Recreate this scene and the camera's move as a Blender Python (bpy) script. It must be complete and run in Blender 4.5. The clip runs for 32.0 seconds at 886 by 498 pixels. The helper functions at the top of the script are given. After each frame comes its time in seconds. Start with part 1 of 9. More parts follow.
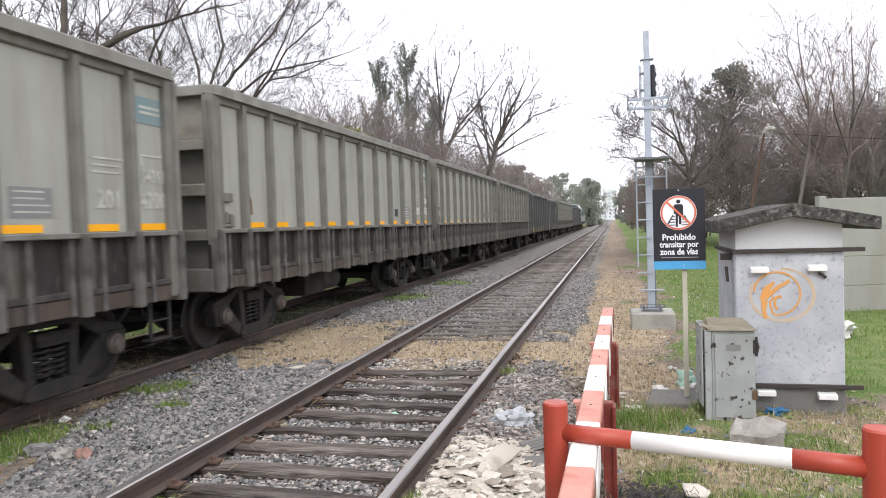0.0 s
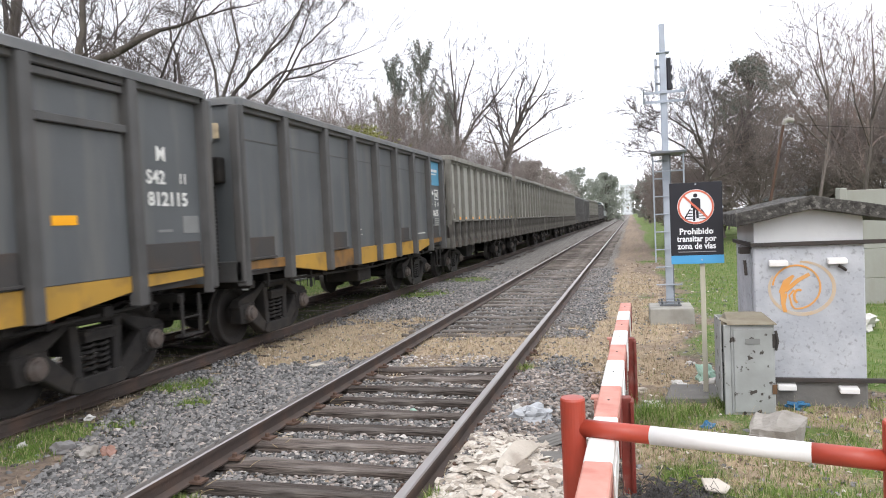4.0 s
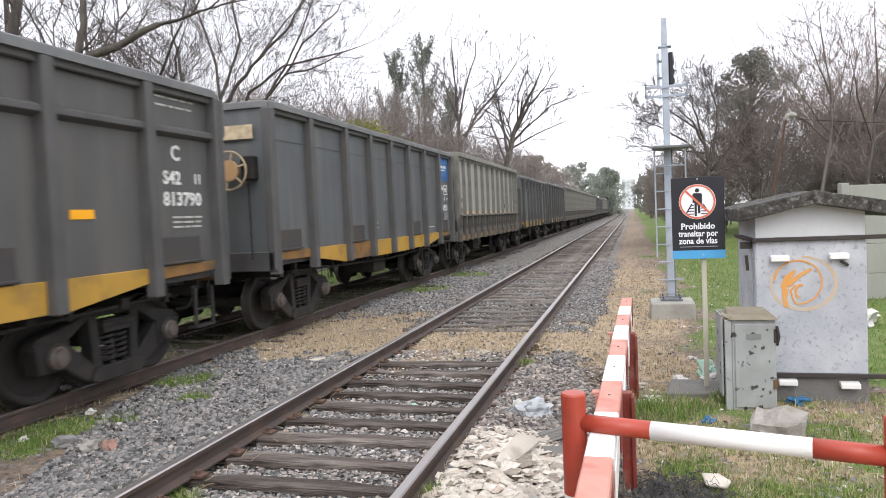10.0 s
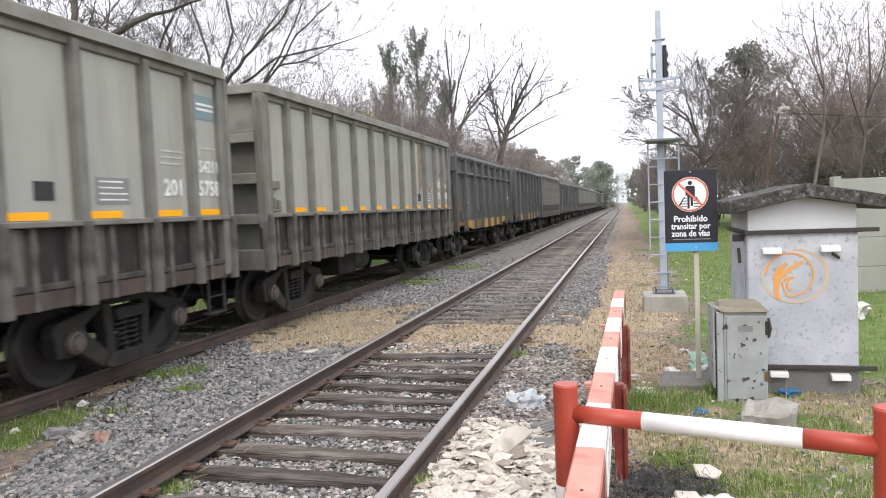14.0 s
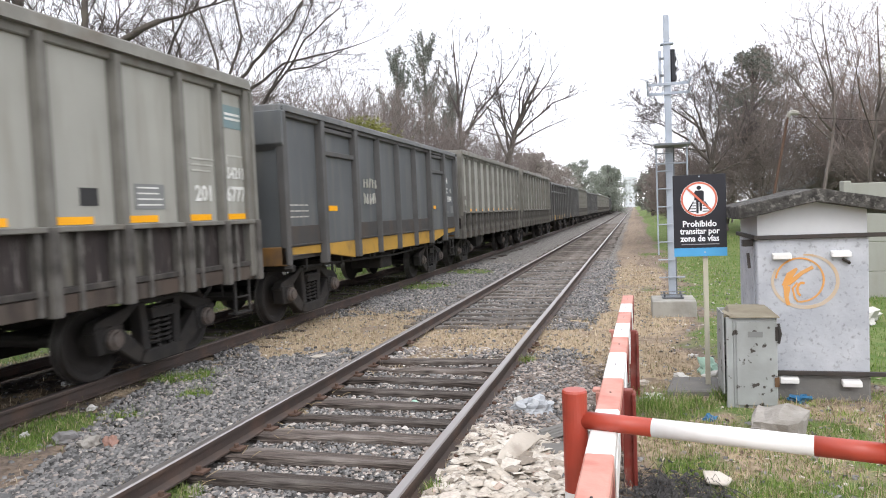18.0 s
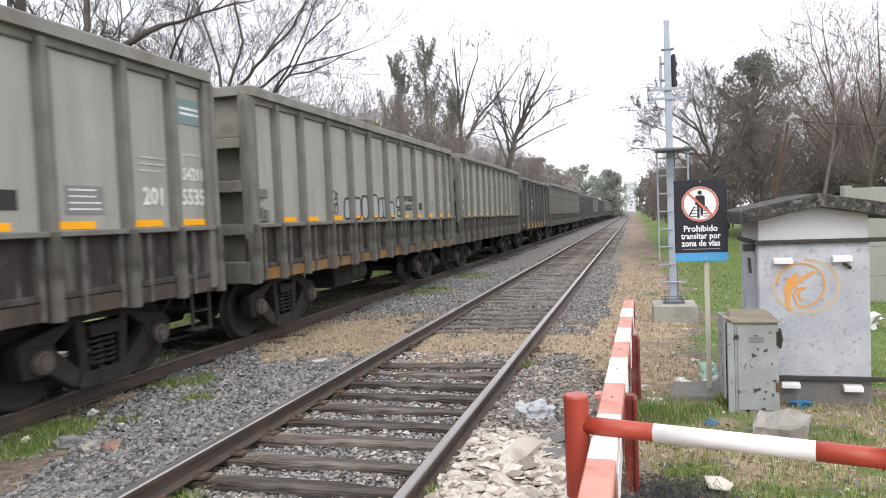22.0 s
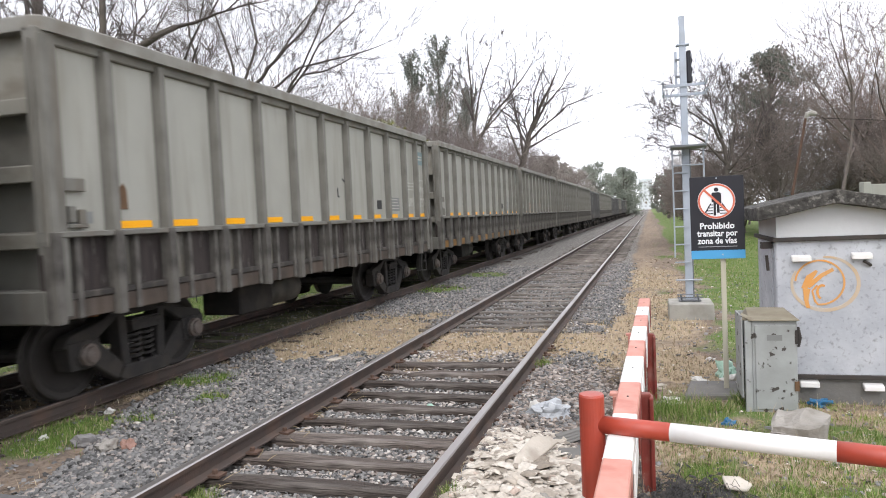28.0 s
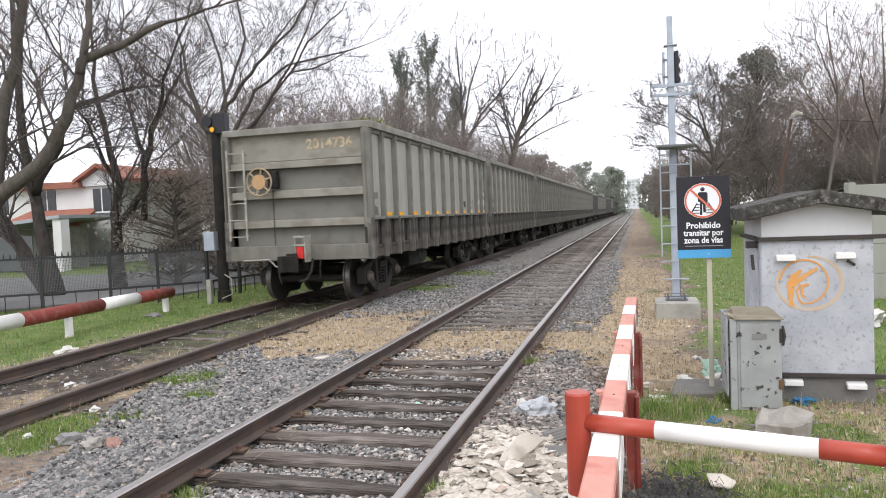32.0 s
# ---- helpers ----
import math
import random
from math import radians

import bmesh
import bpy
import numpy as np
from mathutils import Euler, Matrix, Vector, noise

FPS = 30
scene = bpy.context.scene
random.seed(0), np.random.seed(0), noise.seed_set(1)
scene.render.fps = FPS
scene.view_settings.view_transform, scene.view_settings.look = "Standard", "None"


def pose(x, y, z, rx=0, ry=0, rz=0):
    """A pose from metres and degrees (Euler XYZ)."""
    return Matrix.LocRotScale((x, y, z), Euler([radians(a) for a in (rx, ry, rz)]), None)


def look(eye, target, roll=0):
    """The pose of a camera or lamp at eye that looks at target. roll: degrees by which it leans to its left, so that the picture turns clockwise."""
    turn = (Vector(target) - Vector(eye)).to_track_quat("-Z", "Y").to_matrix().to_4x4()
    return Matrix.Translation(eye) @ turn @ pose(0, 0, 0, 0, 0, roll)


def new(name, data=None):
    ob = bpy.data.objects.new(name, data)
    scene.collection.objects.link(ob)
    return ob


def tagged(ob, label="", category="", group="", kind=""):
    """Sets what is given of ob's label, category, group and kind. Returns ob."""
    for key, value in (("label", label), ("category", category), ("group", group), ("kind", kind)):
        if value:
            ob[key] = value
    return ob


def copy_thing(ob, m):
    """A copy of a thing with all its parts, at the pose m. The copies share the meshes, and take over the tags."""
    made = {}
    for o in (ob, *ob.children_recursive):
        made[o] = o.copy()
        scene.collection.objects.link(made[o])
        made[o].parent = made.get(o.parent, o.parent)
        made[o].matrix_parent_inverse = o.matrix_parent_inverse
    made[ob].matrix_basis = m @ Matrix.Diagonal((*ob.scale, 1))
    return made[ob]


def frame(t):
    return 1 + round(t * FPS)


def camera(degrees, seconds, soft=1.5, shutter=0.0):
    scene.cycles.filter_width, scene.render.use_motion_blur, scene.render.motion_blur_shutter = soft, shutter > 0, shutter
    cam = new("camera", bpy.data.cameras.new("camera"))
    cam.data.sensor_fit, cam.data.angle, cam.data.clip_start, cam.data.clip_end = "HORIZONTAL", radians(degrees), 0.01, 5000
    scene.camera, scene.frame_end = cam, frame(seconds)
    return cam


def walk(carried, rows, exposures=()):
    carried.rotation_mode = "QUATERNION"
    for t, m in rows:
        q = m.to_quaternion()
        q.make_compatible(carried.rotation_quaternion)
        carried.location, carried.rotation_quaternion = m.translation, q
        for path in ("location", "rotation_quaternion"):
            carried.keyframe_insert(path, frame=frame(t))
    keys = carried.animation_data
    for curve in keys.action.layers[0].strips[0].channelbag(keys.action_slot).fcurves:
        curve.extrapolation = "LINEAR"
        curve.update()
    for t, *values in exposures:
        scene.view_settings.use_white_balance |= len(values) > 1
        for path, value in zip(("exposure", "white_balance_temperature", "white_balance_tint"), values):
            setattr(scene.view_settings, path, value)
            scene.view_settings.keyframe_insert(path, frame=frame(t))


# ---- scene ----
cam = camera(64.3, 32.0, soft=1.0, shutter=0.3)
# seconds, eye x y z, Euler degrees
CAMERA_ROWS = [
    (0, 2.263, -0.004, 1.781, 87.96, 1.83, 13.61),
    (0.5, 2.260, -0.005, 1.778, 88.09, 1.83, 13.60),
    (1, 2.260, -0.004, 1.781, 88.02, 1.85, 13.71),
    (1.5, 2.255, -0.007, 1.781, 88.02, 1.74, 13.84),
    (2, 2.264, -0.009, 1.785, 87.95, 2.11, 13.93),
    (2.5, 2.264, -0.017, 1.783, 87.80, 2.19, 14.31),
    (4.5, 2.275, -0.025, 1.785, 87.72, 2.60, 15.01),
    (5, 2.271, -0.019, 1.781, 87.54, 2.51, 14.93),
    (5.5, 2.271, -0.014, 1.779, 87.30, 2.52, 15.28),
    (6, 2.266, -0.011, 1.775, 87.08, 2.49, 14.99),
    (6.5, 2.266, -0.000, 1.782, 86.84, 2.70, 14.85),
    (7, 2.264, -0.002, 1.783, 87.09, 2.48, 14.57),
    (7.5, 2.264, -0.007, 1.780, 86.66, 2.61, 15.16),
    (8, 2.272, 0.001, 1.779, 86.46, 2.91, 14.93),
    (8.5, 2.270, 0.001, 1.779, 86.75, 2.85, 14.91),
    (9, 2.271, -0.011, 1.788, 87.25, 2.59, 14.77),
    (9.5, 2.266, -0.012, 1.786, 87.41, 2.36, 14.62),
    (10, 2.273, -0.016, 1.785, 87.31, 2.48, 15.06),
    (10.5, 2.268, -0.023, 1.786, 87.34, 2.40, 14.84),
    (11, 2.262, -0.011, 1.777, 86.92, 2.35, 14.88),
    (11.5, 2.265, -0.002, 1.778, 86.59, 2.46, 14.77),
    (12, 2.268, 0.002, 1.773, 86.13, 2.68, 15.10),
    (12.5, 2.272, 0.005, 1.775, 86.02, 2.64, 14.92),
    (13, 2.271, -0.001, 1.775, 86.40, 2.42, 15.00),
    (13.5, 2.274, -0.011, 1.775, 86.54, 2.26, 14.85),
    (14, 2.277, -0.011, 1.773, 86.74, 2.34, 14.56),
    (14.5, 2.277, -0.016, 1.774, 87.13, 2.84, 14.99),
    (16.5, 2.287, -0.017, 1.780, 87.36, 2.73, 14.90),
    (17, 2.280, -0.015, 1.775, 87.22, 2.40, 14.79),
    (17.5, 2.265, -0.009, 1.776, 87.18, 2.42, 15.04),
    (18, 2.271, -0.009, 1.780, 87.11, 2.36, 15.16),
    (18.5, 2.271, -0.008, 1.783, 87.64, 2.19, 15.08),
    (19, 2.267, -0.014, 1.787, 87.82, 2.14, 14.86),
    (19.5, 2.270, -0.013, 1.784, 87.66, 1.99, 14.96),
    (20, 2.272, -0.010, 1.783, 87.58, 2.18, 15.00),
    (20.5, 2.270, -0.014, 1.779, 87.57, 2.18, 15.31),
    (21, 2.276, -0.012, 1.781, 87.44, 2.46, 15.25),
    (21.5, 2.273, -0.016, 1.785, 87.64, 2.33, 15.07),
    (22, 2.267, -0.019, 1.784, 87.46, 2.32, 15.21),
    (22.5, 2.271, -0.009, 1.777, 87.42, 2.49, 15.69),
    (23, 2.266, -0.007, 1.783, 87.19, 2.29, 15.66),
    (23.5, 2.265, -0.010, 1.783, 87.45, 2.38, 15.89),
    (24, 2.266, -0.019, 1.783, 87.63, 2.25, 16.02),
    (24.5, 2.272, -0.015, 1.780, 87.63, 2.38, 15.81),
    (25, 2.270, -0.017, 1.777, 87.54, 2.45, 15.95),
    (25.5, 2.267, -0.018, 1.785, 87.67, 2.23, 15.93),
    (27.5, 2.265, -0.004, 1.775, 87.21, 2.77, 16.31),
    (28, 2.264, 0.004, 1.780, 87.42, 2.60, 16.34),
    (28.5, 2.260, -0.003, 1.777, 87.50, 2.55, 16.27),
    (29, 2.258, -0.002, 1.781, 87.48, 2.45, 16.11),
    (29.5, 2.264, -0.008, 1.778, 87.44, 2.63, 16.78),
    (30, 2.268, -0.012, 1.777, 87.47, 2.62, 16.46),
    (30.5, 2.267, -0.000, 1.779, 87.23, 2.64, 16.18),
    (31, 2.269, -0.005, 1.785, 87.42, 2.67, 15.80),
    (31.5, 2.274, -0.008, 1.780, 87.39, 2.60, 15.50),
    (32, 2.272, 0.000, 1.779, 87.25, 2.34, 15.43),
]
walk(cam, [(r[0], pose(*r[1:])) for r in CAMERA_ROWS],
     [(0, 0.04), (5, 0.04), (7, 0.07), (10, 0.05), (12, 0.14), (14, 0.13), (17, 0.11), (19, 0.04), (22, 0.02), (30, 0.0), (32, -0.1)])

# ---- light: a bright overcast sky ----
world = bpy.data.worlds.new("overcast_sky")
scene.world = world
world.use_nodes = True
wn, wl = world.node_tree.nodes, world.node_tree.links
wn.clear()
sky = wn.new("ShaderNodeTexSky")
sky.sky_type, sky.sun_disc = "NISHITA", False
sky.sun_elevation, sky.sun_rotation = radians(48), radians(200)
sky.dust_density, sky.air_density = 4.0, 1.0
sky_gain = wn.new("ShaderNodeVectorMath")
sky_gain.operation = "SCALE"
sky_gain.inputs["Scale"].default_value = 0.14
cloud = wn.new("ShaderNodeMix")
cloud.data_type = "RGBA"
cloud.inputs["Factor"].default_value = 0.86
cloud.inputs["B"].default_value = (2.00, 2.02, 2.18, 1)
bgd = wn.new("ShaderNodeBackground")
bgd.inputs["Strength"].default_value = 1.0
wout = wn.new("ShaderNodeOutputWorld")
wl.new(sky.outputs["Color"], sky_gain.inputs[0])
wl.new(sky_gain.outputs["Vector"], cloud.inputs["A"])
wl.new(cloud.outputs["Result"], bgd.inputs["Color"])
wl.new(bgd.outputs["Background"], wout.inputs["Surface"])
sun = new("sun", bpy.data.lights.new("sun", "SUN"))
sun.data.energy, sun.data.angle, sun.data.color = 1.3, radians(25), (1.0, 0.97, 0.93)
sun.matrix_world = look((8, -22, 26), (0, 0, 0))

# ---- tools ----
rng = random.Random(7)
nrng = np.random.default_rng(11)
TRACK2_X = -4.22      # centre of the far track
RAIL_Z = 0.15         # rail head over the sleepers' tops


class Geo:
    """Collects vertices and faces for one mesh."""

    def __init__(self):
        self.v, self.f = [], []

    def add(self, verts, faces):
        n = len(self.v)
        self.v += [tuple(p) for p in verts]
        self.f += [tuple(i + n for i in f) for f in faces]
        return self

    def box(self, x0, x1, y0, y1, z0, z1):
        vs = [(x, y, z) for z in (z0, z1) for y in (y0, y1) for x in (x0, x1)]
        return self.add(vs, [(0, 2, 3, 1), (4, 5, 7, 6), (0, 1, 5, 4), (2, 6, 7, 3), (0, 4, 6, 2), (1, 3, 7, 5)])

    def prism(self, poly, axis, a, b):
        """Extrudes a polygon (pairs) along axis 0, 1 or 2 from a to b."""
        def put(p, w):
            return ((w, p[0], p[1]), (p[0], w, p[1]), (p[0], p[1], w))[axis]
        n = len(poly)
        vs = [put(p, a) for p in poly] + [put(p, b) for p in poly]
        fs = [tuple(range(n))[::-1], tuple(range(n, 2 * n))] + [(i, (i + 1) % n, (i + 1) % n + n, i + n) for i in range(n)]
        return self.add(vs, fs)

    def tube(self, pts, radii, n=6, cap=True):
        pts = [Vector(p) for p in pts]
        if not hasattr(radii, "__len__"):
            radii = [radii] * len(pts)
        base, k = len(self.v), len(pts)
        side = None
        for i, p in enumerate(pts):
            d = (pts[min(i + 1, k - 1)] - pts[max(i - 1, 0)])
            d = d.normalized() if d.length > 1e-9 else Vector((0, 0, 1))
            if side is None or abs(side.dot(d)) > 0.95:
                side = d.orthogonal().normalized()
            side = (side - d * side.dot(d)).normalized()
            up = d.cross(side)
            for j in range(n):
                a = 2 * math.pi * j / n
                q = p + (side * math.cos(a) + up * math.sin(a)) * radii[i]
                self.v.append((q.x, q.y, q.z))
        for i in range(k - 1):
            for j in range(n):
                a, b = base + i * n + j, base + i * n + (j + 1) % n
                self.f.append((a, b, b + n, a + n))
        if cap:
            self.f.append(tuple(base + j for j in range(n))[::-1])
            self.f.append(tuple(base + (k - 1) * n + j for j in range(n)))
        return self

    def lathe(self, profile, centre, axis, n=20):
        """Turns a profile of (along, radius) pairs about axis 0, 1 or 2 through centre."""
        base, k = len(self.v), len(profile)
        for w, r in profile:
            for j in range(n):
                a = 2 * math.pi * j / n
                c, s = r * math.cos(a), r * math.sin(a)
                off = ((w, c, s), (s, w, c), (c, s, w))[axis]
                self.v.append(tuple(centre[i] + off[i] for i in range(3)))
        for i in range(k - 1):
            for j in range(n):
                a, b = base + i * n + j, base + i * n + (j + 1) % n
                self.f.append((a, b, b + n, a + n))
        self.f.append(tuple(base + j for j in range(n))[::-1])
        self.f.append(tuple(base + (k - 1) * n + j for j in range(n)))
        return self

    def lump(self, c, size, seed, rough=0.25, flat=1.0):
        """An uneven stone."""
        r = random.Random(seed)
        bm = bmesh.new()
        bmesh.ops.create_icosphere(bm, subdivisions=3, radius=1)
        off = Vector((r.random() * 50, r.random() * 50, r.random() * 50))
        for v in bm.verts:
            k = 1 + rough * (noise.noise(v.co * 1.4 + off) * 2 + noise.noise(v.co * 4.0 + off))
            v.co = Vector((v.co.x * size[0] * k, v.co.y * size[1] * k, v.co.z * size[2] * k))
        bm.verts.index_update()
        self.add([v.co + Vector(c) for v in bm.verts], [[v.index for v in f.verts] for f in bm.faces])
        bm.free()
        return self

    def mesh(self, name, material, bevel=0.0, smooth=False, segments=1):
        me = bpy.data.meshes.new(name)
        me.from_pydata(self.v, [], self.f)
        bm = bmesh.new()
        bm.from_mesh(me)
        bmesh.ops.recalc_face_normals(bm, faces=bm.faces)
        if bevel:
            es = [e for e in bm.edges if len(e.link_faces) == 2 and e.calc_face_angle(0) > 0.6]
            bmesh.ops.bevel(bm, geom=es, offset=bevel, segments=segments, profile=0.5, affect="EDGES", clamp_overlap=True)
        bm.to_mesh(me)
        bm.free()
        if smooth:
            me.shade_smooth()
        if material:
            me.materials.append(material)
        return me


def part(name, geo, material, parent=None, label="", bevel=0.0, smooth=False, at=None):
    """Links a Geo, or a ready mesh, as one mesh object under a thing or a part."""
    me = geo.mesh(name, material, bevel, smooth) if isinstance(geo, Geo) else geo
    ob = new(name, me)
    if parent:
        ob.parent = parent
    if at is not None:
        ob.matrix_local = at if isinstance(at, Matrix) else Matrix.Translation(at)
    if label:
        tagged(ob, label)
    return ob


def thing(name, label, category, group="", kind="", at=(0, 0, 0), rz=0.0):
    ob = new(name)
    ob.empty_display_size = 0.2
    ob.matrix_world = pose(*at, 0, 0, rz)
    return tagged(ob, label, category, group, kind)


def lettering(name, text, size, m, material, parent, label="", depth=0.002, align="CENTER", squeeze=1.0):
    cu = bpy.data.curves.new("letters", "FONT")
    cu.body, cu.size, cu.extrude, cu.align_x, cu.align_y = text, size, depth, align, "CENTER"
    cu.resolution_u, cu.offset = 2, size * 0.026
    tmp = new("letters", cu)
    bpy.context.view_layer.update()
    me = bpy.data.meshes.new_from_object(tmp.evaluated_get(bpy.context.evaluated_depsgraph_get()))
    bpy.data.objects.remove(tmp)
    me.transform(Matrix.Diagonal((squeeze, 1, 1, 1)))
    me.materials.clear()
    me.materials.append(material)
    ob = part(name, me, material, parent, label)
    ob.matrix_local = m
    return ob


def soft_step(x, a, b):
    t = np.clip((np.asarray(x, float) - a) / (b - a), 0, 1)
    return t * t * (3 - 2 * t)


def wave(x, y, s=1.0, o=0.0):
    """A cheap smooth noise from -1 to 1."""
    x, y = np.asarray(x, float) * s + o, np.asarray(y, float) * s - o * 0.7
    return (np.sin(x * 1.7 + 1.3 * np.sin(y * 1.1)) + np.sin(y * 2.3 + 1.7 * np.sin(x * 0.9 + o)) + 0.7 * np.sin(x * 4.1 + y * 3.3) + 0.6 * np.sin(x * 6.7 - y * 5.9 + o)) / 3.3


# ---- materials ----
def material(name, colour, rough=0.8, metal=0.0, second=None, scale=6.0, amount=0.5, stretch=(1, 1, 1), stain=None, stain_scale=1.2,
             stain_amount=0.5, stain_edge=(0.48, 0.68), stain_stretch=(1, 1, 1), bump=0.2, bump_scale=60.0, vary=0.0, spec=0.35, bump_stretch=(1, 1, 1), depth=0.01):
    m = bpy.data.materials.new(name)
    m.use_nodes = True
    n, l = m.node_tree.nodes, m.node_tree.links
    b = n["Principled BSDF"]
    b.inputs["Roughness"].default_value, b.inputs["Metallic"].default_value = rough, metal
    b.inputs["Specular IOR Level"].default_value = spec
    tc = n.new("ShaderNodeTexCoord")

    def noise_at(sc, st, detail=4.0):
        mp = n.new("ShaderNodeMapping")
        mp.inputs["Scale"].default_value = st
        l.new(tc.outputs["Object"], mp.inputs["Vector"])
        t = n.new("ShaderNodeTexNoise")
        t.inputs["Scale"].default_value, t.inputs["Detail"].default_value = sc, detail
        l.new(mp.outputs["Vector"], t.inputs["Vector"])
        return t.outputs["Fac"]

    def ramp(fac, lo, hi, top):
        r = n.new("ShaderNodeMapRange")
        r.inputs["From Min"].default_value, r.inputs["From Max"].default_value = lo, hi
        r.inputs["To Max"].default_value = top
        l.new(fac, r.inputs["Value"])
        return r.outputs["Result"]

    def mix(fac, a, c, mode="MIX"):
        x = n.new("ShaderNodeMix")
        x.data_type, x.blend_type = "RGBA", mode
        if hasattr(fac, "links"):
            l.new(fac, x.inputs["Factor"])
        else:
            x.inputs["Factor"].default_value = fac
        for sock, val in ((x.inputs["A"], a), (x.inputs["B"], c)):
            if hasattr(val, "links"):
                l.new(val, sock)
            else:
                sock.default_value = (*val, 1)
        return x.outputs["Result"]

    col = mix(ramp(noise_at(scale, stretch), 0.35, 0.65, amount), colour, second or tuple(c * 0.7 for c in colour))
    if stain:
        col = mix(ramp(noise_at(stain_scale, stain_stretch, 6.0), stain_edge[0], stain_edge[1], stain_amount), col, stain)
    if vary:
        info = n.new("ShaderNodeObjectInfo")
        hsv = n.new("ShaderNodeHueSaturation")
        r = n.new("ShaderNodeMapRange")
        r.inputs["To Min"].default_value, r.inputs["To Max"].default_value = 1 - vary, 1 + vary
        l.new(info.outputs["Random"], r.inputs["Value"])
        l.new(r.outputs["Result"], hsv.inputs["Value"])
        l.new(col, hsv.inputs["Color"])
        col = hsv.outputs["Color"]
    l.new(col, b.inputs["Base Color"])
    if bump:
        bp = n.new("ShaderNodeBump")
        bp.inputs["Strength"].default_value, bp.inputs["Distance"].default_value = bump, depth
        l.new(noise_at(bump_scale, bump_stretch), bp.inputs["Height"])
        l.new(bp.outputs["Normal"], b.inputs["Normal"])
    return m


DRIP = (3.0, 3.0, 0.35)
M_GREY = material("weathered_grey_green_paint", (0.336, 0.333, 0.297), 0.55, second=(0.288, 0.286, 0.255), scale=1.6, amount=0.6, stain=(0.19, 0.175, 0.135),
                  stain_scale=1.5, stain_stretch=DRIP, stain_amount=0.55, stain_edge=(0.5, 0.75), bump=0.12, bump_scale=30, spec=0.3)
# Ribs, ledge and strip under the rim: a darker tone than the wall panels.
M_GREY_RIB = material("darker_stained_rib_paint", (0.178, 0.173, 0.152), 0.62, second=(0.115, 0.110, 0.095), scale=2.5, amount=0.8, stain=(0.12, 0.10, 0.075),
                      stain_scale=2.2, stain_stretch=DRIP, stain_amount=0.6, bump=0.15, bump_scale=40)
# Darker copy of the wagon grey: dirt plus the shade between end beams.
M_END = material("dirty_shaded_end_wall_paint", (0.164, 0.162, 0.142), 0.65, second=(0.155, 0.15, 0.13), scale=2, amount=0.8, stain=(0.10, 0.09, 0.075), stain_scale=2, stain_amount=0.6, bump=0.15, bump_scale=35)
M_RIB_LOW = material("sooty_lower_rib_paint", (0.112, 0.105, 0.093), 0.75, second=(0.034, 0.030, 0.027), scale=4, amount=0.9, stain=(0.16, 0.15, 0.132), stain_scale=4, stain_stretch=(3.0, 3.0, 0.35), stain_amount=0.5,
                     bump=0.2, bump_scale=40)
M_GRIME = material("coal_dust_grime", (0.048, 0.043, 0.038), 0.85, second=(0.030, 0.027, 0.025), scale=4, amount=0.8, stain=(0.115, 0.10, 0.085), stain_scale=2.2,
                   stain_stretch=DRIP, stain_amount=0.6, bump=0.3, bump_scale=45)
M_GRIME_RUST = material("rusty_brown_grime", (0.078, 0.058, 0.045), 0.85, second=(0.040, 0.033, 0.028), scale=3, amount=0.8, stain=(0.14, 0.12, 0.10), stain_scale=2.0,
                        stain_stretch=DRIP, stain_amount=0.4, bump=0.3, bump_scale=45)
M_ORANGE_SILL = material("dirty_orange_sill_paint", (0.24, 0.125, 0.036), 0.75, second=(0.14, 0.08, 0.034), scale=3, amount=0.9, stain=(0.08, 0.06, 0.045), stain_scale=3,
                         stain_amount=0.6, bump=0.2)
M_DARK = material("dark_slate_wagon_paint", (0.100, 0.107, 0.111), 0.5, second=(0.080, 0.086, 0.089), scale=1.3, amount=0.7, stain=(0.145, 0.142, 0.132), stain_scale=1.4,
                  stain_stretch=DRIP, stain_amount=0.6, bump=0.12, bump_scale=30, spec=0.35)
M_DARK_WARM = material("sooty_warm_grey_wagon_paint", (0.088, 0.086, 0.083), 0.5, second=(0.070, 0.068, 0.066), scale=1.3, amount=0.7, stain=(0.118, 0.108, 0.095), stain_scale=1.4, stain_stretch=DRIP, stain_amount=0.6, bump=0.12, bump_scale=30)
M_DARK_TOP = material("dusty_slate_top_rail", (0.15, 0.155, 0.157), 0.6, second=(0.105, 0.108, 0.108), scale=2.5, amount=0.8, stain=(0.19, 0.18, 0.165), stain_scale=3, stain_amount=0.5, bump=0.15, bump_scale=40)
M_GREY_TOP = material("dusty_grey_top_rail", (0.235, 0.23, 0.205), 0.65, second=(0.175, 0.17, 0.15), scale=2.5, amount=0.8, stain=(0.13, 0.105, 0.08), stain_scale=2.6, stain_amount=0.6, bump=0.15, bump_scale=40)
M_BEAM = material("brownish_grey_end_paint", (0.26, 0.25, 0.215), 0.62, second=(0.205, 0.195, 0.165), scale=2, amount=0.8, stain=(0.15, 0.125, 0.095), stain_scale=2.5, stain_stretch=(1, 1, 2), stain_amount=0.6, bump=0.12, bump_scale=30)
M_FLAP = material("rust_brown_discharge_flap", (0.042, 0.033, 0.030), 0.8, second=(0.024, 0.020, 0.019), scale=5, amount=0.9, stretch=(4, 4, 0.3), stain=(0.19, 0.175, 0.16), stain_scale=9,
                  stain_stretch=(3.5, 3.5, 0.4), stain_amount=0.6, stain_edge=(0.60, 0.70), bump=0.3, bump_scale=40, vary=0.2)
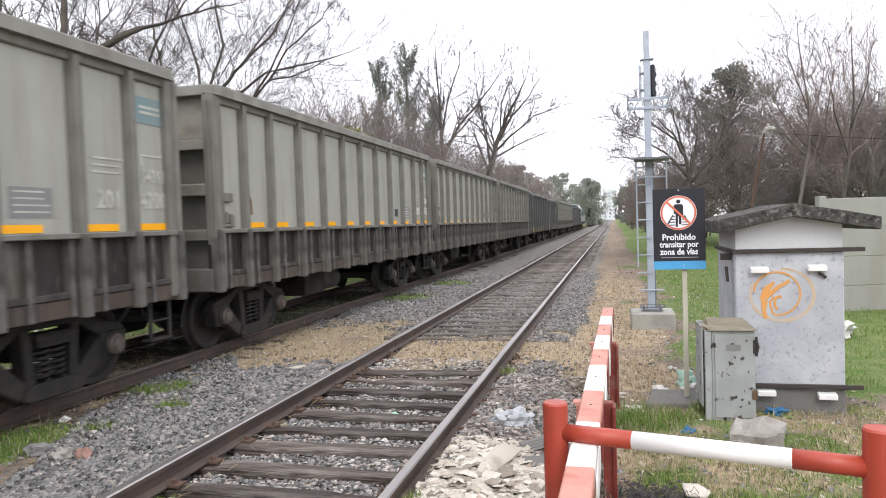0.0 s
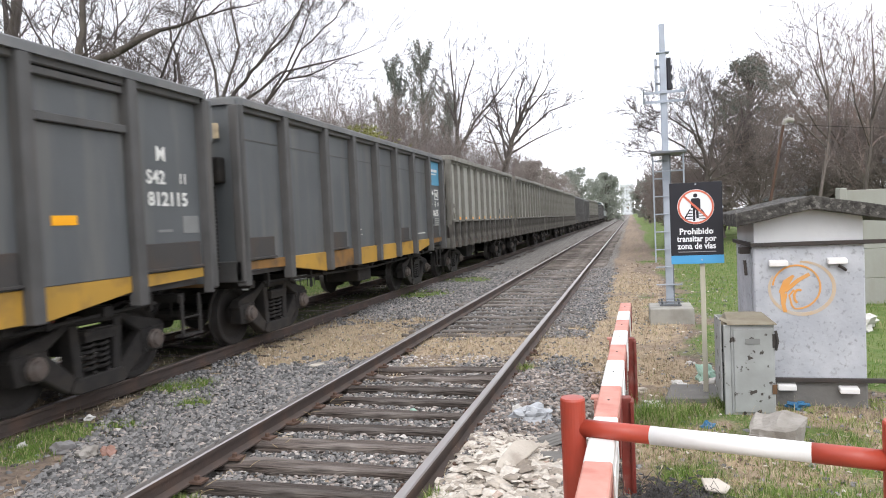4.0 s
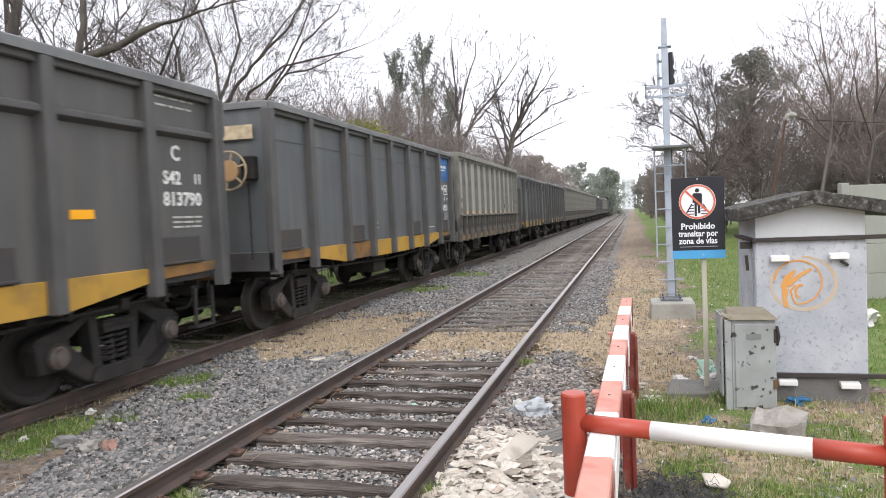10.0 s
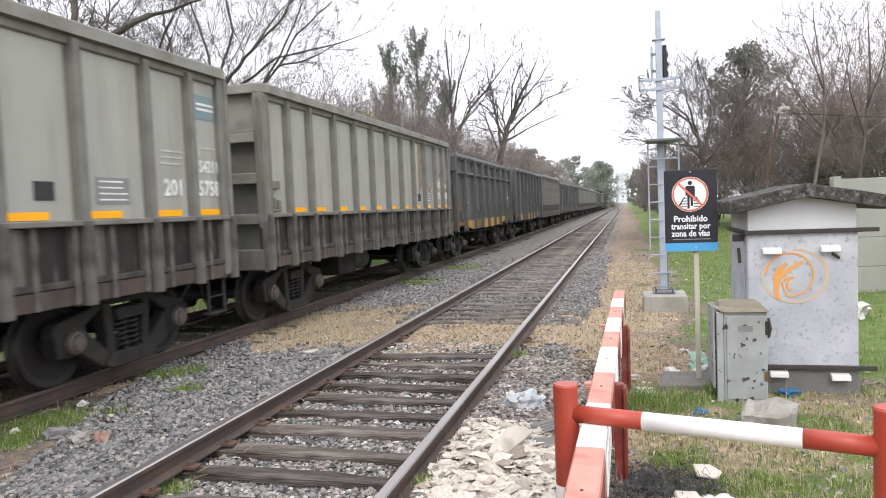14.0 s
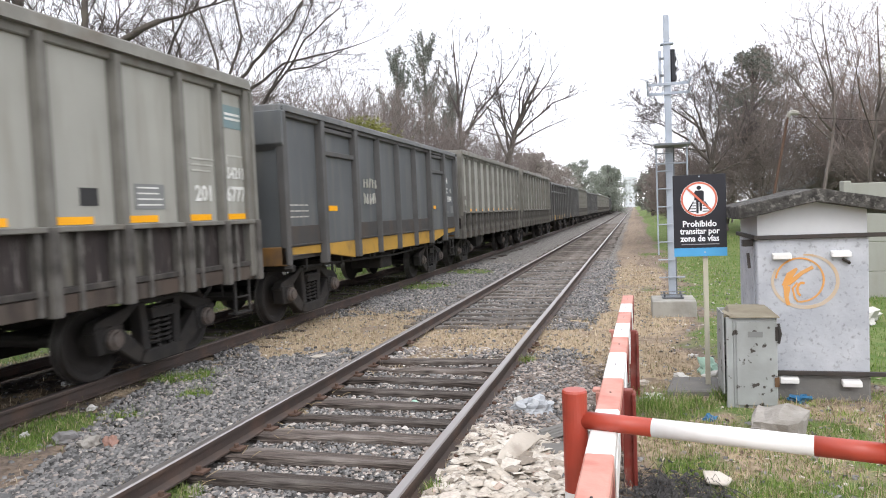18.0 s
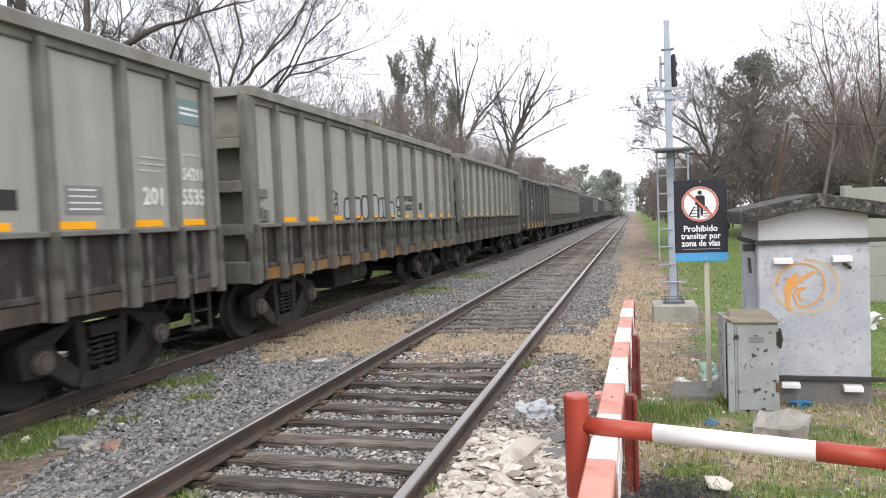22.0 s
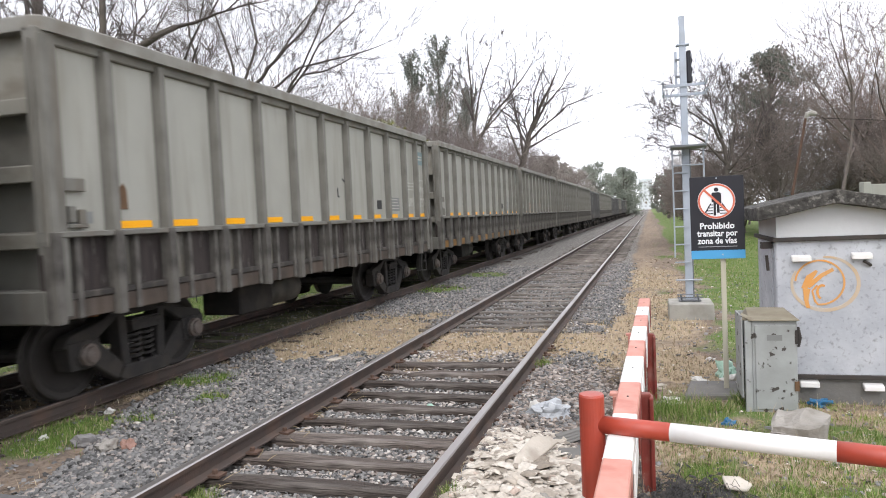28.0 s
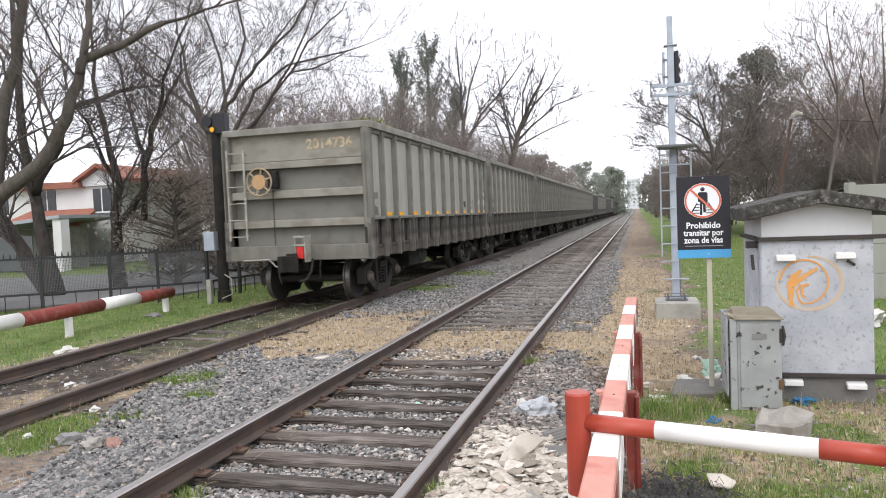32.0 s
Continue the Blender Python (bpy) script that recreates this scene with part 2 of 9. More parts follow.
M_LOWPLATE = material("streaked_lower_grey_paint", (0.19, 0.184, 0.163), 0.7, second=(0.11, 0.095, 0.069), scale=3, amount=0.9, stain=(0.055, 0.048, 0.042), stain_scale=3.2, stain_stretch=(3, 3, 0.4), stain_amount=0.85,
                      stain_edge=(0.42, 0.62), bump=0.2, bump_scale=40, vary=0.15)
M_DARK_RIB = material("sooty_dark_rib_paint", (0.082, 0.081, 0.080), 0.55, second=(0.052, 0.051, 0.049), scale=2, amount=0.7, stain=(0.09, 0.08, 0.07), stain_scale=2.4,
                      stain_stretch=DRIP, stain_amount=0.6, bump=0.15, bump_scale=40)
M_DARK_LOW = material("sooty_black_flap_paint", (0.046, 0.044, 0.043), 0.7, second=(0.05, 0.046, 0.042), scale=3, amount=0.8, stain=(0.10, 0.065, 0.04), stain_scale=2,
                      stain_amount=0.35, bump=0.2)
M_OCHRE = material("worn_ochre_yellow_band", (0.43, 0.245, 0.038), 0.65, second=(0.35, 0.21, 0.04), scale=2, amount=0.7, stain=(0.13, 0.085, 0.045), stain_scale=2.6,
                   stain_amount=0.65, stain_edge=(0.54, 0.74), bump=0.1)
M_REFLECT = material("amber_yellow_reflector", (0.88, 0.40, 0.008), 0.35, second=(0.80, 0.36, 0.01), amount=0.3, bump=0)
# Running gear darkened below its own tone to hold the shade under the wagons.
M_UNDER = material("greasy_black_running_gear", (0.015, 0.014, 0.013), 0.8, second=(0.022, 0.020, 0.018), scale=5, amount=0.8, stain=(0.04, 0.034, 0.028), stain_scale=4,
                   stain_amount=0.6, bump=0.3, bump_scale=50, spec=0.25)
M_BOGIE = material("dusty_shade_dark_bogie_steel", (0.018, 0.0165, 0.0155), 0.8, second=(0.030, 0.027, 0.024), scale=5, amount=0.8, stain=(0.05, 0.040, 0.032), stain_scale=4,
                   stain_amount=0.5, bump=0.3, bump_scale=50)
M_WHEEL = material("shade_dark_wheel_steel", (0.026, 0.023, 0.021), 0.75, 0.1, second=(0.034, 0.029, 0.026), scale=6, amount=0.6, bump=0.2)
M_TYRE = material("bright_worn_wheel_tread", (0.12, 0.115, 0.11), 0.45, 0.7, second=(0.08, 0.07, 0.065), scale=9, bump=0.05)
M_CAP = material("rusty_axle_cap", (0.12, 0.095, 0.08), 0.75, second=(0.07, 0.055, 0.048), scale=8, amount=0.8, stain=(0.22, 0.20, 0.18), stain_scale=6, stain_amount=0.4, bump=0.2)
M_WHITE_MARK = material("faded_white_stencil", (0.72, 0.72, 0.69), 0.7, second=(0.55, 0.55, 0.51), scale=7, amount=0.8, bump=0)
M_PALE_MARK = material("washed_out_stencil", (0.48, 0.47, 0.43), 0.7, second=(0.33, 0.33, 0.29), scale=7, amount=0.8, bump=0)
M_TAN_MARK = material("tan_stencil", (0.56, 0.45, 0.29), 0.75, second=(0.26, 0.22, 0.16), scale=7, amount=0.9, bump=0)
M_TEAL = material("faded_teal_panel", (0.16, 0.235, 0.25), 0.6, second=(0.17, 0.25, 0.25), scale=3, stain=(0.24, 0.24, 0.21), stain_scale=2.5, stain_amount=0.6, bump=0)
M_BLUE = material("bright_blue_panel", (0.03, 0.135, 0.36), 0.5, second=(0.045, 0.16, 0.36), scale=3, bump=0)
M_SKY_BLUE = material("faded_sky_blue_panel", (0.08, 0.27, 0.42), 0.55, second=(0.10, 0.29, 0.42), scale=3, bump=0)
M_BLUE_DEEP = material("deep_blue_stripe", (0.025, 0.09, 0.27), 0.5, second=(0.03, 0.10, 0.26), scale=3, bump=0)
M_PLATE = material("grey_data_panel", (0.20, 0.205, 0.20), 0.6, second=(0.17, 0.175, 0.17), scale=5, bump=0)
M_BLACK_MARK = material("black_stencil_square", (0.03, 0.03, 0.03), 0.7, bump=0)
M_RUST = material("rust_streaks", (0.15, 0.085, 0.045), 0.9, second=(0.09, 0.055, 0.035), scale=5, amount=0.9, bump=0.3)
M_RUST_SOFT = material("blotchy_brown_rust_stain", (0.21, 0.145, 0.095), 0.85, second=(0.27, 0.235, 0.185), scale=5, amount=0.9, stain=(0.13, 0.085, 0.055), stain_scale=3, stain_amount=0.6, stain_stretch=DRIP, bump=0.2)
M_REPAINT = material("dull_grey_touch_up_paint", (0.21, 0.212, 0.20), 0.6, second=(0.255, 0.25, 0.222), scale=2.2, amount=0.8, stain=(0.17, 0.13, 0.095), stain_scale=3, stain_amount=0.5, stain_stretch=DRIP, bump=0.1)
M_SILVER_SPRAY = material("silver_black_spray", (0.38, 0.39, 0.39), 0.45, second=(0.28, 0.28, 0.28), bump=0)
M_BLACK_SPRAY = material("black_spray_outline", (0.035, 0.035, 0.04), 0.6, bump=0)
M_RED_SPRAY = material("faded_red_spray", (0.36, 0.22, 0.18), 0.7, second=(0.32, 0.26, 0.21), scale=5, amount=0.9, bump=0)
M_RED_FAINT = material("thin_dull_red_spray", (0.16, 0.085, 0.085), 0.7, second=(0.12, 0.095, 0.095), scale=5, amount=0.9, bump=0)
M_RED_LAMP = material("red_tail_marker", (0.55, 0.03, 0.03), 0.3, bump=0)
M_TAN_DISC = material("tan_painted_hub", (0.45, 0.28, 0.14), 0.6, second=(0.34, 0.21, 0.11), scale=8, bump=0.1)
M_TANK = material("dusty_grey_tank_paint", (0.055, 0.053, 0.048), 0.7, second=(0.03, 0.028, 0.025), scale=5, amount=0.8, stain=(0.09, 0.08, 0.065), stain_scale=4, stain_amount=0.5, bump=0.1)
M_TAN_RIM = material("worn_tan_wheel_paint", (0.42, 0.33, 0.21), 0.65, second=(0.27, 0.22, 0.15), scale=8, amount=0.8, stain=(0.15, 0.11, 0.08), stain_scale=6, stain_amount=0.5, bump=0.1)
M_PALE_IRON = material("pale_painted_iron", (0.36, 0.35, 0.31), 0.6, second=(0.25, 0.24, 0.21), scale=8, amount=0.7, stain=(0.17, 0.12, 0.08), stain_scale=6, stain_amount=0.5, bump=0.1)
M_RAIL = material("rust_brown_rail_steel", (0.078, 0.060, 0.052), 0.75, 0.15, second=(0.065, 0.05, 0.043), scale=7, amount=0.8, stretch=(1, 0.25, 1), stain=(0.14, 0.085, 0.06), stain_scale=3,
                  stain_amount=0.5, bump=0.25, bump_scale=70)
M_RAILTOP = material("polished_rail_head", (0.40, 0.375, 0.36), 0.42, 0.9, second=(0.30, 0.27, 0.25), scale=5, amount=0.6, stretch=(1, 0.15, 1), bump=0.03)
M_RAILTOP2 = material("dull_worn_rail_head", (0.17, 0.14, 0.12), 0.45, 0.7, second=(0.11, 0.09, 0.08), scale=5, amount=0.7, stretch=(1, 0.15, 1), bump=0.05)
M_SLEEPER = material("cracked_grey_brown_sleeper_timber", (0.140, 0.113, 0.097), 0.9, second=(0.048, 0.039, 0.034), scale=12, amount=1.0, stretch=(0.25, 5, 5), stain=(0.27, 0.24, 0.215),
                     stain_scale=3, stain_amount=0.7, stain_stretch=(0.5, 2, 2), bump=0.9, bump_scale=20, bump_stretch=(0.2, 4, 4), vary=0.35, depth=0.045)
M_SLEEPER_DUSTY = material("dusty_pale_sleeper_timber", (0.20, 0.175, 0.155), 0.95, second=(0.10, 0.086, 0.075), scale=10, amount=0.95, stretch=(0.3, 4, 4), stain=(0.27, 0.245, 0.22), stain_scale=3, stain_amount=0.7, bump=0.8, bump_scale=20,
                           bump_stretch=(0.2, 4, 4), vary=0.35, depth=0.03)
M_CLIP = material("rusty_rail_clip", (0.11, 0.065, 0.045), 0.85, second=(0.07, 0.045, 0.035), scale=20, amount=0.8, bump=0.3)
M_RED = material("chipped_orange_red_enamel", (0.40, 0.056, 0.031), 0.42, second=(0.34, 0.05, 0.028), scale=4, amount=0.7, stain=(0.26, 0.05, 0.03), stain_scale=7, stain_amount=0.5,
                 bump=0.08, bump_scale=40, spec=0.5)
M_RED_FADED = material("sun_faded_pink_red_paint", (0.55, 0.27, 0.215), 0.65, second=(0.48, 0.215, 0.17), scale=7, amount=0.8, stain=(0.40, 0.11, 0.08), stain_scale=6, stain_amount=0.5, bump=0.1)
M_WHITE = material("chalky_white_paint", (0.78, 0.77, 0.75), 0.55, second=(0.70, 0.69, 0.67), scale=5, amount=0.6, stain=(0.55, 0.52, 0.48), stain_scale=7, stain_amount=0.35, bump=0.08)
M_DARKRED = material("dull_dark_red_paint", (0.20, 0.032, 0.022), 0.6, second=(0.15, 0.03, 0.024), scale=5, amount=0.7, stain=(0.3, 0.2, 0.17), stain_scale=8, stain_amount=0.3, bump=0.1)
M_SHED = material("whitewashed_rough_render", (0.47, 0.485, 0.515), 0.85, second=(0.36, 0.375, 0.41), scale=3.6, amount=0.9, stain=(0.17, 0.165, 0.16), stain_scale=24, stain_amount=0.6,
                  stain_edge=(0.56, 0.72), bump=0.5, bump_scale=18, depth=0.008)
M_SHED_TOP = material("clean_white_render", (0.58, 0.585, 0.59), 0.85, second=(0.50, 0.505, 0.51), scale=2.5, amount=0.6, stain=(0.45, 0.45, 0.45), stain_scale=4, stain_amount=0.3, bump=0.3, bump_scale=20)
M_ROOF = material("mossy_dark_concrete_slab", (0.085, 0.081, 0.074), 0.95, second=(0.028, 0.026, 0.024), scale=16, amount=1.0, stain=(0.22, 0.21, 0.19), stain_scale=26, stain_amount=0.6,
                  stain_edge=(0.55, 0.66), bump=0.8, bump_scale=30, depth=0.02)
M_CONCRETE = material("weathered_concrete", (0.34, 0.33, 0.295), 0.92, second=(0.27, 0.26, 0.235), scale=4, amount=0.7, stain=(0.19, 0.18, 0.155), stain_scale=5, stain_amount=0.5, bump=0.4, bump_scale=35)
M_CONCRETE_DARK = material("damp_dark_concrete", (0.17, 0.165, 0.155), 0.95, second=(0.12, 0.115, 0.105), scale=4, amount=0.8, stain=(0.28, 0.27, 0.25), stain_scale=4, stain_amount=0.4, bump=0.5, bump_scale=30)
M_CABINET = material("scuffed_grey_cabinet_paint", (0.35, 0.365, 0.36), 0.6, second=(0.25, 0.26, 0.25), scale=3.5, amount=0.85, stain=(0.045, 0.036, 0.03), stain_scale=13, stain_amount=0.95,
                     stain_edge=(0.60, 0.64), bump=0.15, bump_scale=30)
M_CABINET_TOP = material("rust_stained_cabinet_lid", (0.24, 0.215, 0.16), 0.7, second=(0.17, 0.14, 0.095), scale=6, amount=0.8, bump=0.2)
M_IRON = material("dark_iron_strip", (0.05, 0.047, 0.045), 0.7, 0.3, second=(0.08, 0.06, 0.05), scale=8, bump=0.2)
M_GALV = material("galvanised_steel", (0.40, 0.44, 0.50), 0.5, 0.25, second=(0.33, 0.37, 0.43), scale=5, amount=0.6, stain=(0.28, 0.29, 0.30), stain_scale=4, stain_amount=0.35, bump=0.05)
# Galvanised steel again, in a copy toned down as if in shade.
M_GALV_DARK = material("shaded_grey_steel", (0.16, 0.17, 0.18), 0.55, 0.3, second=(0.12, 0.125, 0.13), scale=6, bump=0.05)
M_SIGNBLACK = material("satin_black_sign_sheet", (0.018, 0.018, 0.024), 0.4, second=(0.024, 0.024, 0.03), bump=0.03)
M_SIGNBLUE = material("sky_blue_sign_band", (0.08, 0.34, 0.62), 0.45, second=(0.07, 0.31, 0.58), bump=0)
M_SIGNWHITE = material("white_sign_print", (0.78, 0.80, 0.82), 0.45, second=(0.74, 0.76, 0.78), bump=0)
M_SIGNRED = material("salmon_red_sign_print", (0.62, 0.16, 0.10), 0.45, second=(0.58, 0.15, 0.09), bump=0)
M_SIGNGREY = material("dim_grey_sign_print", (0.30, 0.30, 0.32), 0.5, bump=0)
M_POSTWOOD = material("yellowed_white_post_paint", (0.52, 0.50, 0.41), 0.7, second=(0.42, 0.39, 0.30), scale=6, amount=0.7, stretch=(1, 1, 0.3), bump=0.15)
M_SPRAY = material("orange_spray_paint", (0.66, 0.30, 0.075), 0.7, second=(0.60, 0.33, 0.13), scale=9, amount=0.9, bump=0)
M_SPRAY_SOFT = material("thin_orange_overspray", (0.52, 0.38, 0.24), 0.8, second=(0.47, 0.43, 0.38), scale=9, amount=0.9, bump=0)
M_STONE = material("grey_ballast_stone", (0.235, 0.228, 0.224), 0.9, second=(0.15, 0.145, 0.145), scale=3, amount=0.8, stain=(0.30, 0.26, 0.23), stain_scale=5, stain_amount=0.5, bump=0.3, bump_scale=60)
M_TILECHIP = material("broken_cream_tile", (0.52, 0.475, 0.41), 0.75, second=(0.38, 0.34, 0.29), scale=3, amount=0.8, stain=(0.26, 0.22, 0.18), stain_scale=6, stain_amount=0.6, bump=0.3, bump_scale=40)
M_BRICKCHIP = material("broken_red_brick", (0.30, 0.185, 0.15), 0.9, second=(0.28, 0.15, 0.11), scale=6, amount=0.8, bump=0.4, bump_scale=40)
M_BLOCK = material("pale_rough_masonry", (0.33, 0.31, 0.28), 0.95, second=(0.21, 0.195, 0.17), scale=5, amount=0.8, stain=(0.2, 0.18, 0.15), stain_scale=6, stain_amount=0.5, bump=0.7, bump_scale=25, depth=0.02)
M_BARK = material("grey_brown_bark", (0.120, 0.104, 0.092), 0.95, second=(0.075, 0.064, 0.056), scale=6, amount=0.9, stretch=(2, 2, 0.4), stain=(0.14, 0.125, 0.10), stain_scale=3, stain_amount=0.5, bump=0.8, bump_scale=16,
                  bump_stretch=(2, 2, 0.4), depth=0.03)
M_BARK_DARK = material("damp_dark_bark", (0.062, 0.053, 0.047), 0.95, second=(0.035, 0.030, 0.027), scale=6, amount=0.9, stretch=(2, 2, 0.4), stain=(0.085, 0.08, 0.065), stain_scale=3, stain_amount=0.5, bump=0.8, bump_scale=16,
                       bump_stretch=(2, 2, 0.4), depth=0.03)
# Pale bark of the far trees; part of the paleness is haze.
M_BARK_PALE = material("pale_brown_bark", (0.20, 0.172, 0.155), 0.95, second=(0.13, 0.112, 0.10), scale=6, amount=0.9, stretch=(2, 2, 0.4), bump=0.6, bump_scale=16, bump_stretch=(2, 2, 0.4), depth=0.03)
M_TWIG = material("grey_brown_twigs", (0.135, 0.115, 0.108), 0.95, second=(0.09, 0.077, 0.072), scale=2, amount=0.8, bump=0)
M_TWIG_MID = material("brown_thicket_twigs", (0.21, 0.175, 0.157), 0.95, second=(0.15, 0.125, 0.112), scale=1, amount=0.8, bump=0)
# Base colour raised for distant crowns, in place of haze between.
M_TWIG_FAR = material("haze_pale_purplish_twigs", (0.25, 0.212, 0.192), 0.95, second=(0.18, 0.152, 0.138), scale=1, amount=0.8, bump=0)
M_TWIG_RED = material("reddish_brown_twigs", (0.26, 0.19, 0.165), 0.95, second=(0.18, 0.135, 0.12), scale=2, amount=0.8, bump=0)


def leaf_material(name, colour, second, glow=0.45):
    """Thin leaves: part of the light comes through."""
    m = material(name, colour, 0.8, second=second, scale=0.8, amount=0.8, bump=0)
    n, l = m.node_tree.nodes, m.node_tree.links
    b = n["Principled BSDF"]
    tr, mx = n.new("ShaderNodeBsdfTranslucent"), n.new("ShaderNodeMixShader")
    mx.inputs["Fac"].default_value = glow
    l.new(b.inputs["Base Color"].links[0].from_socket, tr.inputs["Color"])
    l.new(b.outputs["BSDF"], mx.inputs[1])
    l.new(tr.outputs["BSDF"], mx.inputs[2])
    l.new(mx.outputs["Shader"], n["Material Output"].inputs["Surface"])
    return m


# Needle green lightened, part of it for haze over the distance.
M_LEAF_DARK = leaf_material("dark_blue_green_needles", (0.19, 0.21, 0.18), (0.24, 0.26, 0.225))
M_LEAF_EVER = leaf_material("dark_evergreen_leaves", (0.15, 0.165, 0.14), (0.20, 0.215, 0.18), 0.4)
M_LEAF = leaf_material("dull_green_leaves", (0.22, 0.24, 0.165), (0.18, 0.20, 0.14))
# Far foliage paled in its colour to stand in for haze.
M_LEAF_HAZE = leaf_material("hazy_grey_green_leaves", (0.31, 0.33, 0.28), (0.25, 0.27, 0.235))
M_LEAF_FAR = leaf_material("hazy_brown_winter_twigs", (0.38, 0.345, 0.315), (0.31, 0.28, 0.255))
M_LEAF_YELLOW = leaf_material("yellow_green_leaves", (0.26, 0.26, 0.08), (0.18, 0.19, 0.07))
M_LEAF_BROWN = leaf_material("dry_brown_leaves", (0.28, 0.235, 0.19), (0.21, 0.18, 0.145))
# Tower window tone raised close to the wall's, as haze would do.
M_TOWER_GLASS = material("hazy_window_band", (0.45, 0.47, 0.50), 0.8, bump=0)
M_STRAW = material("dry_straw_blades", (0.47, 0.365, 0.205), 0.9, second=(0.36, 0.27, 0.145), scale=1.6, amount=0.9, bump=0)
M_PLASTER = material("white_house_plaster", (0.66, 0.66, 0.65), 0.9, second=(0.57, 0.57, 0.56), scale=0.8, amount=0.6, bump=0.2, bump_scale=6)
M_TILE_ROOF = material("terracotta_roof_tiles", (0.33, 0.13, 0.085), 0.85, second=(0.24, 0.105, 0.075), scale=3, amount=0.8, bump=0.4, bump_scale=10)
M_WINDOW = material("dark_window_glass", (0.03, 0.033, 0.036), 0.12, bump=0, spec=0.5)
M_FENCE = material("dark_green_fence_steel", (0.035, 0.037, 0.037), 0.6, 0.3, second=(0.05, 0.05, 0.05), scale=9, bump=0.1)
M_MESHSHEET = material("grey_mesh_sheet", (0.11, 0.115, 0.12), 0.8, second=(0.085, 0.09, 0.095), scale=4, bump=0.1)
M_ASPHALT = material("worn_grey_asphalt", (0.15, 0.148, 0.145), 0.9, second=(0.10, 0.10, 0.10), scale=3, amount=0.7, stain=(0.2, 0.195, 0.19), stain_scale=1.5, stain_amount=0.5, bump=0.4, bump_scale=60)
M_ZINC = material("corrugated_zinc", (0.36, 0.39, 0.42), 0.5, 0.3, second=(0.28, 0.30, 0.33), scale=3, bump=0.1)
M_WALL = material("grimy_white_precast_wall", (0.30, 0.305, 0.275), 0.92, second=(0.28, 0.28, 0.25), scale=2, amount=0.7, stain=(0.24, 0.225, 0.19), stain_scale=1.6, stain_stretch=(1, 1, 0.3), stain_amount=0.6,
                  bump=0.35, bump_scale=15)
M_BAG = material("crumpled_clear_plastic", (0.42, 0.44, 0.46), 0.3, second=(0.27, 0.29, 0.31), scale=8, amount=0.7, bump=0.6, bump_scale=18, depth=0.02, spec=0.6)
M_BAG_GREEN = material("pale_green_plastic_bag", (0.30, 0.48, 0.38), 0.4, second=(0.40, 0.55, 0.47), scale=8, amount=0.7, bump=0.6, bump_scale=18, depth=0.02)
M_PAPER = material("dirty_white_litter", (0.62, 0.61, 0.58), 0.8, second=(0.48, 0.46, 0.42), scale=9, amount=0.7, bump=0.3)
M_BLUEBAG = material("blue_plastic_scrap", (0.03, 0.13, 0.26), 0.4, second=(0.04, 0.17, 0.30), scale=8, bump=0.4)
M_SOOT = material("burnt_black_rubbish", (0.045, 0.043, 0.043), 0.9, second=(0.09, 0.085, 0.08), scale=12, amount=0.8, bump=0.6, bump_scale=40, depth=0.02)
# Tower paint with the pallor of distance haze mixed in.
M_TOWER = material("hazy_far_tower", (0.62, 0.64, 0.67), 0.9, second=(0.58, 0.60, 0.63), scale=0.2, bump=0)
M_LOCO = material("teal_blue_locomotive_paint", (0.055, 0.085, 0.095), 0.45, second=(0.05, 0.075, 0.085), scale=1.2, bump=0.05)
M_LOCO_TRIM = material("pale_locomotive_trim", (0.60, 0.62, 0.62), 0.5, bump=0)

# ---- ground ----
GREEN_TUFTS = [(-2.87, 7.06, 0.3), (-2.76, 7.37, 0.2), (-2.34, 6.53, 0.24), (-2.55, 5.7, 0.27), (-2.94, 5.28, 0.35), (-2.85, 4.8, 0.35), (2.45, 6.35, 0.33), (2.75, 6.5, 0.2), (-3.0, 17, 1.2), (-2.6, 21, 1.2), (2.6, 5.0, 0.3),
               (2.75, 4.4, 0.35), (3.1, 4.6, 0.3), (3.7, 5.9, 0.3), (3.9, 5.3, 0.3), (2.3, 4.2, 0.2), (1.0, 8.1, 0.12), (-0.75, 4.05, 0.18), (0.95, 4.2, 0.14)]


